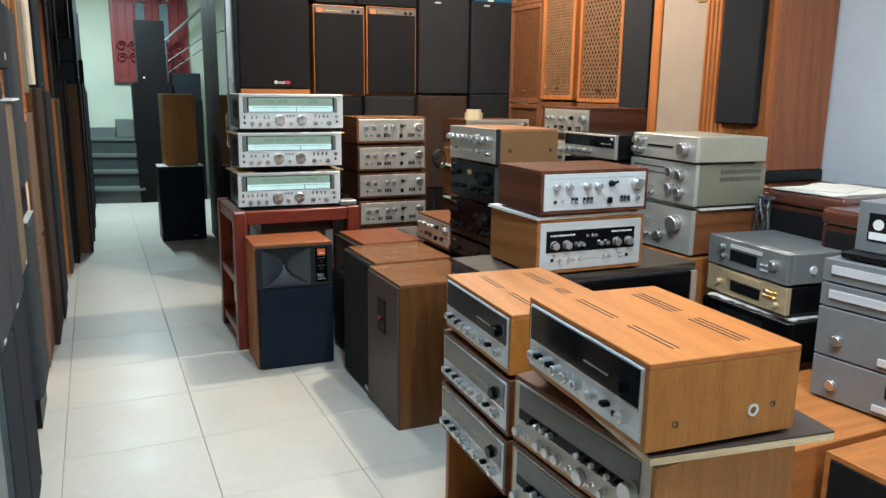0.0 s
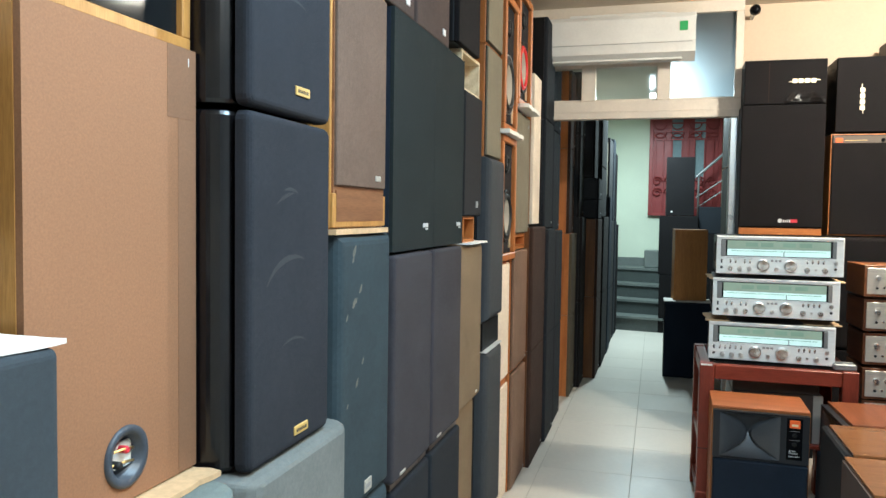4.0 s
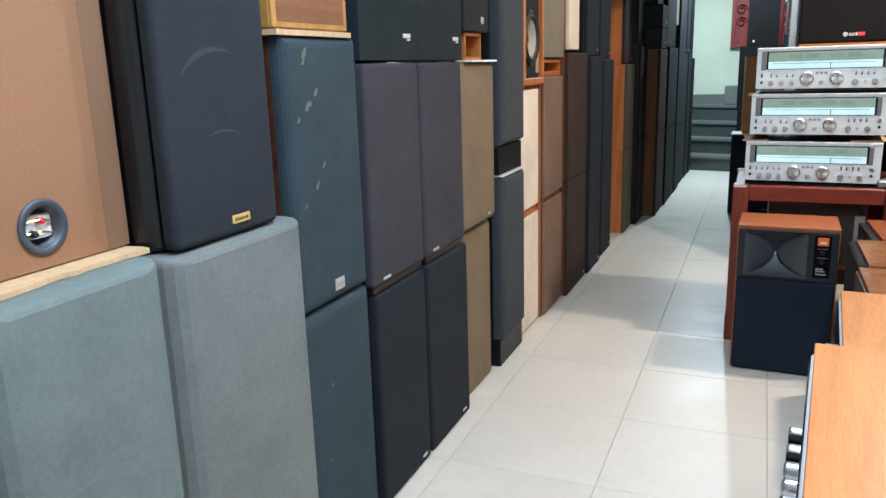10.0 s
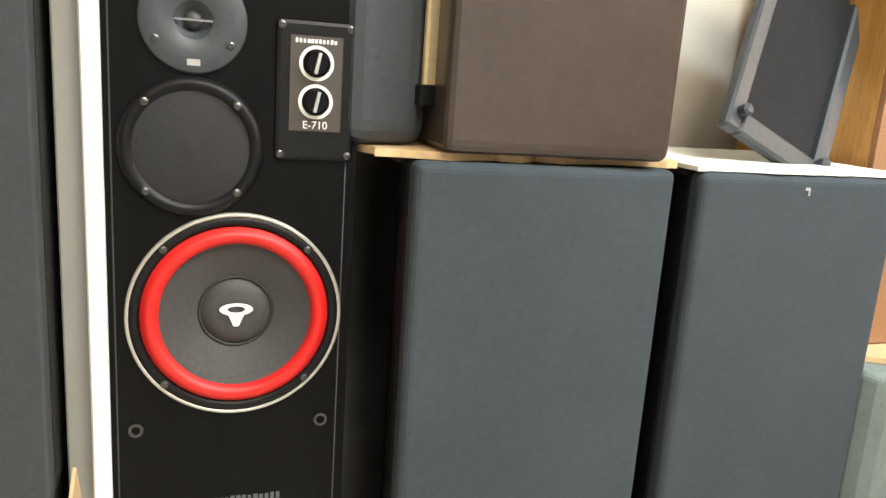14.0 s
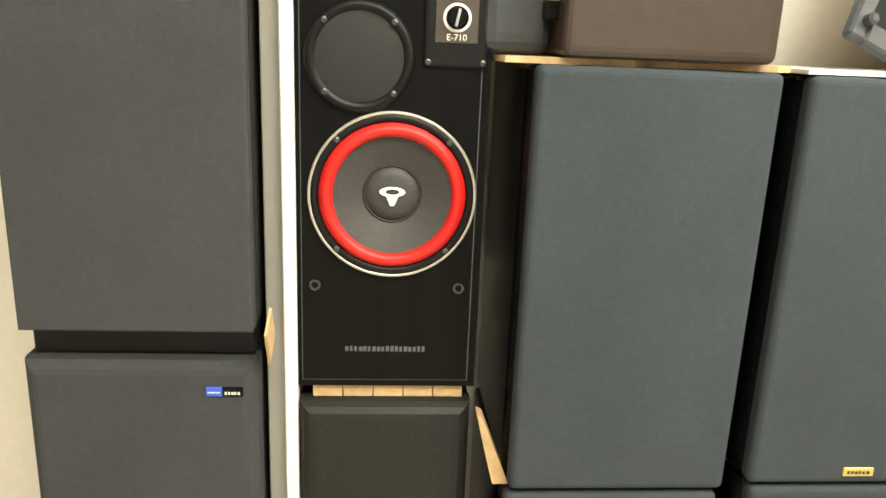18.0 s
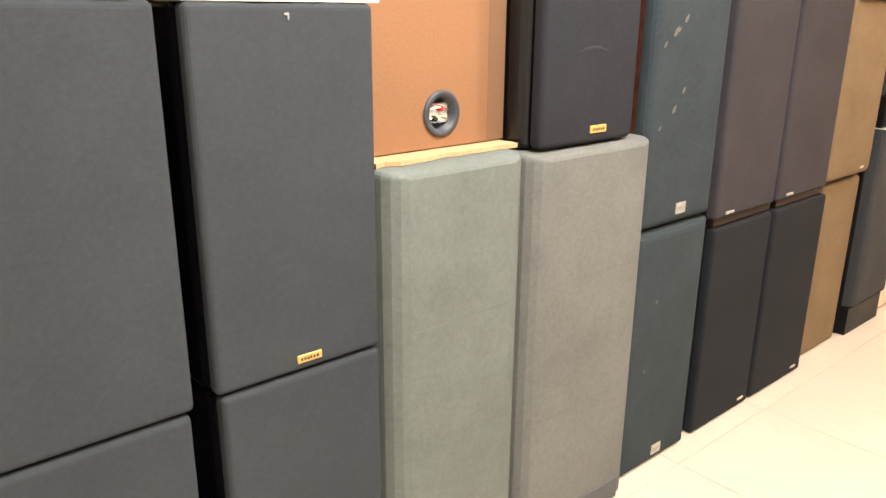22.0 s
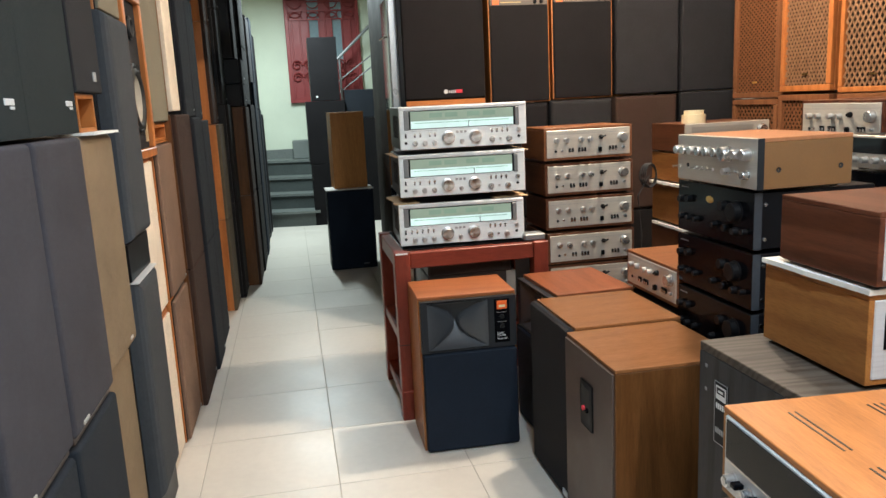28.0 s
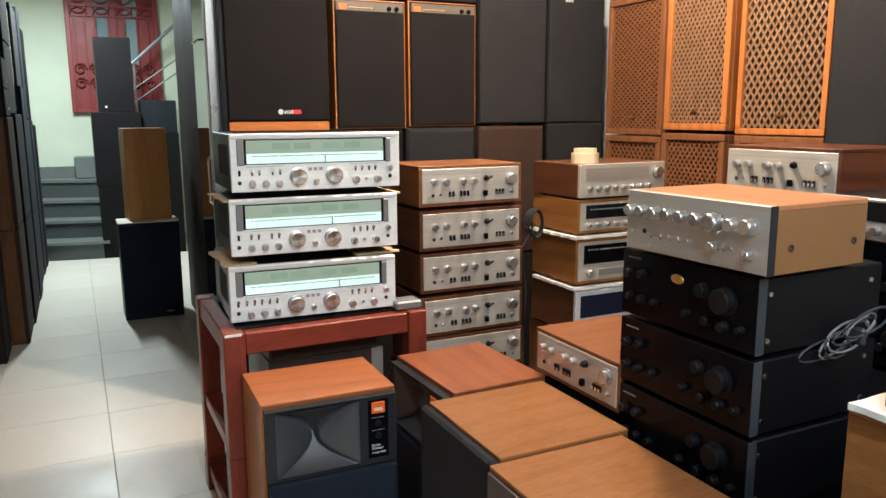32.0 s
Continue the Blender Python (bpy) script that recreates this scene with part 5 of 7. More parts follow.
part("board", B(-0.22, 0.22, 0.0, 0.26, 0.058, 0.07), "orange_x", wb)
for sx in (-0.22, 0.205):
    part("board", B(sx, sx + 0.015, 0, 0.26, 0.0125, 0.0575), "orange_x", wb)
part("board", B(-0.2, 0.2, 0.24, 0.26, 0.0125, 0.0575), "orange_x", wb)
west(4.805, 5.27, 1.398, 2.08, -0.05, 0.3, "olive-brown cloth loudspeaker in the upper row", body="orange_z", grille="khaki_cloth", inset=0.012, gd=0.02, badge=(0.15, 0.62, 0.02, 0.02, "grey_metal"))
sheet("foam_sheet", pose(-0.15, 5.02, 2.081), -0.14, 0.16, -0.2, 0.2, 0.02, "paper", "white paper packing on an upper loudspeaker", "sheet", 0.01, 23)
open_baffle(4.81, 5.225, 2.103, 2.72, -0.04, "open wood loudspeaker with a red woofer ring", "black_satin", 0.14, "red_surround")

# dark and wooden pairs further along, some standing proud of the row
FAR = [
    # y0, y1, front x, body, grille, heights
    (5.23, 5.74, -0.015, "walnut_z", "dark_brown_cloth", (0.70, 1.44, 2.12, 2.78)),
    (5.77, 6.15, 0.0, "black_satin", "charcoal_blue", (0.72, 1.42, 2.14, 2.8)),
    (6.24, 6.62, -0.01, "black_satin", "charcoal_blue", (0.70, 1.40, 2.12, 2.7)),
    (7.08, 7.44, 0.015, "orange_z", "khaki_dark", (0.68, 1.36, 2.06, 2.7)),
    (7.46, 7.84, 0.06, "black_satin", "black_cloth", (0.75, 1.5, 2.2, 2.75)),
    (7.87, 8.40, 0.165, "walnut_z", "dark_brown_cloth", (0.76, 1.48)),
    (8.42, 9.18, 0.18, "black_satin", "black_cloth", (0.74, 1.50, 2.0, 2.6)),
    (9.20, 9.62, 0.19, "black_satin", "navy_cloth", (0.70, 1.72)),
    (9.64, 10.3, 0.18, "black_satin", "charcoal", (0.68, 1.45, 2.4)),
    (10.32, 10.7, 0.19, "black_satin", "charcoal_blue", (0.68, 1.45, 2.45)),
    (10.72, 11.0, 0.20, "black_satin", "black_cloth", (0.70, 1.4, 2.3)),
]
for y0, y1, x, bd, g, tops in FAR:
    z = 0.0
    for k, top in enumerate(tops):
        up = k >= 2
        west(y0, y1, z, top - 0.003, x - (0.03 if up else 0.0) - (0.24 if up and y0 < 5.5 else 0.0), 0.33, "%s loudspeaker with %s cloth in the row" % ({"walnut_z": "walnut", "orange_z": "orange wood", "black_satin": "black"}[bd], {"dark_brown_cloth": "dark brown", "charcoal": "charcoal", "charcoal_blue": "blue-black", "khaki_dark": "olive brown", "black_cloth": "black", "navy_cloth": "navy"}[g]),
             body=bd, grille=g if not up or bd != "orange_z" else "dark_brown_cloth", gd=0.025, chamfer=0.01, badge=((y1 - y0) / 2 - 0.06, 0.04, 0.03, 0.012, "grey_metal") if k != 1 else None)
        z = top
west(5.31, 5.57, 1.455, 2.35, -0.035, 0.2, "narrow cream cloth panel loudspeaker in the row", body="teak_z", grille="cream_cloth")
west(8.0, 8.36, 1.483, 1.66, 0.155, 0.25, "small black loudspeaker on a walnut one", grille="charcoal", badge=(0.1, 0.05, 0.03, 0.015, "silver"))
west(8.0, 8.36, 1.664, 1.86, 0.155, 0.25, "small black loudspeaker on another small one", grille="charcoal", badge=(0.1, 0.05, 0.03, 0.015, "silver"))
west(7.95, 8.38, 1.864, 2.5, 0.115, 0.28, "black loudspeaker on two small ones", grille="black_cloth")
west(9.22, 9.6, 1.722, 2.35, 0.13, 0.25, "teak loudspeaker with a pale cloth, far along", body="teak_z", grille="khaki_cloth", inset=0.015)


# ---- mahogany table with three silver receivers ----
tb = thing("side_table", pose(0, 0, 0), "dark red mahogany open table holding silver receivers", "table")
X0, X1, Y0, Y1, ZT = 0.905, 1.62, 4.745, 5.36, 0.79
for x in (X0, X1 - 0.07):
    for y in (Y0, Y1 - 0.07):
        leg = part("leg", B(x, x + 0.07, y, y + 0.07, 0, ZT - 0.002, 0.004), "red_z", tb)
        part("joint_line", B(x - 0.001, x + 0.071, y - 0.001, y + 0.071, 0.36, 0.363), "rubber", leg)
        part("foot_band", B(x - 0.003, x + 0.073, y - 0.003, y + 0.073, 0.0, 0.14, 0.003), "red_z", leg)
for y in (Y0 + 0.004, Y1 - 0.066):
    part("apron", B(X0 + 0.071, X1 - 0.071, y, y + 0.05, ZT - 0.078, ZT - 0.006, 0.004), "red_x", tb)
for x in (X0 + 0.006, X1 - 0.056):
    part("side_rail", B(x, x + 0.05, Y0 + 0.071, Y1 - 0.071, ZT - 0.078, ZT - 0.006, 0.004), "red_y", tb)
    part("side_rail", B(x, x + 0.05, Y0 + 0.071, Y1 - 0.071, 0.36, 0.41, 0.004), "red_y", tb)
    part("side_rail", B(x, x + 0.05, Y0 + 0.071, Y1 - 0.071, 0.06, 0.11, 0.004), "red_y", tb)
part("glass_top", B(X0 + 0.05, X1 - 0.05, Y0 + 0.05, Y1 - 0.05, ZT - 0.005, ZT + 0.001), "dial_dark", tb)
part("shelf", B(X0 + 0.057, X1 - 0.057, Y0 + 0.072, Y1 - 0.072, 0.385, 0.40), "red_x", tb)
part("mark", B(X0 + 0.005, X0 + 0.06, Y0 - 0.001, Y0 + 0.004, ZT - 0.012, ZT - 0.004), "white_print", tb)
sv = thing("amplifier", pose(1.28, 4.85, 0.401), "old silver amplifier on the lower table shelf", "amplifier")
part("cabinet", B(-0.21, 0.21, 0.012, 0.36, 0, 0.24, 0.003), "vinyl_brown", sv)
part("faceplate", B(-0.21, 0.165, 0, 0.0115, 0.0, 0.24, 0.002), "vinyl_brown", sv)
part("end_plate", B(0.1655, 0.21, 0, 0.0115, 0.0, 0.24, 0.002), "silver_mid", sv)
dk = thing("turntable", pose(1.27, 4.84, 0.6415), "dark turntable base on the table shelf amplifier", "turntable")
part("plinth", B(-0.2, 0.2, 0, 0.34, 0, 0.06, 0.008), "vinyl_brown", dk)
er = thing("grey_box", pose(1.565, 4.80, 0.7885), "small grey plastic box on the table corner", "box")
part("body", B(-0.05, 0.05, -0.03, 0.05, 0, 0.032, 0.006), "grey_metal", er)


def silver_receiver(m, seed):
    w, h, d = 0.576, 0.188, 0.40
    t, fy = hifi("receiver", m, w, h, d, "silver stereo receiver with a lit green tuning dial", "receiver", "black_metal", "face_white", group="silver receivers", fy=0.012)
    for k in range(7):
        part("vent_slot", B(-w / 2 - 0.0012, -w / 2 + 0.001, 0.06 + k * 0.03, 0.075 + k * 0.03, 0.05, 0.15), "rubber", t)
    part("top_trim", B(-w / 2 + 0.004, w / 2 - 0.004, fy - 0.003, fy + 0.001, h - 0.016, h - 0.004, 0.001), "silver", t)
    panel("dial_window", t, -0.268, 0.254, 0.088, 0.170, "dial_dark", fy, 0.001)
    panel("dial_glass", t, -0.238, 0.228, 0.1245, 0.166, "dial_green", fy - 0.0005, 0.0015)
    panel("tuning_scale", t, -0.238, 0.228, 0.091, 0.124, "dial_white", fy - 0.0005, 0.0018)
    for x0, x1 in ((-0.268, -0.246), (0.236, 0.254)):
        part("dial_end", B(x0, x1, fy - 0.006, fy, 0.086, 0.168, 0.002), "grey_metal", t)
    for x in (-0.125, -0.055, 0.045, 0.118):
        panel("meter", t, x - 0.028, x + 0.028, 0.137, 0.157, "dial_meter", fy - 0.002, 0.0012)
    bars("dial_printing", -0.22, 0.21, 0.115, 0.003, 34, "green_ink", t, fy - 0.002, seed)
    panel("pointer", t, 0.02 + 0.03 * seed, 0.023 + 0.03 * seed, 0.089, 0.116, "rubber", fy - 0.0023, 0.001)
    for x in (-0.071, 0.052):
        k = control("K", t, x, 0.046, fy, r=0.0265, ln=0.024)
        part("knob_cap", lathe_new([(0.0248, 0.0), (0.0248, 0.0012), (0.0235, 0.0018), (0.004, 0.0010), (0, 0.0010)], 40), "knob_spun", k, at=(0, -0.024, 0))
    for x in (-0.222, -0.178, -0.134):
        control("k", t, x, 0.026, fy, r=0.0105, ln=0.018)
    control("k", t, -0.010, 0.028, fy, r=0.009, ln=0.014)
    for x in (0.128, 0.206):
        control("k", t, x, 0.028, fy, r=0.0115, ln=0.018)
    control("k", t, 0.166, 0.030, fy, r=0.005, ln=0.008)
    control("k", t, 0.252, 0.066, fy, r=0.009, ln=0.014)
    for x in ((-0.262, -0.235, -0.21, -0.186, -0.16, -0.135) if seed == 2 else (-0.222, -0.198, -0.155, -0.131)):
        panel("switch_slot", t, x - 0.003, x + 0.003, 0.053, 0.072, "rubber", fy, 0.0006)
        control("l", t, x, 0.066, fy, ln=0.011)
    for x in (0.128, 0.151, 0.176, 0.199):
        panel("switch_slot", t, x - 0.003, x + 0.003, 0.058, 0.077, "rubber", fy, 0.0006)
        control("l", t, x, 0.071, fy, ln=0.011)
    control("b", t, -0.263, 0.062, fy, w=0.007, h=0.018, ln=0.008)
    control("j", t, -0.263, 0.030, fy)
    control("j", t, 0.252, 0.036, fy)
    for x in (-0.03, -0.012, 0.006):
        panel("indicator", t, x - 0.006, x + 0.006, 0.064, 0.074, "grey_print", fy, 0.0008)
    bars("lettering", -0.24, -0.12, 0.081, 0.0022, 16, "grey_print", t, fy, seed + 5)
    bars("lettering", 0.11, 0.23, 0.083, 0.0022, 16, "grey_print", t, fy, seed + 6)
    return t


for k, (x, z, rz) in enumerate(((1.262, 1.233, -2.0), (1.250, 1.022, -2.5), (1.238, 0.8, -3.0))):
    silver_receiver(pose(x, 4.832, z, 0, 0, rz), k)
for k, (x, z) in enumerate(((1.255, 1.2105), (1.245, 0.9985))):
    for side, (a, b) in (("w", (-0.31, -0.2)), ("e", (0.15, 0.315))):
        sheet("cardboard_strip", pose(x, 5.0, z - 0.0095), a, b, -0.155, 0.15, 0.004, "cardboard", "cardboard packing strip between two receivers", "cardboard", 0.006, 30 + k)


# ---- horn monitor in front of the table ----
def horn_monitor(m, w, h, d, label, full=True):
    t = thing("loudspeaker", m, label, "loudspeaker", "horn monitors")
    shell(t, "teak_z", -w / 2, w / 2, 0.03, d, 0, h - 0.012)
    part("cabinet_top", B(-w / 2, w / 2, 0.03, d, h - 0.0115, h, 0.002), "cherry_top" if full else "cherry_dark", t)
    hz = h * 0.655 + 0.108
    rim = [(-0.17, hz - 0.098), (0.08, hz - 0.098), (0.08, hz + 0.098), (-0.17, hz + 0.098)]
    part("baffle", plate(-w / 2 + 0.006, w / 2 - 0.006, h * 0.655, h - 0.014, [rim], 0.0, 0.029), "dark_grey_plastic", t)
    part("grille", B(-w / 2 + 0.008, w / 2 - 0.008, -0.012, 0.0295, 0.008, h * 0.648, 0.006), "navy_cloth", t)
    # bi-radial horn: two swelling cheeks round a narrow throat
    nx, nz, hw, hh = 64, 40, 0.125, 0.098
    bm = bmesh.new()
    grid = []
    for j in range(nz + 1):
        v = 2 * j / nz - 1
        row = []
        for i in range(nx + 1):
            u = 2 * i / nx - 1
            edge = 0.06 + 0.94 * abs(v) ** 1.9
            deep = 0.088 * (1 - abs(v)) ** 0.7 * min(1.0, (1 - abs(u)) * 9)
            if abs(u) > edge:
                s = (abs(u) - edge) / (1.001 - edge)
                deep = min(deep, 0.042 * (1 - s) ** 1.6 * (1 - v * v))
            row.append(bm.verts.new((u * hw, -0.001 + deep, v * hh)))
        grid.append(row)
    for j in range(nz):
        for i in range(nx):
            bm.faces.new((grid[j][i], grid[j][i + 1], grid[j + 1][i + 1], grid[j + 1][i]))
    hb = part("horn", bm, "horn_plastic", t, smooth=True, at=(-0.045, 0.002, hz))
    part("horn_rim", B(-hw - 0.006, hw + 0.006, -0.002, 0.0, hh, hh + 0.006), "black_satin", hb)
    part("horn_rim", B(-hw - 0.006, hw + 0.006, -0.002, 0.0, -hh - 0.006, -hh), "black_satin", hb)
    pl = part("control_plate", B(-0.032, 0.032, -0.003, 0.0, -0.092, 0.092, 0.001), "black_gloss", t, at=(0.138, 0.0, h * 0.655 + 0.112))
    part("badge", B(-0.021, 0.021, -0.006, -0.003, 0.05, 0.085, 0.001), "orange_print", pl)
    part("badge_mark", B(-0.013, 0.013, -0.0068, -0.006, 0.058, 0.068), "cream_plastic", pl)
    for z in (0.018, -0.022):
        part("attenuator", knob_mesh(0.009, 0.006, "black_satin"), "", pl, at=(0, -0.003, z))
        bars("scale_printing", -0.02, 0.02, z + 0.018, 0.002, 9, "grey_print", pl, -0.003, 3)
    if full:
        writing("model_text", "Studio", 0.011, "white_print", pl, (-0.022, -0.0036, -0.052), align="LEFT")
        writing("model_text", "Monitor", 0.011, "white_print", pl, (-0.022, -0.0036, -0.062), align="LEFT")
        writing("model_text", "Model 4425", 0.009, "white_print", pl, (-0.022, -0.0036, -0.076), align="LEFT")
    return t


horn_monitor(pose(1.148, 4.378, 0.0, 0, 0, -1.5), 0.408, 0.662, 0.335, "teak studio monitor with a black bi-radial horn")
horn_monitor(pose(1.45, 4.465, 0.0, 0, 0, -88), 0.408, 0.660, 0.36, "teak studio monitor turned towards the aisle", False)

# two walnut loudspeakers with their backs and fronts to the aisle
wd = thing("loudspeaker", pose(1.362, 4.03, 0, 0, 0, -90), "walnut loudspeaker with a charcoal cloth front", "loudspeaker", "walnut loudspeakers")
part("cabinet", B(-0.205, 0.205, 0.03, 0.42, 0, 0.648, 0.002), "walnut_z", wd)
# top in the lighter walnut, its lit look painted in
part("cabinet_top", B(-0.205, 0.205, 0.03, 0.42, 0.6485, 0.66, 0.002), "walnut_lit", wd)
part("grille", B(-0.203, 0.203, 0.0, 0.0295, 0.008, 0.655, 0.008), "charcoal", wd)
part("badge", B(0.14, 0.185, -0.003, 0.001, 0.02, 0.045, 0.001), "silver", wd)
wd = thing("loudspeaker", pose(1.348, 3.625, 0, 0, 0, -90), "walnut loudspeaker showing its brown back panel", "loudspeaker", "walnut loudspeakers")
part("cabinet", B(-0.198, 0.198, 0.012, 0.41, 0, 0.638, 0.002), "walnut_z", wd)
# same lighter, painted-lit walnut on this top
part("cabinet_top", B(-0.198, 0.198, 0.012, 0.41, 0.6385, 0.65, 0.002), "walnut_lit", wd)
part("back_panel", B(-0.192, 0.192, 0.004, 0.0115, 0.01, 0.636, 0.001), "grey_brown_board", wd)
tc = part("terminal_panel", B(-0.05, 0.05, 0.0, 0.005, 0.39, 0.545, 0.004), "black_satin", wd)
part("terminal_recess", B(-0.034, 0.034, -0.0006, 0.001, 0.41, 0.525), "rubber", tc)
for x, mt in ((-0.014, "red_print"), (0.014, "black_gloss")):
    part("terminal", lathe_new([(0.008, 0), (0.008, 0.007), (0.005, 0.009), (0, 0.009)], 12), mt, tc, at=(x, 0, 0.455))

# ---- long grey-ash loudspeaker lying under two amplifiers ----
lp = thing("loudspeaker", pose(0, 0, 0), "grey ash loudspeaker lying under two amplifiers", "loudspeaker")
part("cabinet", B(1.474, 2.30, 2.735, 3.14, 0.0, 0.798, 0.003), "grey_ash_z", lp)
part("cabinet_top", B(1.4595, 2.30, 2.735, 3.14, 0.7985, 0.82, 0.002), "grey_ash", lp)
part("end_panel", B(1.4585, 1.4735, 2.737, 3.138, 0.004, 0.7975, 0.001), "grey_ash_z", lp)
part("front", B(1.50, 2.27, 2.722, 2.7345, 0.02, 0.79, 0.003), "black_gloss", lp)
part("edge_strip", B(2.274, 2.298, 2.720, 2.7345, 0.02, 0.79, 0.002), "beige_cloth", lp)
pt = part("maker_plate", B(1.4565, 1.4583, 3.008, 3.066, 0.585, 0.745), "black_satin", lp)
for y0, y1, z0, z1 in ((3.009, 3.065, 0.742, 0.744), (3.009, 3.065, 0.586, 0.588), (3.009, 3.011, 0.588, 0.742), (3.063, 3.065, 0.588, 0.742)):
    part("plate_border", B(1.4560, 1.4566, y0, y1, z0, z1), "grey_print", pt)
part("maker_mark", B(1.4558, 1.4565, 3.016, 3.058, 0.700, 0.734), "white_print", pt)
part("maker_mark", B(1.4554, 1.4559, 3.020, 3.054, 0.714, 0.730), "black_satin", pt)
part("maker_mark", B(1.4550, 1.4555, 3.026, 3.048, 0.718, 0.724), "white_print", pt)
for k in range(5):
    part("lettering", B(1.4558, 1.4565, 3.017 + 0.0085 * k, 3.0225 + 0.0085 * k, 0.676, 0.690), "white_print", pt)
    part("lettering", B(1.4558, 1.4565, 3.018 + 0.0085 * k, 3.0235 + 0.0085 * k, 0.612, 0.626), "grey_print", pt)
tp = part("terminal_cup", B(1.4535, 1.4585, 2.84, 2.94, 0.58, 0.69, 0.01, 3), "black_satin", lp)
bm = lathe_new([(0.036, 0.0), (0.033, 0.003), (0.026, -0.003), (0, -0.004)], 24)
bm.transform(pose(1.4535, 2.89, 0.635, 0, 0, -90))
part("terminal_ring", bm, "rubber", tp)
for z in (0.605, 0.665):
    part("screw", B(1.4525, 1.4545, 3.095, 3.103, z + 0.1, z + 0.108), "grey_metal", lp)


def lux_controls(t, fy, w, dark="black_satin"):
    s = w / 0.45
    for x in (-0.165, -0.115, -0.04, 0.005):
        control("k", t, x * s, 0.092, fy, r=0.0115, ln=0.02)
    k = control("k", t, 0.062 * s, 0.099, fy, r=0.010, ln=0.012, mt=dark)
    b = part("selector_lever", B(-0.005, 0.021, -0.020, -0.012, -0.004, 0.004, 0.002), dark, t, at=(0.062 * s, fy, 0.099))
    b.rotation_euler = (0, radians(-22), 0)
    control("K", t, 0.172 * s, 0.094, fy, r=0.021, ln=0.024)
    control("j", t, -0.168 * s, 0.042, fy)
    control("l", t, -0.138 * s, 0.045, fy, ln=0.008)
    for x in (-0.098, -0.083, -0.050, -0.035, -0.020, 0.108, 0.123, 0.138):
        control("b", t, x * s, 0.045, fy, w=0.009, h=0.020, ln=0.007)
        panel("button_tip", t, x * s - 0.0038, x * s + 0.0038, 0.036, 0.047, "chrome", fy - 0.007, 0.0008)
    control("b", t, 0.055 * s, 0.042, fy, w=0.016, h=0.022, ln=0.016, mt="black_gloss")
    control("k", t, 0.176 * s, 0.045, fy, r=0.007, ln=0.012)
    panel("trim_line", t, -0.2 * s, 0.2 * s, 0.120, 0.1212, "grey_print", fy, 0.0004)


def lux(m, w, h, d, label, case, lid, face="silver_warm", group=""):
    t, fy = hifi("amplifier", m, w, h, d, label, "amplifier", case, face, 0.012, group, lid, 0.003)
    lux_controls(t, fy, w)
    return t


foam = sheet("foam_sheet", pose(1.80, 2.92, 1.021), -0.215, 0.22, -0.185, 0.16, 0.011, "paper", "white foam sheet between two wooden amplifiers", "sheet", 0.003, 41)
lux(pose(1.805, 2.715, 1.041, 0, 0, -1.5), 0.435, 0.148, 0.31, "walnut-cased silver amplifier on a white foam sheet", "rosewood_y", "rosewood_y", "silver_cool")
t, fy = hifi("amplifier", pose(1.812, 2.735, 0.83, 0, 0, -1.5), 0.44, 0.190, 0.35, "oak-cased silver amplifier with a black control panel", "amplifier", "oak_y", "silver_cool", 0.012, "", "oak_y", 0.003)
panel("control_panel", t, -0.185, 0.178, 0.075, 0.150, "black_gloss", fy, 0.002)
for x, r in ((-0.155, 0.014), (-0.105, 0.014), (0.10, 0.014), (0.152, 0.014), (-0.065, 0.007), (-0.045, 0.007), (0.028, 0.008), (0.055, 0.008)):
    control("k", t, x, 0.100, fy - 0.002, r=r, ln=0.02)
for x in (-0.022, 0.0, 0.014):
    control("l", t, x, 0.128, fy - 0.002, ln=0.012)
bars("lettering", -0.17, -0.07, 0.134, 0.006, 9, "white_print", t, fy - 0.002, 4)
bars("lettering", 0.08, 0.168, 0.137, 0.006, 8, "white_print", t, fy - 0.002, 6)
for x in (-0.16, -0.13, -0.095, -0.075, -0.05, 0.05, 0.07, 0.12, 0.15):
    control("j" if x in (-0.16, 0.15) else "l", t, x, 0.048, fy)
panel("trim_line", t, -0.03, 0.03, 0.045, 0.0475, "grey_print", fy, 0.0006)


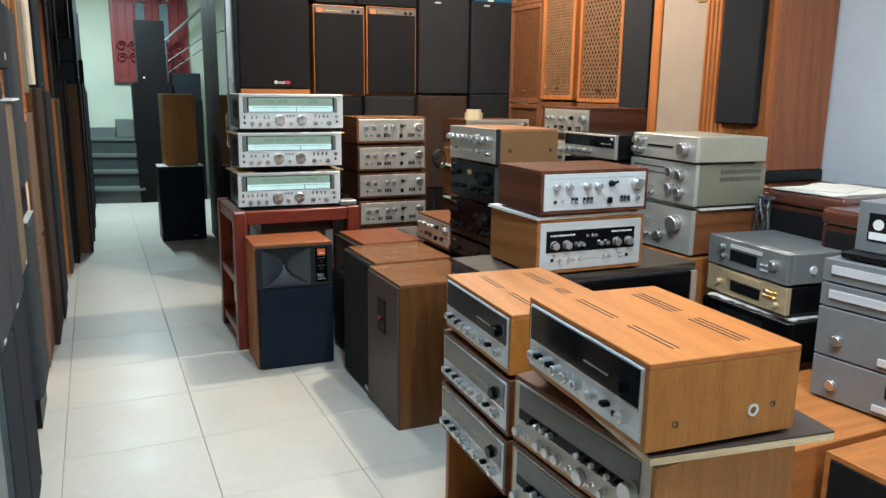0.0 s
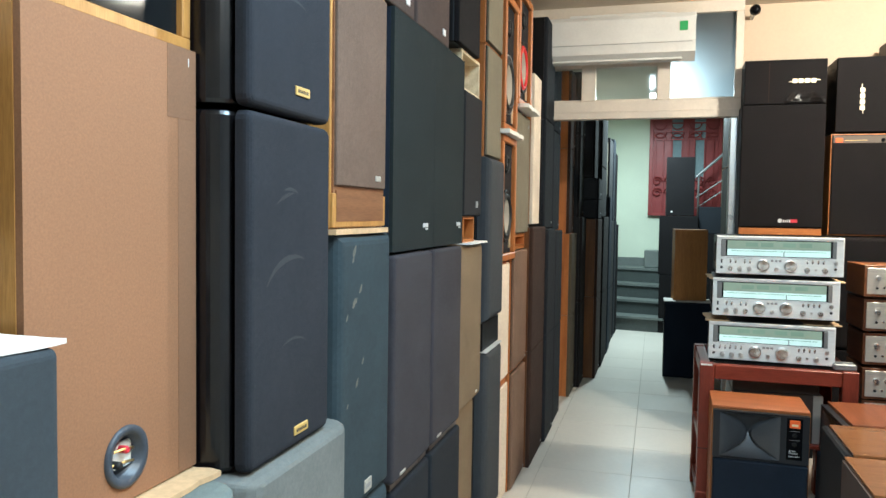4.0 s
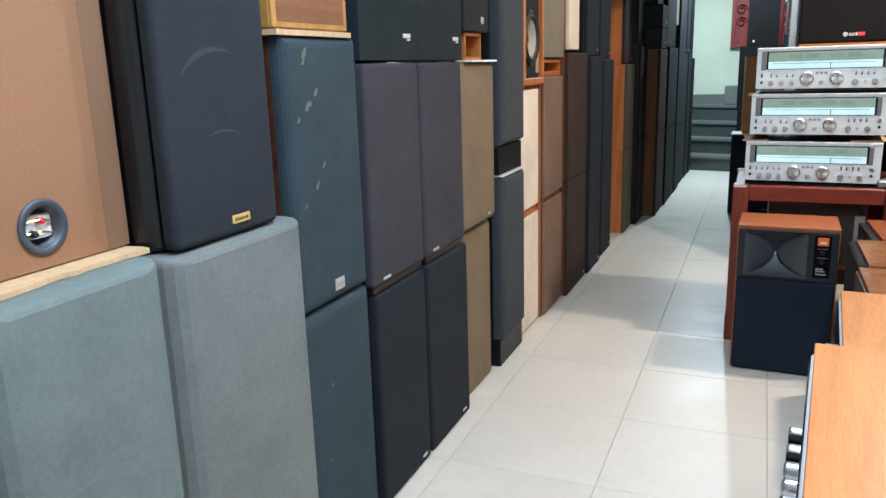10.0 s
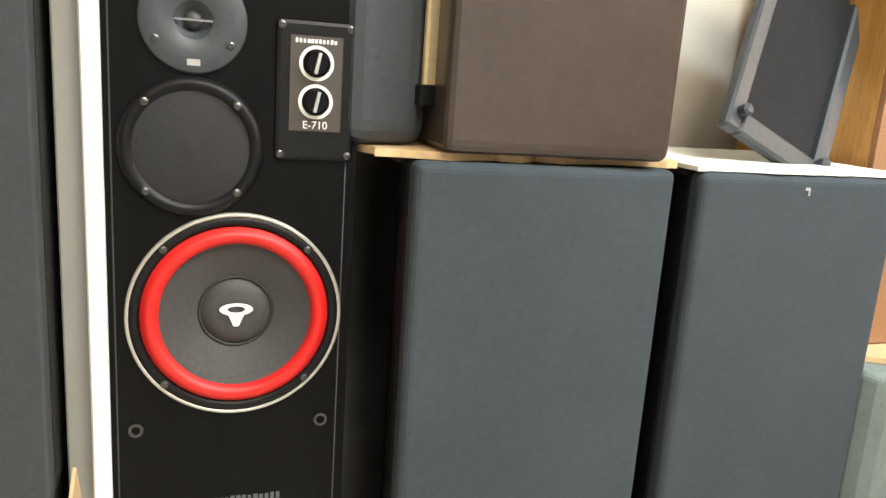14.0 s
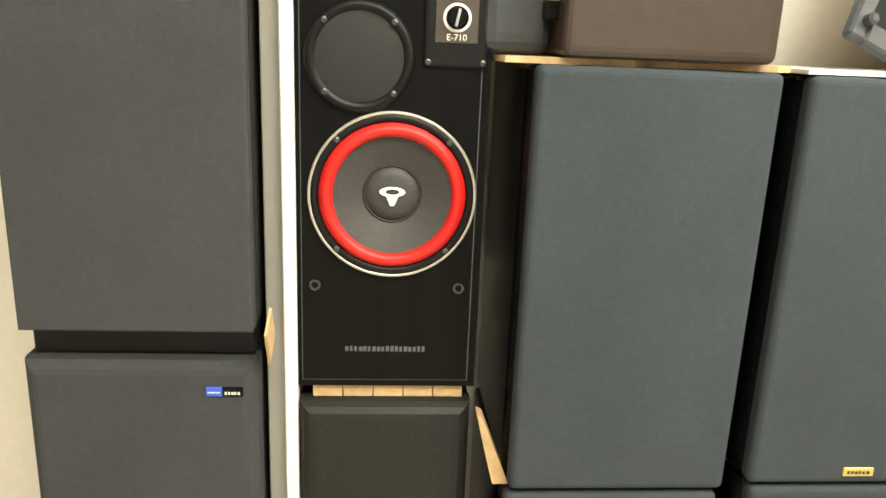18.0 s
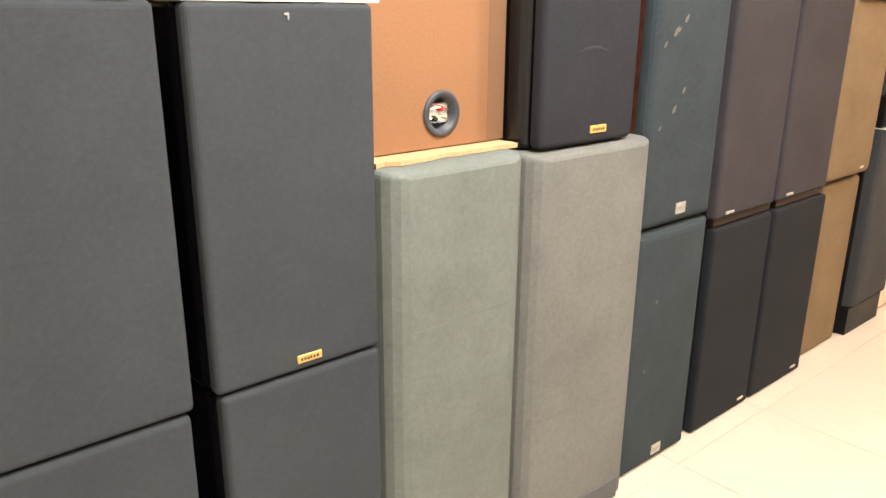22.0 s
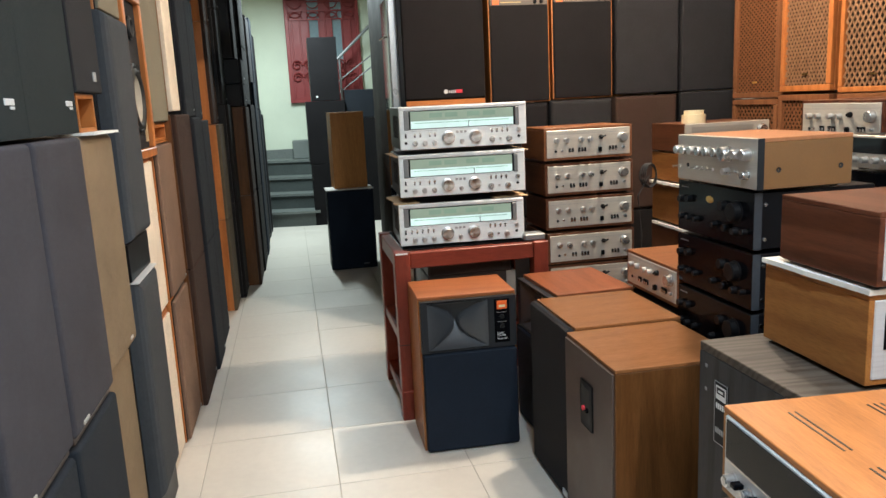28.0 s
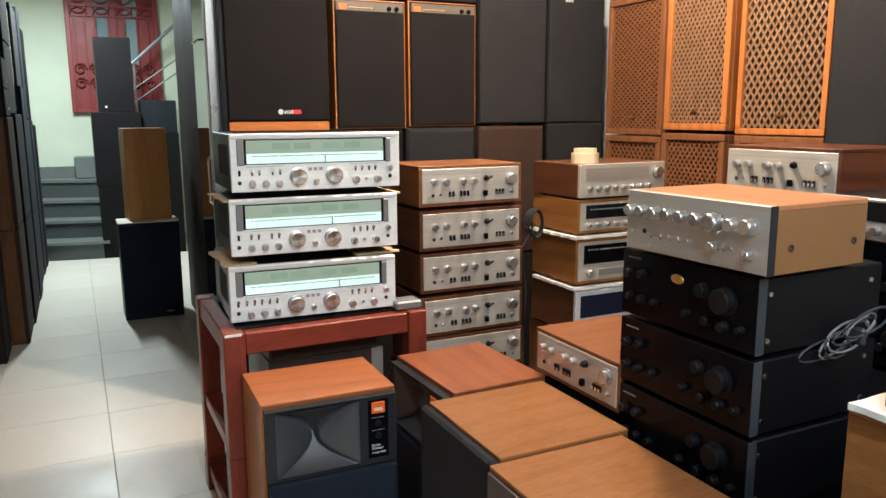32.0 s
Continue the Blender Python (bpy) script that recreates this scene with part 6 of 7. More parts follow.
# ---- receivers by the aisle, fronts to the west ----
def wood_receiver(m, w, h, d, label, case, dial, top=True, cap="knob_silver", body="teak_y"):
    slots = ()
    if top:
        slots = [(sx * w * 0.22 + dx - 0.072, sx * w * 0.22 + dx + 0.072, yy + k * 0.012, yy + k * 0.012 + 0.0032) for sx, dx in ((-1, 0.0), (1, 0.0)) for yy, n in ((d * 0.26, 2), (d * 0.70, 3)) for k in range(n)]
    t, fy = hifi("receiver", m, w, h, d, label, "receiver", case, "silver", 0.012, "wood-cased receivers", body, 0.003, slots)
    z0 = h * 0.46
    panel("dial_glass", t, -w / 2 + 0.02, w / 2 - 0.02, z0, h - 0.017, dial, fy, 0.002)
    bars("dial_lettering", w * 0.05, w * 0.25, h * 0.62, 0.004, 9, "grey_print", t, fy - 0.002, 5)
    control("K", t, w * 0.33, h * 0.60, fy - 0.002, r=0.016, ln=0.012, mt="black_gloss")
    for x in (-0.40, -0.28, -0.17, -0.08, 0.01, 0.14, 0.37):
        k = control("k", t, x * w, h * 0.27, fy, r=0.0115, ln=0.017, mt="knob_silver")
        part("knob_cap", lathe_new([(0.010, 0.0), (0.008, 0.002), (0, 0.0025)], 16), cap, k, at=(0, -0.017, 0))
    for x in (-0.34, -0.225, 0.25):
        control("b", t, x * w, h * 0.30, fy, w=0.016, h=0.010, ln=0.018, mt="black_gloss")
    control("j", t, 0.29 * w, h * 0.22, fy)
    panel("trim_line", t, -w / 2 + 0.016, w / 2 - 0.016, z0 - 0.004, z0 - 0.002, "chrome", fy, 0.001)
    return t


r1 = wood_receiver(pose(1.080, 1.742, 0.842, 0, 0, -94.4), 0.445, 0.161, 0.325, "orange wood-cased receiver with a black dial", "case_side", "dial_dark", body="teak_x")
for y, z in ((0.06, 0.045), (0.27, 0.055)):
    bm = lathe_new([(0.006, 0.0), (0.006, 0.0012), (0.003, 0.0), (0, -0.001)], 14)
    bm.transform(pose(0.2225, y, z, 0, 0, 90))
    part("side_screw", bm, "vinyl_brown", r1)
bm = lathe_new([(0.013, 0.0), (0.012, 0.003), (0.007, 0.003), (0.006, 0.0), (0, 0.0)], 20)
bm.transform(pose(0.2225, 0.225, 0.05, 0, 0, 90))
part("side_jack", bm, "chrome", r1)
ply = thing("plywood_board", pose(1.29, 1.73, 0.814, 0, 0, -8), "dark-topped plywood board between stacked receivers", "board")
part("plywood", B(-0.18, 0.21, -0.235, 0.26, 0, 0.014, 0.001), "ply_edge", ply)
part("top_veneer", B(-0.18, 0.21, -0.235, 0.26, 0.0145, 0.019, 0.0005), "vinyl_brown", ply)


def wide_receiver(m, label):
    w, h, d = 0.47, 0.158, 0.36
    t, fy = hifi("receiver", m, w, h, d, label, "receiver", "case_side", "silver_mid", 0.010, "wood-cased receivers", "walnut_y", 0.003)
    panel("dial_glass", t, -w / 2 + 0.03, w / 2 - 0.035, h * 0.56, h - 0.016, "grey_dial", fy, 0.002)
    panel("black_strip", t, -w / 2 + 0.03, w / 2 - 0.035, h * 0.40, h * 0.55, "black_gloss", fy, 0.002)
    control("K", t, w * 0.38, h * 0.47, fy, r=0.020, ln=0.02, mt="knob_silver")
    for k in range(4):
        control("k", t, -0.15 + 0.025 * k, h * 0.48, fy - 0.002, r=0.006, ln=0.014, mt="black_gloss" if k == 0 else "knob_silver")
    for k in range(6):
        control("b", t, 0.02 + 0.024 * k, h * 0.47, fy - 0.002, w=0.010, h=0.010, ln=0.012, mt="black_satin" if k % 2 else "silver")
    for x, r in ((-0.205, 0.013), (-0.12, 0.013), (-0.085, 0.013), (-0.05, 0.013), (0.03, 0.02), (0.10, 0.009), (0.15, 0.013), (0.205, 0.009)):
        control("k", t, x, h * 0.2, fy, r=r * 0.85, ln=0.014)
    for x in (-0.165, -0.005, 0.07):
        control("l", t, x, h * 0.22, fy, ln=0.014)
    return t


wide_receiver(pose(1.098, 1.77, 0.652, 0, 0, -88), "walnut receiver with a grey dial under plywood")
wide_receiver(pose(1.100, 1.775, 0.486, 0, 0, -88), "walnut receiver low in a stack by the aisle")
st = thing("loudspeaker", pose(1.115, 1.78, 0.0, 0, 0, -88), "wooden loudspeaker carrying a stack of receivers", "loudspeaker")
part("cabinet", B(-0.24, 0.24, 0.012, 0.38, 0, 0.475, 0.003), "teak_z", st)
part("grille", B(-0.225, 0.225, 0.0, 0.0115, 0.015, 0.46, 0.003), "black_cloth", st)
for k, (z, rz, lid, dial, lab) in enumerate(((0.744, -94, "teak_x", "dial_dark", "orange wood-cased receiver stacked on two others"), (0.578, -93, "walnut_y", "grey_dial", "brown wood-cased receiver in a stack of three"), (0.414, -93, "walnut_y", "grey_dial", "brown wood-cased receiver low in a stack"))):
    wood_receiver(pose(1.170 - 0.004 * k, 2.365, z + 0.002, 0, 0, rz), 0.45, 0.158 if k == 0 else 0.152, 0.32, lab, "walnut_y" if k else "case_side", dial, k == 0, body=lid)
st = thing("wooden_crate", pose(1.20, 2.40, 0.0, 0, 0, -90), "pale wooden crate carrying three receivers", "crate")
part("side_board", B(-0.21, -0.19, 0.0, 0.3, 0, 0.402, 0.002), "teak_z", st)
part("side_board", B(0.19, 0.21, 0.0, 0.3, 0, 0.402, 0.002), "teak_z", st)
part("shelf", B(-0.1895, 0.1895, 0.01, 0.3, 0.385, 0.402), "teak_x", st)
part("back_board", B(-0.1895, 0.1895, 0.28, 0.3, 0, 0.3845), "teak_x", st)
bx = thing("amplifier", pose(1.21, 2.40, 0.0, 0, 0, -90), "black amplifier on the floor inside a crate", "amplifier")
part("cabinet", B(-0.17, 0.17, 0.012, 0.26, 0, 0.14, 0.003), "black_metal", bx)
part("faceplate", B(-0.17, 0.17, 0, 0.0115, 0, 0.14, 0.002), "black_gloss", bx)

# ---- stack of three black amplifiers with a silver one on top ----
for k, z in enumerate((0.958, 0.772, 0.586)):
    t, fy = hifi("amplifier", pose(1.822, 3.69, z, 0, 0, -90), 0.445, 0.172, 0.40, "glossy black amplifier with black knobs in a stack", "amplifier", "black_metal", "black_gloss", 0.0, "black amplifiers", "", 0.006)
    control("K", t, 0.135, 0.105, fy, r=0.030, ln=0.026, mt="black_satin")
    for x, zz, r in ((-0.19, 0.11, 0.012), (-0.14, 0.115, 0.012), (-0.185, 0.05, 0.010), (-0.14, 0.05, 0.010), (-0.09, 0.052, 0.009), (0.065, 0.115, 0.016), (0.02, 0.05, 0.010), (0.085, 0.048, 0.012), (0.135, 0.045, 0.012), (0.185, 0.05, 0.009)):
        control("k", t, x, zz, fy, r=r, ln=0.018, mt="black_satin")
    if k == 0:
        bm = lathe_new([(0.022, 0.0), (0.020, 0.002), (0, 0.003)], 28)
        o = part("badge", bm, "gold", t, at=(-0.02, fy, 0.125))
        o.scale = (1.0, 1.0, 0.55)
    part("face_edge", B(0.2228, 0.2242, -0.006, 0.02, 0, 0.172, 0.0005), "slate_plastic", t)
    bars("lettering", -0.2, -0.15, 0.152, 0.004, 6, "grey_print", t, fy, k + 2)
    for y in (0.03, 0.36):
        for zz in (0.03, 0.135):
            bm = lathe_new([(0.007, 0.0), (0.006, 0.003), (0, 0.003)], 12)
            bm.transform(pose(0.2225, y, zz, 0, 0, 90))
            part("side_bolt", bm, "chrome", t)
t, fy = hifi("amplifier", pose(1.806, 3.655, 1.141, 0, 0, -88), 0.43, 0.148, 0.31, "silver-fronted amplifier in a tan case with levers", "amplifier", "tan_metal", "silver_mid", 0.0, "", "teak_lid", 0.010)
part("face_edge", B(0.2152, 0.2165, -0.01, 0.012, 0, 0.148), "dark_grey_plastic", t)
control("K", t, 0.075, 0.098, fy, r=0.022, ln=0.03)
for x, r in ((-0.19, 0.014), (-0.15, 0.014), (-0.108, 0.014), (-0.064, 0.015), (-0.02, 0.014), (0.026, 0.015), (0.125, 0.014), (0.17, 0.017)):
    control("k", t, x, 0.100, fy, r=r, ln=0.026)
for x, zz, r in ((0.075, 0.045, 0.011), (0.17, 0.04, 0.012)):
    control("k", t, x, zz, fy, r=r, ln=0.022)
for x in (-0.195, -0.095, -0.065, -0.035, -0.005, 0.11, 0.125):
    control("l", t, x, 0.045, fy, ln=0.03)
control("j", t, -0.15, 0.05, fy)
for y in (0.06, 0.27):
    bm = lathe_new([(0.008, 0.0), (0.008, 0.0015), (0.004, 0.0), (0, -0.001)], 14)
    bm.transform(pose(0.2155, y, 0.055, 0, 0, 90))
    part("side_screw", bm, "rubber", t)
stand = thing("loudspeaker", pose(1.84, 3.69, 0, 0, 0, -90), "black loudspeaker under a stack of amplifiers", "loudspeaker")
part("cabinet", B(-0.21, 0.21, 0.02, 0.38, 0, 0.576, 0.003), "black_ash", stand)
part("grille", B(-0.2, 0.2, 0, 0.0195, 0.01, 0.565, 0.004), "black_cloth", stand)
cb = thing("power_cable", pose(2.06, 3.466, 0.965), "coiled grey power cable hanging on black amplifiers", "cable")
rnd = random.Random(8)
for k in range(7):
    ph, ry, rz = rnd.uniform(0, 6), rnd.uniform(0.03, 0.05), rnd.uniform(0.02, 0.045)
    pts = [(-0.02 + 0.012 * k + ry * 1.7 * math.cos(a * 0.42 + ph), -0.004 - 0.008 * k + 0.006 * math.sin(a * 0.3 + k), -0.02 + 0.011 * k + rz * math.sin(a * 0.42 + ph) + 0.012 * math.cos(a * 0.42 + ph)) for a in range(16)]
    part("cable_loop", T(pts, 0.003, 6), "grey_metal" if k % 2 else "slate_plastic", cb)
part("cable_tie", B(0.04, 0.056, -0.05, 0.0, -0.012, 0.03, 0.006), "slate_plastic", cb)

# single wooden amplifier between the stacks
lux(pose(1.815, 4.115, 0.665, 0, 0, -90), 0.42, 0.142, 0.34, "teak amplifier with a champagne front, low", "dark_teak", "dark_teak")
st = thing("loudspeaker", pose(1.83, 4.115, 0, 0, 0, -90), "dark loudspeaker under a single amplifier", "loudspeaker")
part("cabinet", B(-0.2, 0.2, 0.02, 0.36, 0, 0.655, 0.003), "walnut_z", st)
part("grille", B(-0.19, 0.19, 0, 0.0195, 0.01, 0.645, 0.004), "black_cloth", st)

# ---- five champagne amplifiers ----
for k, z in enumerate((0.478, 0.638, 0.807, 0.972, 1.139)):
    lux(pose(1.892 - 0.003 * k, 4.89, z, 0, 0, (-1, 0.5, -0.5, 0.8, 1.5)[k]), 0.446, 0.152, 0.32, "champagne-fronted amplifier in a walnut case", "walnut_y" if k < 4 else "dark_teak", "walnut_y" if k < 4 else "dark_teak", group="champagne amplifiers")
st = thing("loudspeaker", pose(1.89, 4.90, 0), "walnut loudspeaker under five champagne amplifiers", "loudspeaker")
part("cabinet", B(-0.215, 0.215, 0.02, 0.34, 0, 0.468, 0.003), "walnut_z", st)
part("grille", B(-0.205, 0.205, 0, 0.0195, 0.01, 0.458, 0.004), "dark_brown_cloth", st)

# ---- mixed stack with a roll of tape on top ----
x = 2.61
t, fy = hifi("receiver", pose(x, 4.90, 1.135, 0, 0, 2), 0.46, 0.138, 0.33, "silver receiver in a walnut case", "receiver", "walnut_y", "silver_warm", 0.0, "", "walnut_y", 0.006)
panel("dial_glass", t, -0.2, 0.14, 0.075, 0.122, "silver_mid", fy, 0.002)
control("K", t, 0.185, 0.095, fy, r=0.024, ln=0.022)
for k in range(8):
    control("k", t, -0.18 + 0.045 * k, 0.038, fy, r=0.010, ln=0.018)
t, fy = hifi("receiver", pose(x, 4.90, 0.985, 0, 0, 1), 0.46, 0.14, 0.33, "oak-cased receiver with a black dial", "receiver", "oak_y", "silver_warm", 0.012, "", "oak_y", 0.004)
panel("dial_glass", t, -0.19, 0.10, 0.062, 0.118, "dial_dark", fy, 0.002)
bars("dial_printing", -0.17, 0.08, 0.10, 0.006, 20, "grey_print", t, fy - 0.002, 2)
for k in range(7):
    control("k", t, -0.18 + 0.05 * k, 0.034, fy, r=0.009, ln=0.018)
control("K", t, 0.15, 0.085, fy, r=0.018, ln=0.02)
sheet("foam_sheet", pose(x, 5.05, 0.963), -0.25, 0.24, -0.165, 0.18, 0.012, "paper", "white foam sheet between two stacked receivers", "sheet", 0.008, 55)
t, fy = hifi("amplifier", pose(x, 4.90, 0.768, 0, 0, -1), 0.46, 0.19, 0.34, "oak-cased amplifier with a black panel", "amplifier", "oak_y", "silver_warm", 0.012, "", "oak_y", 0.004)
panel("control_panel", t, -0.19, 0.19, 0.085, 0.165, "black_gloss", fy, 0.002)
bars("lettering", -0.17, 0.10, 0.145, 0.007, 18, "grey_print", t, fy - 0.002, 3)
control("K", t, -0.16, 0.045, fy, r=0.016, ln=0.02)
panel("switch_bar", t, -0.11, 0.17, 0.032, 0.058, "grey_metal", fy, 0.004)
sheet("foam_sheet", pose(x, 5.05, 0.744), -0.24, 0.24, -0.16, 0.17, 0.012, "paper", "white foam sheet on a brown receiver", "sheet", 0.006, 56)
t, fy = hifi("receiver", pose(x, 4.90, 0.552, 0, 0, 0), 0.46, 0.186, 0.34, "walnut receiver with a blue-black dial", "receiver", "walnut_y", "silver", 0.0, "", "walnut_y", 0.006)
panel("dial_glass", t, -0.205, 0.205, 0.07, 0.165, "blue_dial", fy, 0.002)
for k in range(7):
    control("k", t, -0.18 + 0.055 * k, 0.034, fy, r=0.011, ln=0.018)
st = thing("loudspeaker", pose(x, 4.91, 0), "walnut loudspeaker under a mixed stack", "loudspeaker")
part("cabinet", B(-0.22, 0.22, 0.02, 0.36, 0, 0.542, 0.003), "walnut_z", st)
part("grille", B(-0.21, 0.21, 0, 0.0195, 0.01, 0.53, 0.004), "dark_brown_cloth", st)
for k, (r, z0, z1) in enumerate(((0.058, 0.0, 0.042), (0.048, 0.0425, 0.062))):
    tr = thing("tape_roll", pose(2.475, 4.985, 1.273 + z0), "cream roll of adhesive tape on a receiver", "tape roll", "tape rolls")
    bm = lathe_new([(r * 0.6, 0), (r * 0.6, z1 - z0), (r, z1 - z0), (r, 0), (r * 0.6, 0)], 32)
    bm.transform(pose(0, 0, 0, -90))
    part("tape", bm, "cream_plastic", tr, smooth=False)

# bundle of cables hanging beside the mixed stack
cb = thing("power_cable", pose(2.27, 5.05, 1.02), "dark cable bundle hanging beside stacked amplifiers", "cable")
for k in range(4):
    pts = [(0.05 * math.cos(a * 0.5 + k) * (0.6 + 0.1 * k), -0.02 + 0.012 * k, 0.06 * math.sin(a * 0.5 + k)) for a in range(14)]
    part("cable_loop", T(pts, 0.004, 6), "rubber", cb)
part("cable_drop", T([(0.0, 0, 0.0), (-0.06, 0.0, -0.1), (-0.04, 0, -0.3), (-0.05, 0, -0.6), (-0.05, 0, -1.018)], 0.004, 6), "rubber", cb)

# ---- black receiver and champagne amplifier in front of the lattice cabinets ----
t, fy = hifi("receiver", pose(2.369, 3.558, 1.152, 0, 0, -89), 0.40, 0.108, 0.32, "black receiver with a silver lower panel", "receiver", "black_metal", "silver_mid", 0.0, "", "", 0.006)
panel("dial_glass", t, -0.19, 0.19, 0.050, 0.1, "dial_dark", fy, 0.002)
control("K", t, 0.055, 0.074, fy - 0.002, r=0.013, ln=0.016, mt="black_gloss")
for k in range(5):
    control("k", t, -0.165 + 0.046 * k, 0.028, fy, r=0.011, ln=0.02)
for k in range(4):
    panel("lit_mark", t, 0.10 + 0.02 * k, 0.112 + 0.02 * k, 0.066, 0.069, "white_print", fy - 0.002, 0.0006)
panel("sticker", t, 0.165, 0.183, 0.086, 0.096, "white_print", fy - 0.002, 0.0006)
for k, z in enumerate((0.99, 0.83)):
    t, fy = hifi("amplifier", pose(2.375, 3.565, z, 0, 0, -90), 0.40, 0.15, 0.35, "black amplifier with silver trim under a receiver", "amplifier", "black_metal", "black_gloss", 0.0, "", "", 0.006)
    control("K", t, 0.05, 0.08, fy, r=0.024, ln=0.024, mt="black_satin")
    for j in range(6):
        control("k", t, -0.18 + 0.05 * j, 0.05, fy, r=0.012, ln=0.018, mt="black_satin")
st = thing("loudspeaker", pose(2.38, 3.565, 0, 0, 0, -90), "black loudspeaker under black hi-fi units", "loudspeaker")
part("cabinet", B(-0.2, 0.2, 0.02, 0.36, 0, 0.82, 0.003), "black_ash", st)
part("grille", B(-0.19, 0.19, 0, 0.0195, 0.01, 0.81, 0.004), "black_cloth", st)
lux(pose(2.585, 4.09, 1.215, 0, 0, -90), 0.45, 0.155, 0.36, "champagne amplifier in a dark rosewood case", "rosewood_y", "rosewood_y")
st = thing("loudspeaker", pose(2.60, 4.09, 0, 0, 0, -90), "walnut loudspeaker under a champagne amplifier", "loudspeaker")
part("cabinet", B(-0.23, 0.23, 0.02, 0.38, 0, 0.62, 0.003), "walnut_z", st)
part("grille", B(-0.22, 0.22, 0, 0.0195, 0.01, 0.61, 0.004), "dark_brown_cloth", st)
lux(pose(2.585, 4.09, 1.05, 0, 0, -90), 0.45, 0.15, 0.36, "champagne amplifier under another amplifier", "walnut_y", "walnut_y")
t = thing("amplifier", pose(2.585, 4.09, 0.625, 0, 0, -90), "tall silver power amplifier in a stack", "amplifier")
part("cabinet", B(-0.22, 0.22, 0.012, 0.36, 0, 0.415, 0.003), "putty", t)
part("faceplate", B(-0.22, 0.22, 0, 0.0115, 0, 0.415, 0.002), "silver_warm", t)

# ---- putty-coloured stack ----
t, fy = hifi("amplifier", pose(2.437, 3.115, 1.178, 0, 0, -95), 0.44, 0.1, 0.34, "putty-coloured slim tuner with silver knobs", "amplifier", "putty", "silver_warm", 0.0, "putty hi-fi units", "", 0.008)
for x, zz in ((-0.19, 0.07), (-0.15, 0.07), (-0.19, 0.03), (-0.15, 0.03)):
    control("k", t, x, zz, fy, r=0.014, ln=0.024)
panel("dial_slot", t, -0.11, 0.07, 0.048, 0.056, "dial_dark", fy, 0.002)
control("K", t, 0.15, 0.05, fy, r=0.026, ln=0.03)
# case colour is putty darkened for the shade under the tuner
t, fy = hifi("amplifier", pose(2.444, 3.125, 0.999, 0, 0, -92), 0.43, 0.170, 0.36, "putty amplifier with side vents, shade in its case colour", "amplifier", "putty_shaded", "silver_warm", 0.0, "putty hi-fi units", "", 0.008)
for x, zz in ((0.07, 0.13), (0.13, 0.12), (0.07, 0.06), (0.13, 0.05)):
    control("K", t, x, zz, fy, r=0.020, ln=0.026)
for k in range(5):
    control("l", t, -0.19 + 0.035 * k, 0.06, fy, ln=0.03)
    control("k", t, -0.19 + 0.035 * k, 0.03, fy, r=0.008, ln=0.016)
for zz in (0.115, 0.14):
    panel("dial_slot", t, -0.19, 0.02, zz, zz + 0.005, "rubber", fy, 0.001)
for k in range(24):
    for zz in (0.098, 0.128):
        part("vent_slot", B(0.2145, 0.2156, 0.12 + k * 0.009, 0.1235 + k * 0.009, zz, zz + 0.018), "dark_grey_plastic", t)
sheet("foam_sheet", pose(2.64, 3.125, 0.981), -0.17, 0.2, -0.215, 0.215, 0.009, "paper", "white foam sheet between stacked amplifiers", "sheet", 0.006, 61)
t, fy = hifi("amplifier", pose(2.45, 3.14, 0.794, 0, 0, -90), 0.43, 0.185, 0.38, "silver-faced amplifier in a dark teak case", "amplifier", "dark_teak", "silver_warm", 0.0, "", "dark_teak", 0.010)
control("K", t, 0.12, 0.12, fy, r=0.034, ln=0.032)
control("k", t, 0.03, 0.06, fy, r=0.018, ln=0.024)
for k in range(7):
    control("l", t, -0.18 + 0.022 * k, 0.115, fy, ln=0.026)
    control("k", t, -0.18 + 0.03 * k, 0.05, fy, r=0.008, ln=0.016)
st = thing("loudspeaker", pose(2.42, 3.13, 0, 0, 0, -90), "teak loudspeaker with a black front under amplifiers", "loudspeaker")
part("cabinet", B(-0.23, 0.23, 0.012, 0.42, 0, 0.784, 0.003), "teak_y", st)
part("grille", B(-0.215, 0.215, 0, 0.0115, 0.015, 0.769, 0.003), "black_cloth", st)
cb = thing("power_cable", pose(2.80, 2.87, 1.0), "blue-grey cable bundle hanging behind amplifiers", "cable")
rnd = random.Random(31)
for k in range(12):
    spread, lean, drop = rnd.uniform(-0.035, 0.035), rnd.uniform(-0.02, 0.02), rnd.uniform(0.16, 0.24)
    pts = [(-0.03 + 0.012 * math.sin(a * 0.9 + k) + lean * a / 9, -0.016 + spread * (1 - 0.07 * a) + 0.010 * math.sin(a * 0.7 + k * 2), 0.07 * math.sin(a * 0.35) + 0.03 - drop * a / 9) for a in range(10)]
    part("cable_strand", T(pts, 0.0042, 6), "slate_plastic" if k % 3 else "grey_metal", cb)
part("cable_drop", T([(-0.03, -0.02, -0.1), (-0.02, -0.02, -0.6), (-0.02, -0.02, -0.998)], 0.005, 6), "slate_plastic", cb)

# ---- disc player and tape deck ----
t, fy = hifi("cd_player", pose(2.455, 2.63, 0.789, 0, 0, -96), 0.43, 0.112, 0.30, "grey metal disc player with a dark display", "disc player", "grey_metal", "grey_metal", 0.0, "", "", 0.012)
panel("display", t, -0.085, 0.06, 0.03, 0.072, "dial_dark", fy, 0.002)
panel("disc_tray", t, -0.085, 0.085, 0.08, 0.094, "silver", fy, 0.003)
control("k", t, -0.13, 0.075, fy, r=0.012, ln=0.018)
control("k", t, -0.12, 0.04, fy, r=0.009, ln=0.014)
control("K", t, 0.15, 0.06, fy, r=0.018, ln=0.02)
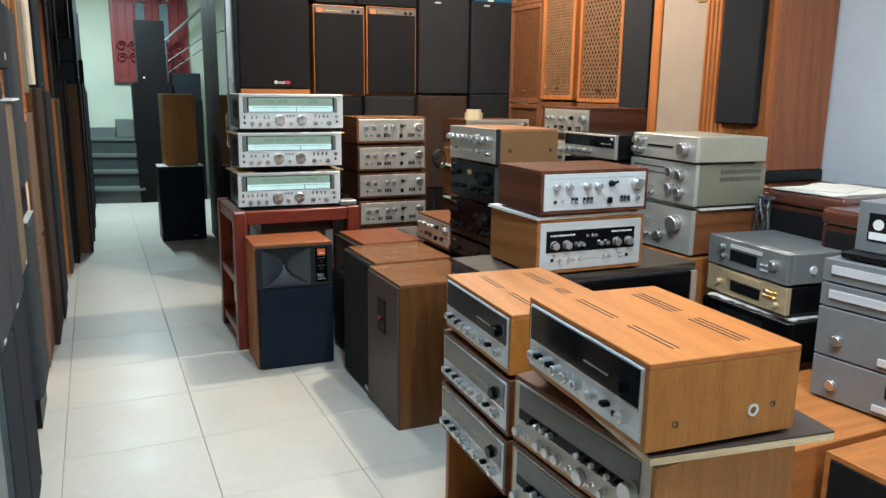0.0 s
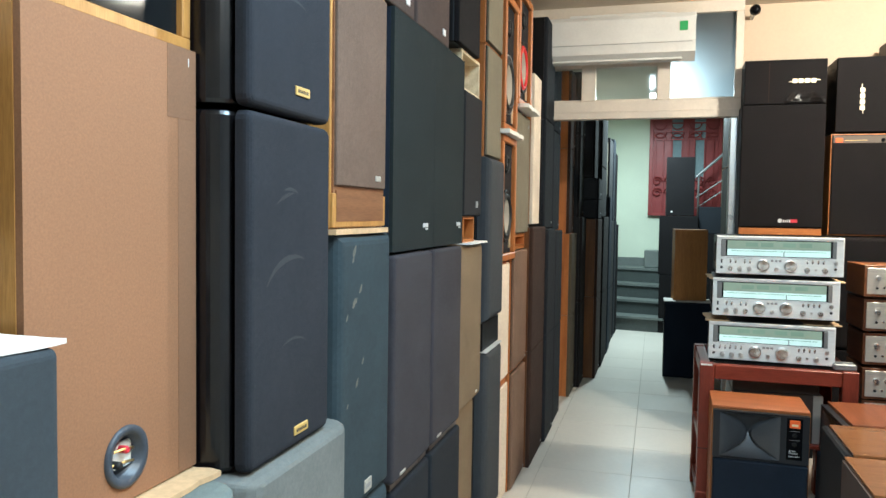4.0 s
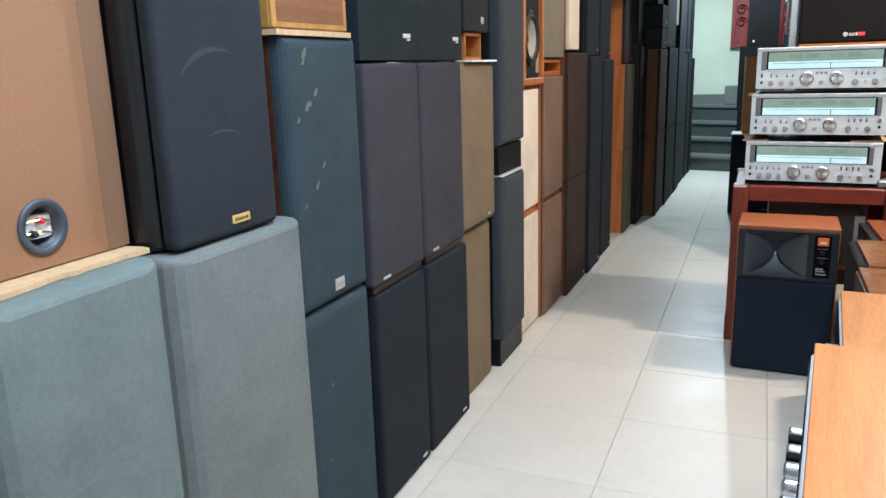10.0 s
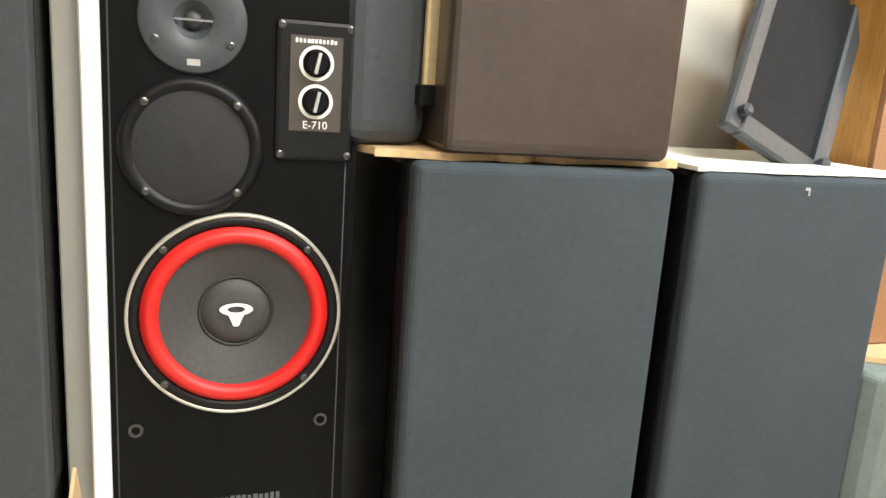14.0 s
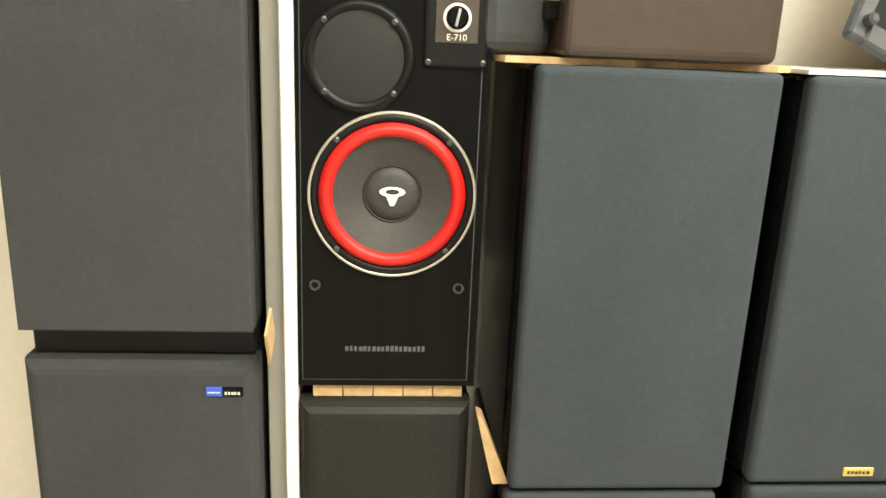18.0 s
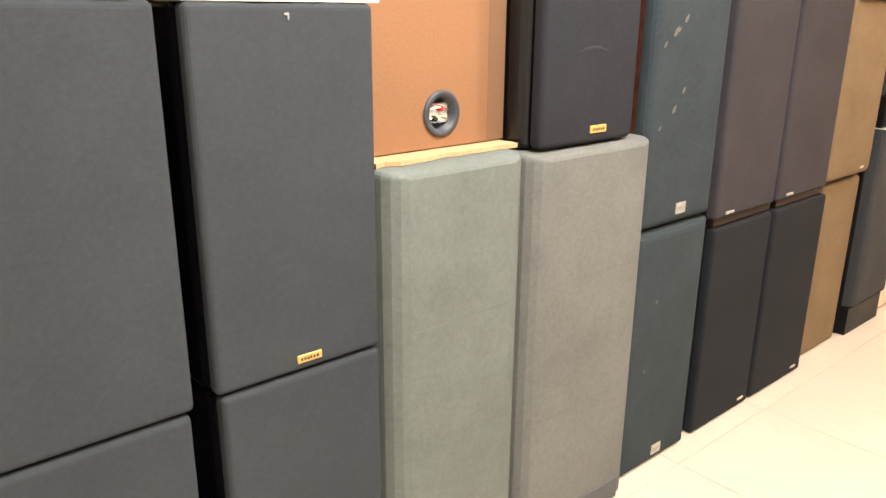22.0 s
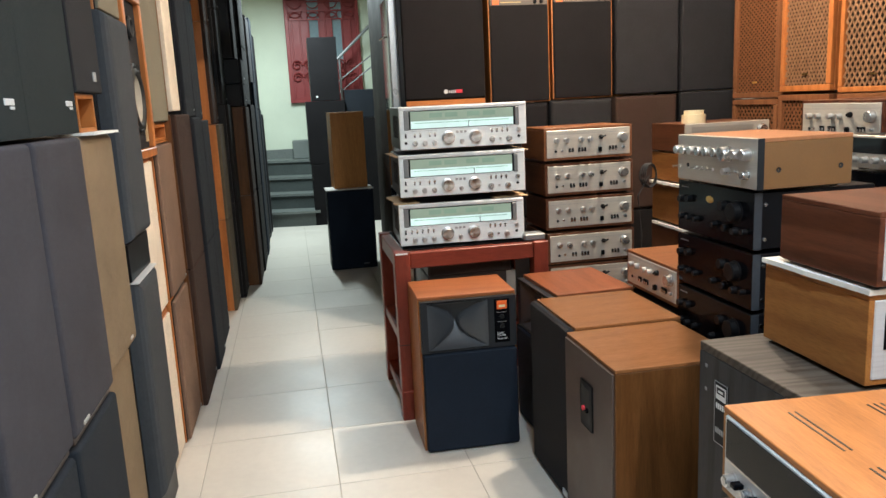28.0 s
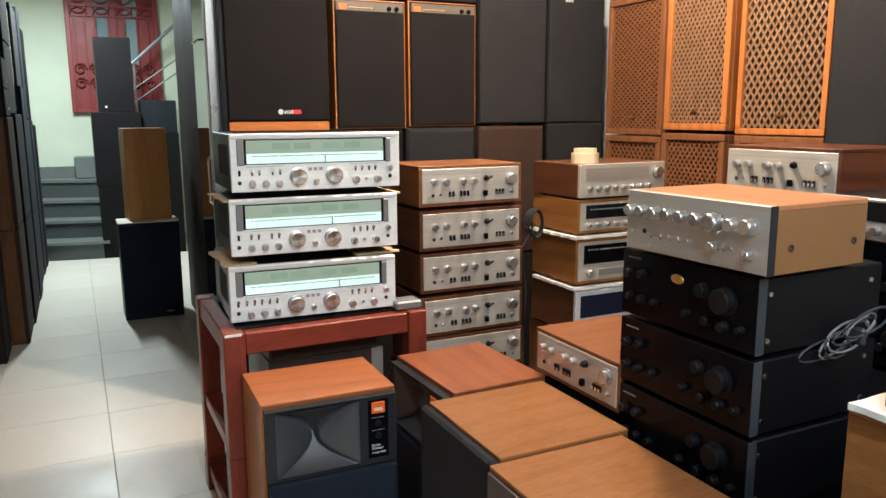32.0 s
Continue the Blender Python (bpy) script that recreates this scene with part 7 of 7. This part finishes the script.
for k in range(6):
    control("b", t, 0.085 + 0.014 * (k % 3), 0.03 + 0.02 * (k // 3), fy, w=0.009, h=0.006, ln=0.004, mt="silver")
bm = lathe_new([(0.016, 0), (0.014, 0.006), (0, 0.007)], 20)
bm.transform(pose(0.215, 0.1, 0.05, 0, 0, 90))
part("side_boss", bm, "silver", t)
t, fy = hifi("tape_deck", pose(2.460, 2.63, 0.679, 0, 0, -96), 0.43, 0.1, 0.30, "champagne gold tape deck under a disc player", "tape deck", "black_metal", "gold_face", 0.0, "", "", 0.012)
panel("display", t, -0.075, 0.085, 0.022, 0.06, "dial_dark", fy, 0.002)
panel("cassette_door", t, -0.09, 0.09, 0.066, 0.092, "gold_face", fy, 0.005)
for k in range(8):
    control("b", t, 0.11 + 0.018 * (k % 4), 0.05 + 0.018 * (k // 4), fy, w=0.012, h=0.008, ln=0.004, mt="gold")
control("k", t, -0.14, 0.045, fy, r=0.010, ln=0.016, mt="gold_face")
control("k", t, 0.17, 0.028, fy, r=0.010, ln=0.016, mt="gold_face")
sheet("foam_sheet", pose(2.58, 2.6, 0.661), -0.135, 0.15, -0.2, 0.2, 0.006, "paper", "bubble-wrap sheet under a gold tape deck", "sheet", 0.012, 65)
t, fy = hifi("receiver", pose(2.43, 2.60, 0.517, 0, 0, -93), 0.44, 0.142, 0.36, "black receiver under a gold tape deck", "receiver", "black_metal", "black_gloss", 0.0, "", "", 0.008)
panel("display", t, -0.12, 0.10, 0.08, 0.12, "dial_dark", fy, 0.002)
for k in range(7):
    control("k", t, -0.18 + 0.06 * k, 0.045, fy, r=0.011, ln=0.016, mt="black_satin")
st = thing("loudspeaker", pose(2.43, 2.60, 0, 0, 0, -90), "rosewood loudspeaker under a black receiver", "loudspeaker")
part("cabinet", B(-0.22, 0.22, 0.012, 0.36, 0, 0.507, 0.003), "rosewood_x", st)
part("grille", B(-0.205, 0.205, 0, 0.0115, 0.015, 0.492, 0.003), "black_cloth", st)

# ---- grey mini system modules ----
z = 0.53
for k, (h, kind) in enumerate(((0.135, "deck"), (0.155, "amp"), (0.075, "tray"), (0.075, "tray"))):
    t, fy = hifi("mini_system", pose(2.27, 1.972, z, 0, 0, -84), 0.34, h - 0.006, 0.32, "grey metal mini system module in a stack", "hi-fi module", "grey_metal", "grey_metal", 0.0, "grey modules", "", 0.010)
    if kind == "tray":
        panel("tray", t, -0.14, 0.12, h * 0.35, h * 0.68, "silver", fy, 0.006)
    else:
        panel("display", t, 0.06, 0.15, h * 0.45, h * 0.8, "dial_dark", fy, 0.002)
        control("K", t, -0.10, h * 0.35, fy, r=0.016, ln=0.016)
        panel("handle_bar", t, 0.03, 0.14, h * 0.12, h * 0.25, "silver", fy, 0.008)
    z += h
bp = thing("black_tray", pose(2.42, 1.95, z, 0, 0, -84), "black plastic tray on grey modules", "tray")
part("base", B(-0.17, 0.17, -0.14, 0.16, 0, 0.02, 0.004), "black_satin", bp)
z += 0.021
t, fy = hifi("tape_deck", pose(2.34, 1.93, z, 0, 0, -84), 0.34, 0.15, 0.28, "grey deck with a small meter window", "tape deck", "grey_metal", "grey_metal", 0.0, "", "", 0.010)
panel("cassette_window", t, -0.135, -0.01, 0.035, 0.118, "dial_dark", fy, 0.002)
part("reel", lathe_new([(0.016, 0.0), (0.016, 0.0012), (0.007, 0.0012), (0.007, 0.0002), (0, 0.0002)], 20), "white_print", t, at=(-0.105, fy - 0.002, 0.085))
panel("cassette_label", t, -0.13, -0.015, 0.04, 0.062, "white_print", fy - 0.002, 0.001)
for k in range(4):
    control("b", t, 0.03 + 0.03 * k, 0.03, fy, w=0.02, h=0.012, ln=0.006, mt="silver")

# ---- wooden loudspeakers behind the near stack ----
for (x0, x1, y0, y1, zt) in ((1.60, 2.62, 1.875, 2.30, 0.522), (1.955, 2.62, 1.30, 1.845, 0.522)):
    st = thing("loudspeaker", pose(0, 0, 0), "orange wood loudspeaker with a black front", "loudspeaker", "orange wood loudspeakers")
    part("cabinet", B(x0 + 0.012, x1, y0, y1, 0, zt, 0.003), "teak_flat", st)
    part("frame", B(x0 + 0.002, x0 + 0.0115, y0, y1, zt - 0.016, zt, 0.001), "teak_flat", st)
    part("frame", B(x0 + 0.002, x0 + 0.0115, y1 - 0.016, y1, 0.0, zt - 0.0165, 0.001), "teak_flat", st)
    part("grille", B(x0, x0 + 0.0115, y0 + 0.017, y1 - 0.017, 0.015, zt - 0.017, 0.003), "black_cloth", st)

# ---- loudspeakers along the north wall ----
def north(x0, x1, z0, z1, label, y=5.97, d=0.34, **k):
    return speaker(x1 - x0 - 0.006, z1 - z0, d, pose((x0 + x1) / 2, y, z0), label, **k)


for x0, x1 in ((1.20, 1.67), (1.70, 2.08), (2.09, 2.485), (2.505, 2.92), (2.94, 3.32)):
    north(x0, x1, 0.0, 0.695, "dark loudspeaker at the bottom of a stack", grille="black_cloth")
north(1.185, 1.672, 0.70, 1.40, "dark loudspeaker under a large black one", grille="black_cloth")
north(1.70, 2.065, 0.70, 1.405, "black loudspeaker with rounded cloth edges", grille="black_cloth", chamfer=0.03, gd=0.06)
north(2.075, 2.485, 0.70, 1.412, "black loudspeaker with rounded cloth edges", grille="charcoal", chamfer=0.03, gd=0.06)
north(2.50, 2.92, 0.70, 1.415, "dark brown cloth loudspeaker in a stack", grille="dark_brown_cloth", body="dark_brown_cloth", chamfer=0.02, gd=0.05)
north(2.94, 3.325, 0.70, 1.425, "charcoal loudspeaker in a stack", grille="charcoal", chamfer=0.01)
yam = north(1.18, 1.672, 1.402, 2.222, "large black loudspeaker with an orange wood base", grille="black_cloth", zlo=0.052, body="black_satin", gd=0.03, chamfer=0.008)
part("base_trim", B(-0.241, 0.241, 0.006, 0.0115, 0.004, 0.046, 0.002), "orange_x", yam)
part("emblem", lathe_new([(0.013, 0), (0.012, 0.002), (0, 0.002)], 20), "silver", yam, at=(0.0, 0.0, 0.093))
bars("maker_lettering", 0.018, 0.085, 0.093, 0.018, 6, "silver", yam, 0.0, 4)
part("maker_stripe", B(0.06, 0.1, -0.002, 0.0, 0.083, 0.103), "red_print", yam)


def bose(x0, x1, z0, z1, label, badge_x, badge_z, upright=False):
    s = north(x0, x1, z0, z1, label, d=0.3, grille="black_cloth", gd=0.018, chamfer=0.004)
    w = x1 - x0
    if not upright:
        part("divider", B(-w * 0.2, -w * 0.2 + 0.004, -0.001, 0.001, 0.01, z1 - z0 - 0.01), "dark_brown_cloth", s)
    bm = bmesh.new()
    for k in range(4):
        box(bm, -0.07 + 0.036 * k, -0.043 + 0.036 * k, -0.004, 0.0, -0.014, 0.014, 0.002)
    box(bm, -0.09, 0.05, -0.0035, 0.0, -0.006, -0.002)
    box(bm, -0.05, 0.09, -0.0035, 0.0, 0.002, 0.006)
    o = part("badge", bm, "gold_pale", s, at=(badge_x, 0, badge_z))
    if upright:
        o.rotation_euler = (0, radians(-90), 0)
    return s


bose(1.19, 1.67, 2.226, 2.50, "black two-box loudspeaker with a slanted cream badge", 0.11, 0.14)
bag = thing("plastic_bag", pose(1.55, 5.972, 2.232), "crumpled clear plastic bag on a loudspeaker edge", "bag")
rnd = random.Random(2)
bm = bmesh.new()
gridv = [[bm.verts.new((-0.11 + 0.22 * i / 12, -0.02 + rnd.uniform(-0.012, 0.004), 0.055 * (j / 4) * (0.35 + abs(math.sin(i * 0.55))) + rnd.uniform(0, 0.006))) for i in range(13)] for j in range(5)]
for j in range(4):
    for i in range(12):
        bm.faces.new((gridv[j][i], gridv[j][i + 1], gridv[j + 1][i + 1], gridv[j + 1][i]))
part("film", bm, "bag_film", bag)
for x0, x1 in ((1.70, 2.082), (2.094, 2.487)):
    s = north(x0, x1, 1.418 if x0 > 2 else 1.41, 2.045 if x0 > 2 else 2.035, "black cloth loudspeaker in a thin brown wood frame", body="orange_z", grille="black_cloth", inset=0.011, gd=0.014, chamfer=0.002, zhi=0.045)
    w, h = x1 - x0 - 0.006, 0.627
    part("control_strip", B(-w / 2 + 0.014, w / 2 - 0.014, 0.002, 0.0098, h - 0.068, h - 0.014), "taupe_plate", s)
    part("badge", B(-w / 2 + 0.025, -w / 2 + 0.065, -0.002, 0.002, h - 0.055, h - 0.028, 0.001), "orange_print", s)
    part("trim_line", B(-w / 2 + 0.075, -w / 2 + 0.20, 0.0005, 0.002, h - 0.044, h - 0.041), "gold", s)
    for x in (w / 2 - 0.09, w / 2 - 0.05):
        part("knob", knob_mesh(0.010, 0.012, "black_gloss"), "", s, at=(x, 0.002, h - 0.042))
bose(1.72, 2.012, 2.047, 2.50, "upright black loudspeaker with a vertical cream badge", 0.0, 0.2, True)
bose(2.016, 2.486, 2.05, 2.33, "black loudspeaker lying with a slanted cream badge", 0.03, 0.15)
bose(2.016, 2.486, 2.333, 2.61, "black loudspeaker lying with a slanted cream badge", 0.05, 0.15)
for x0, x1 in ((2.503, 2.925), (2.942, 3.315)):
    north(x0, x1, 1.43, 2.128, "tall charcoal loudspeaker with a pale top badge", grille="charcoal", chamfer=0.01, gd=0.03, badge=(-0.06, 0.665, 0.05, 0.012, "silver"))
bose(2.505, 2.955, 2.131, 2.41, "black loudspeaker lying on a tall charcoal one", -0.03, 0.15)
bose(2.505, 2.955, 2.413, 2.69, "black loudspeaker lying near the ceiling", 0.05, 0.15)
bl = thing("blue_box", pose(3.14, 6.0, 2.131), "blue carton with a white stripe on a loudspeaker", "carton")
part("carton", B(-0.16, 0.17, 0.0, 0.3, 0, 0.2, 0.003), "blue_carton", bl)
part("stripe", B(-0.05, 0.0, -0.001, 0.001, 0.0, 0.2), "white_print", bl)


# ---- lattice-fronted cabinets along the east wall ----
def lattice_speaker(y0, y1, z0, z1, label, pitch, tilt, wood_m, x=3.13, bar=0.0085, frame_w=0.032):
    w, h, d = y1 - y0 - 0.006, z1 - z0, 0.36
    t = thing("loudspeaker", pose(x, (y0 + y1) / 2, z0, 0, 0, -90), label, "loudspeaker", "lattice loudspeakers")
    part("cabinet", B(-w / 2, w / 2, 0.026, d, 0, h, 0.003), wood_m, t)
    fw = frame_w
    for x0, x1, a, b in ((-w / 2, w / 2, 0, fw), (-w / 2, w / 2, h - fw, h), (-w / 2, -w / 2 + fw, fw + 0.0005, h - fw - 0.0005), (w / 2 - fw, w / 2, fw + 0.0005, h - fw - 0.0005)):
        part("frame", B(x0, x1, 0.0, 0.0255, a, b, 0.005, 2), wood_m, t)
    part("backing_cloth", B(-w / 2 + fw, w / 2 - fw, 0.019, 0.0255, fw, h - fw), "lattice_dark", t)
    x0, x1, a, b = -w / 2 + fw, w / 2 - fw, fw, h - fw
    for sgn in (-1, 1):
        c = -(b - a) / tilt - 0.1
        while c < (x1 - x0) + (b - a) / tilt + 0.1:
            # line x = x0 + c + sgn * (z - a) / tilt, clipped to the opening
            za = max(a, min(b, a + sgn * tilt * ((x0 if sgn > 0 else x1) - x0 - c)))
            zb = max(a, min(b, a + sgn * tilt * ((x1 if sgn > 0 else x0) - x0 - c)))
            if zb - za > 0.006:
                p0, p1 = Vector((x0 + c + sgn * (za - a) / tilt, 0, za)), Vector((x0 + c + sgn * (zb - a) / tilt, 0, zb))
                n = (p1 - p0).normalized()
                s = Vector((n.z, 0, -n.x)) * bar / 2
                f, k = (0.010, 0.014) if sgn > 0 else (0.012, 0.0165)
                bm = bmesh.new()
                vs = [bm.verts.new(p + q + Vector((0, yy, 0))) for yy in (f, k) for p, q in ((p0, s), (p0, -s), (p1, -s), (p1, s))]
                for fc in ((0, 1, 2, 3), (7, 6, 5, 4), (0, 4, 5, 1), (1, 5, 6, 2), (2, 6, 7, 3), (3, 7, 4, 0)):
                    bm.faces.new([vs[i] for i in fc])
                part("lattice_bar", bm, "lattice_tan" if wood_m == "orange_z" else wood_m, t)
            c += pitch
    part("badge", B(-0.02, 0.02, 0.002, 0.006, fw + 0.05, fw + 0.06), "gold", t)
    return t


lattice_speaker(5.262, 5.70, 1.372, 2.06, "brown lattice-fronted wooden loudspeaker", 0.036, 0.75, "lattice_brown")
lattice_speaker(4.848, 5.25, 1.40, 2.18, "orange wood loudspeaker with a fine lattice front", 0.026, 1.5, "orange_z")
lattice_speaker(4.35, 4.80, 1.388, 2.2, "orange wood loudspeaker with a diamond lattice front", 0.034, 1.5, "orange_z", frame_w=0.026)
lattice_speaker(5.262, 5.70, 2.063, 2.75, "brown lattice-fronted loudspeaker near the ceiling", 0.036, 0.75, "lattice_brown")
lattice_speaker(5.262, 5.70, 0.69, 1.365, "dark brown lattice loudspeaker in a stack", 0.034, 1.2, "lattice_brown")
lattice_speaker(4.85, 5.258, 0.69, 1.384, "brown lattice loudspeaker under another one", 0.030, 1.3, "lattice_brown")
lattice_speaker(4.35, 4.80, 0.69, 1.382, "brown lattice loudspeaker under another one", 0.030, 1.3, "lattice_brown")
for y0, y1 in ((5.262, 5.70), (4.85, 5.258), (4.35, 4.80), (4.0, 4.33), (3.60, 3.98)):
    speaker(y1 - y0, 0.685, 0.36, pose(3.13, (y0 + y1) / 2, 0, 0, 0, -90), "dark loudspeaker at the foot of the wall", body="walnut_z", grille="dark_brown_cloth")


def east(y0, y1, z0, z1, label, x=3.13, d=0.36, **k):
    return speaker(y1 - y0 - 0.006, z1 - z0, d, pose(x, (y0 + y1) / 2, z0, 0, 0, -90), label, **k)


east(4.09, 4.345, 1.235, 1.98, "slim slate-coloured loudspeaker on another one", grille="charcoal", x=3.12, d=0.35)
east(4.05, 4.345, 0.688, 1.232, "dark loudspeaker under a slim one", grille="black_cloth")
# cream cloth cabinet in orange wood with a slatted side pillar
cc = thing("loudspeaker", pose(3.13, 3.81, 1.16, 0, 0, -90), "tall cream cloth loudspeaker in an orange wood frame", "loudspeaker")
part("cabinet", B(-0.24, 0.275, 0.026, 0.36, 0, 1.1, 0.003), "orange_z", cc)
for x0, x1, z0, z1 in ((-0.275, -0.205, 0, 1.1), (0.135, 0.152, 0, 1.1), (-0.2045, 0.1345, 0, 0.035), (-0.2045, 0.1345, 1.06, 1.1)):
    part("frame", B(x0, x1, 0.0, 0.0255, z0, z1, 0.006, 2), "orange_z", cc)
part("grille", B(-0.205, 0.135, 0.010, 0.0257, 0.035, 1.06, 0.002), "beige_cloth", cc)
part("badge", B(0.06, 0.12, 0.004, 0.011, 0.75, 0.775, 0.001), "gold", cc)
for k in range(4):
    part("slat", B(0.154 + k * 0.030, 0.178 + k * 0.030, 0.004, 0.0255, 0.0, 1.1, 0.004), "orange_z", cc)
east(3.555, 4.04, 0.688, 1.157, "dark walnut loudspeaker under a cream one", grille="dark_brown_cloth", body="walnut_z")
# tall wooden cabinet with a dark cloth front, on a dark base
tc = thing("loudspeaker", pose(3.13, 3.38, 1.04, 0, 0, -90), "tall cherry wood loudspeaker with a dark cloth front", "loudspeaker")
part("cabinet", B(-0.175, 0.175, 0.03, 0.38, 0.05, 1.75, 0.006), "cherry_z", tc)
part("corner_post", B(0.13, 0.175, 0.0, 0.0295, 0.05, 1.75, 0.012, 3), "cherry_z", tc)
part("front_panel", B(-0.175, 0.129, 0.012, 0.0295, 0.05, 1.75, 0.002), "orange_z", tc)
part("grille", B(-0.155, 0.100, -0.028, 0.0115, 0.265, 1.6, 0.008), "charcoal", tc)
part("base", B(-0.18, 0.18, -0.002, 0.383, 0.0, 0.0495, 0.004), "dark_grey_plastic", tc)
part("badge", B(-0.04, 0.0, 0.008, 0.0125, 0.21, 0.225, 0.001), "gold", tc)
sd = thing("sideboard", pose(0, 0, 0), "dark wooden sideboard against the east wall", "sideboard")
part("carcass", B(3.05, 3.5, 2.95, 3.545, 0, 1.035, 0.006), "walnut_y", sd)
part("door", B(3.035, 3.049, 2.97, 3.24, 0.03, 1.01, 0.003), "walnut_z", sd)
part("door", B(3.035, 3.049, 3.25, 3.53, 0.03, 1.01, 0.003), "walnut_z", sd)
# copper-brown turntables with dark lids
for k, (x0, x1, y0, y1, z0, zt) in enumerate(((2.80, 3.34, 2.52, 2.88, 0.0, 1.065), (2.66, 3.24, 2.05, 2.5, 0.0, 1.045))):
    sp_t = thing("loudspeaker", pose(0, 0, 0), "dark loudspeaker with a copper-brown rounded top", "loudspeaker", "copper-topped loudspeakers")
    part("cabinet", B(x0 + 0.012, x1, y0, y1, z0, zt - 0.06, 0.004), "rosewood_x", sp_t)
    part("top_cap", B(x0, x1 + 0.005, y0 - 0.004, y1 + 0.004, zt - 0.0595, zt, 0.022, 4), "copper_gloss", sp_t)
    part("grille", B(x0 + 0.002, x0 + 0.0115, y0 + 0.02, y1 - 0.02, 0.02, zt - 0.08, 0.003), "black_cloth", sp_t)
    part("side_grille", B(x0 + 0.08, x1 - 0.03, y0 - 0.008, y0 - 0.0005, 0.05, zt - 0.09, 0.003), "charcoal", sp_t)
sheet("paper_sheet", pose(3.0, 2.72, 1.066), -0.2, 0.22, -0.15, 0.15, 0.003, "paper", "white papers lying on a copper-brown top", "paper", 0.008, 71)
sheet("paper_sheet", pose(3.02, 2.75, 1.0695, 0, 0, 20), -0.15, 0.16, -0.1, 0.11, 0.003, "paper", "white papers lying on a copper-brown top", "paper", 0.006, 72)

# ---- loudspeakers in the passage ----
s = thing("loudspeaker", pose(0.975, 8.17, 0), "navy cloth loudspeaker on the passage floor", "loudspeaker")
part("cabinet", B(-0.205, 0.205, 0.02, 0.34, 0, 0.712, 0.004), "black_satin", s)
part("grille", B(-0.2, 0.2, 0.0, 0.0195, 0.008, 0.705, 0.006), "navy_cloth", s)
part("badge", B(0.08, 0.13, -0.002, 0.001, 0.04, 0.05), "grey_metal", s)
sheet("foam_sheet", pose(0.975, 8.34, 0.7125), -0.21, 0.21, -0.15, 0.15, 0.006, "paper", "pale foam sheet under an orange wood loudspeaker", "sheet", 0.004, 81)
s = thing("loudspeaker", pose(1.0, 8.30, 0.719, 0, 0, 4), "orange wood loudspeaker turned backwards on another", "loudspeaker")
part("cabinet", B(-0.148, 0.148, 0.0, 0.26, 0, 0.672, 0.003), "honey_z", s)
part("back_panel", B(-0.14, 0.14, -0.003, 0.001, 0.008, 0.664, 0.001), "honey_z", s)
for z0, z1, x0, x1, lab in ((0.0, 0.756, 0.725, 1.20, "dark loudspeaker at the bottom by the stair"), (0.76, 1.518, 0.71, 1.19, "dark loudspeaker in a stack by the stair"), (1.522, 2.27, 0.785, 1.135, "black loudspeaker on top by the red grille")):
    north(x0, x1, z0, z1, lab, y=10.95, d=0.34, grille="black_cloth", chamfer=0.004, badge=(-0.1, 0.05, 0.02, 0.02, "white_print") if z0 > 1.5 else (0.15, 0.08, 0.06, 0.012, "grey_metal"))
s = north(1.19, 1.55, 1.30, 1.64, "small dark box loudspeaker by the stair", y=11.0, d=0.3, grille="charcoal_blue")
north(1.21, 1.56, 0.0, 1.297, "dark loudspeaker under a small one", y=11.0, d=0.3, grille="black_cloth")


# ---- floor tiles ----
TILE = 0.53
tile_mesh = finish("tile", B(-TILE / 2 + 0.0014, TILE / 2 - 0.0014, -TILE / 2 + 0.0014, TILE / 2 - 0.0014, -0.008, 0.0, 0.0012), "tile")
for i in range(-2, 7):
    for j in range(-11, 17):
        cx, cy = 0.575 + TILE * (i + 0.5), 3.70 + TILE * (j + 0.5)
        if cx > 3.6 or (cy > 6.5 and cx > 1.8) or cy > 12.6:
            continue
        part("tile", tile_mesh, "", floor, at=(cx, cy, 0.0))
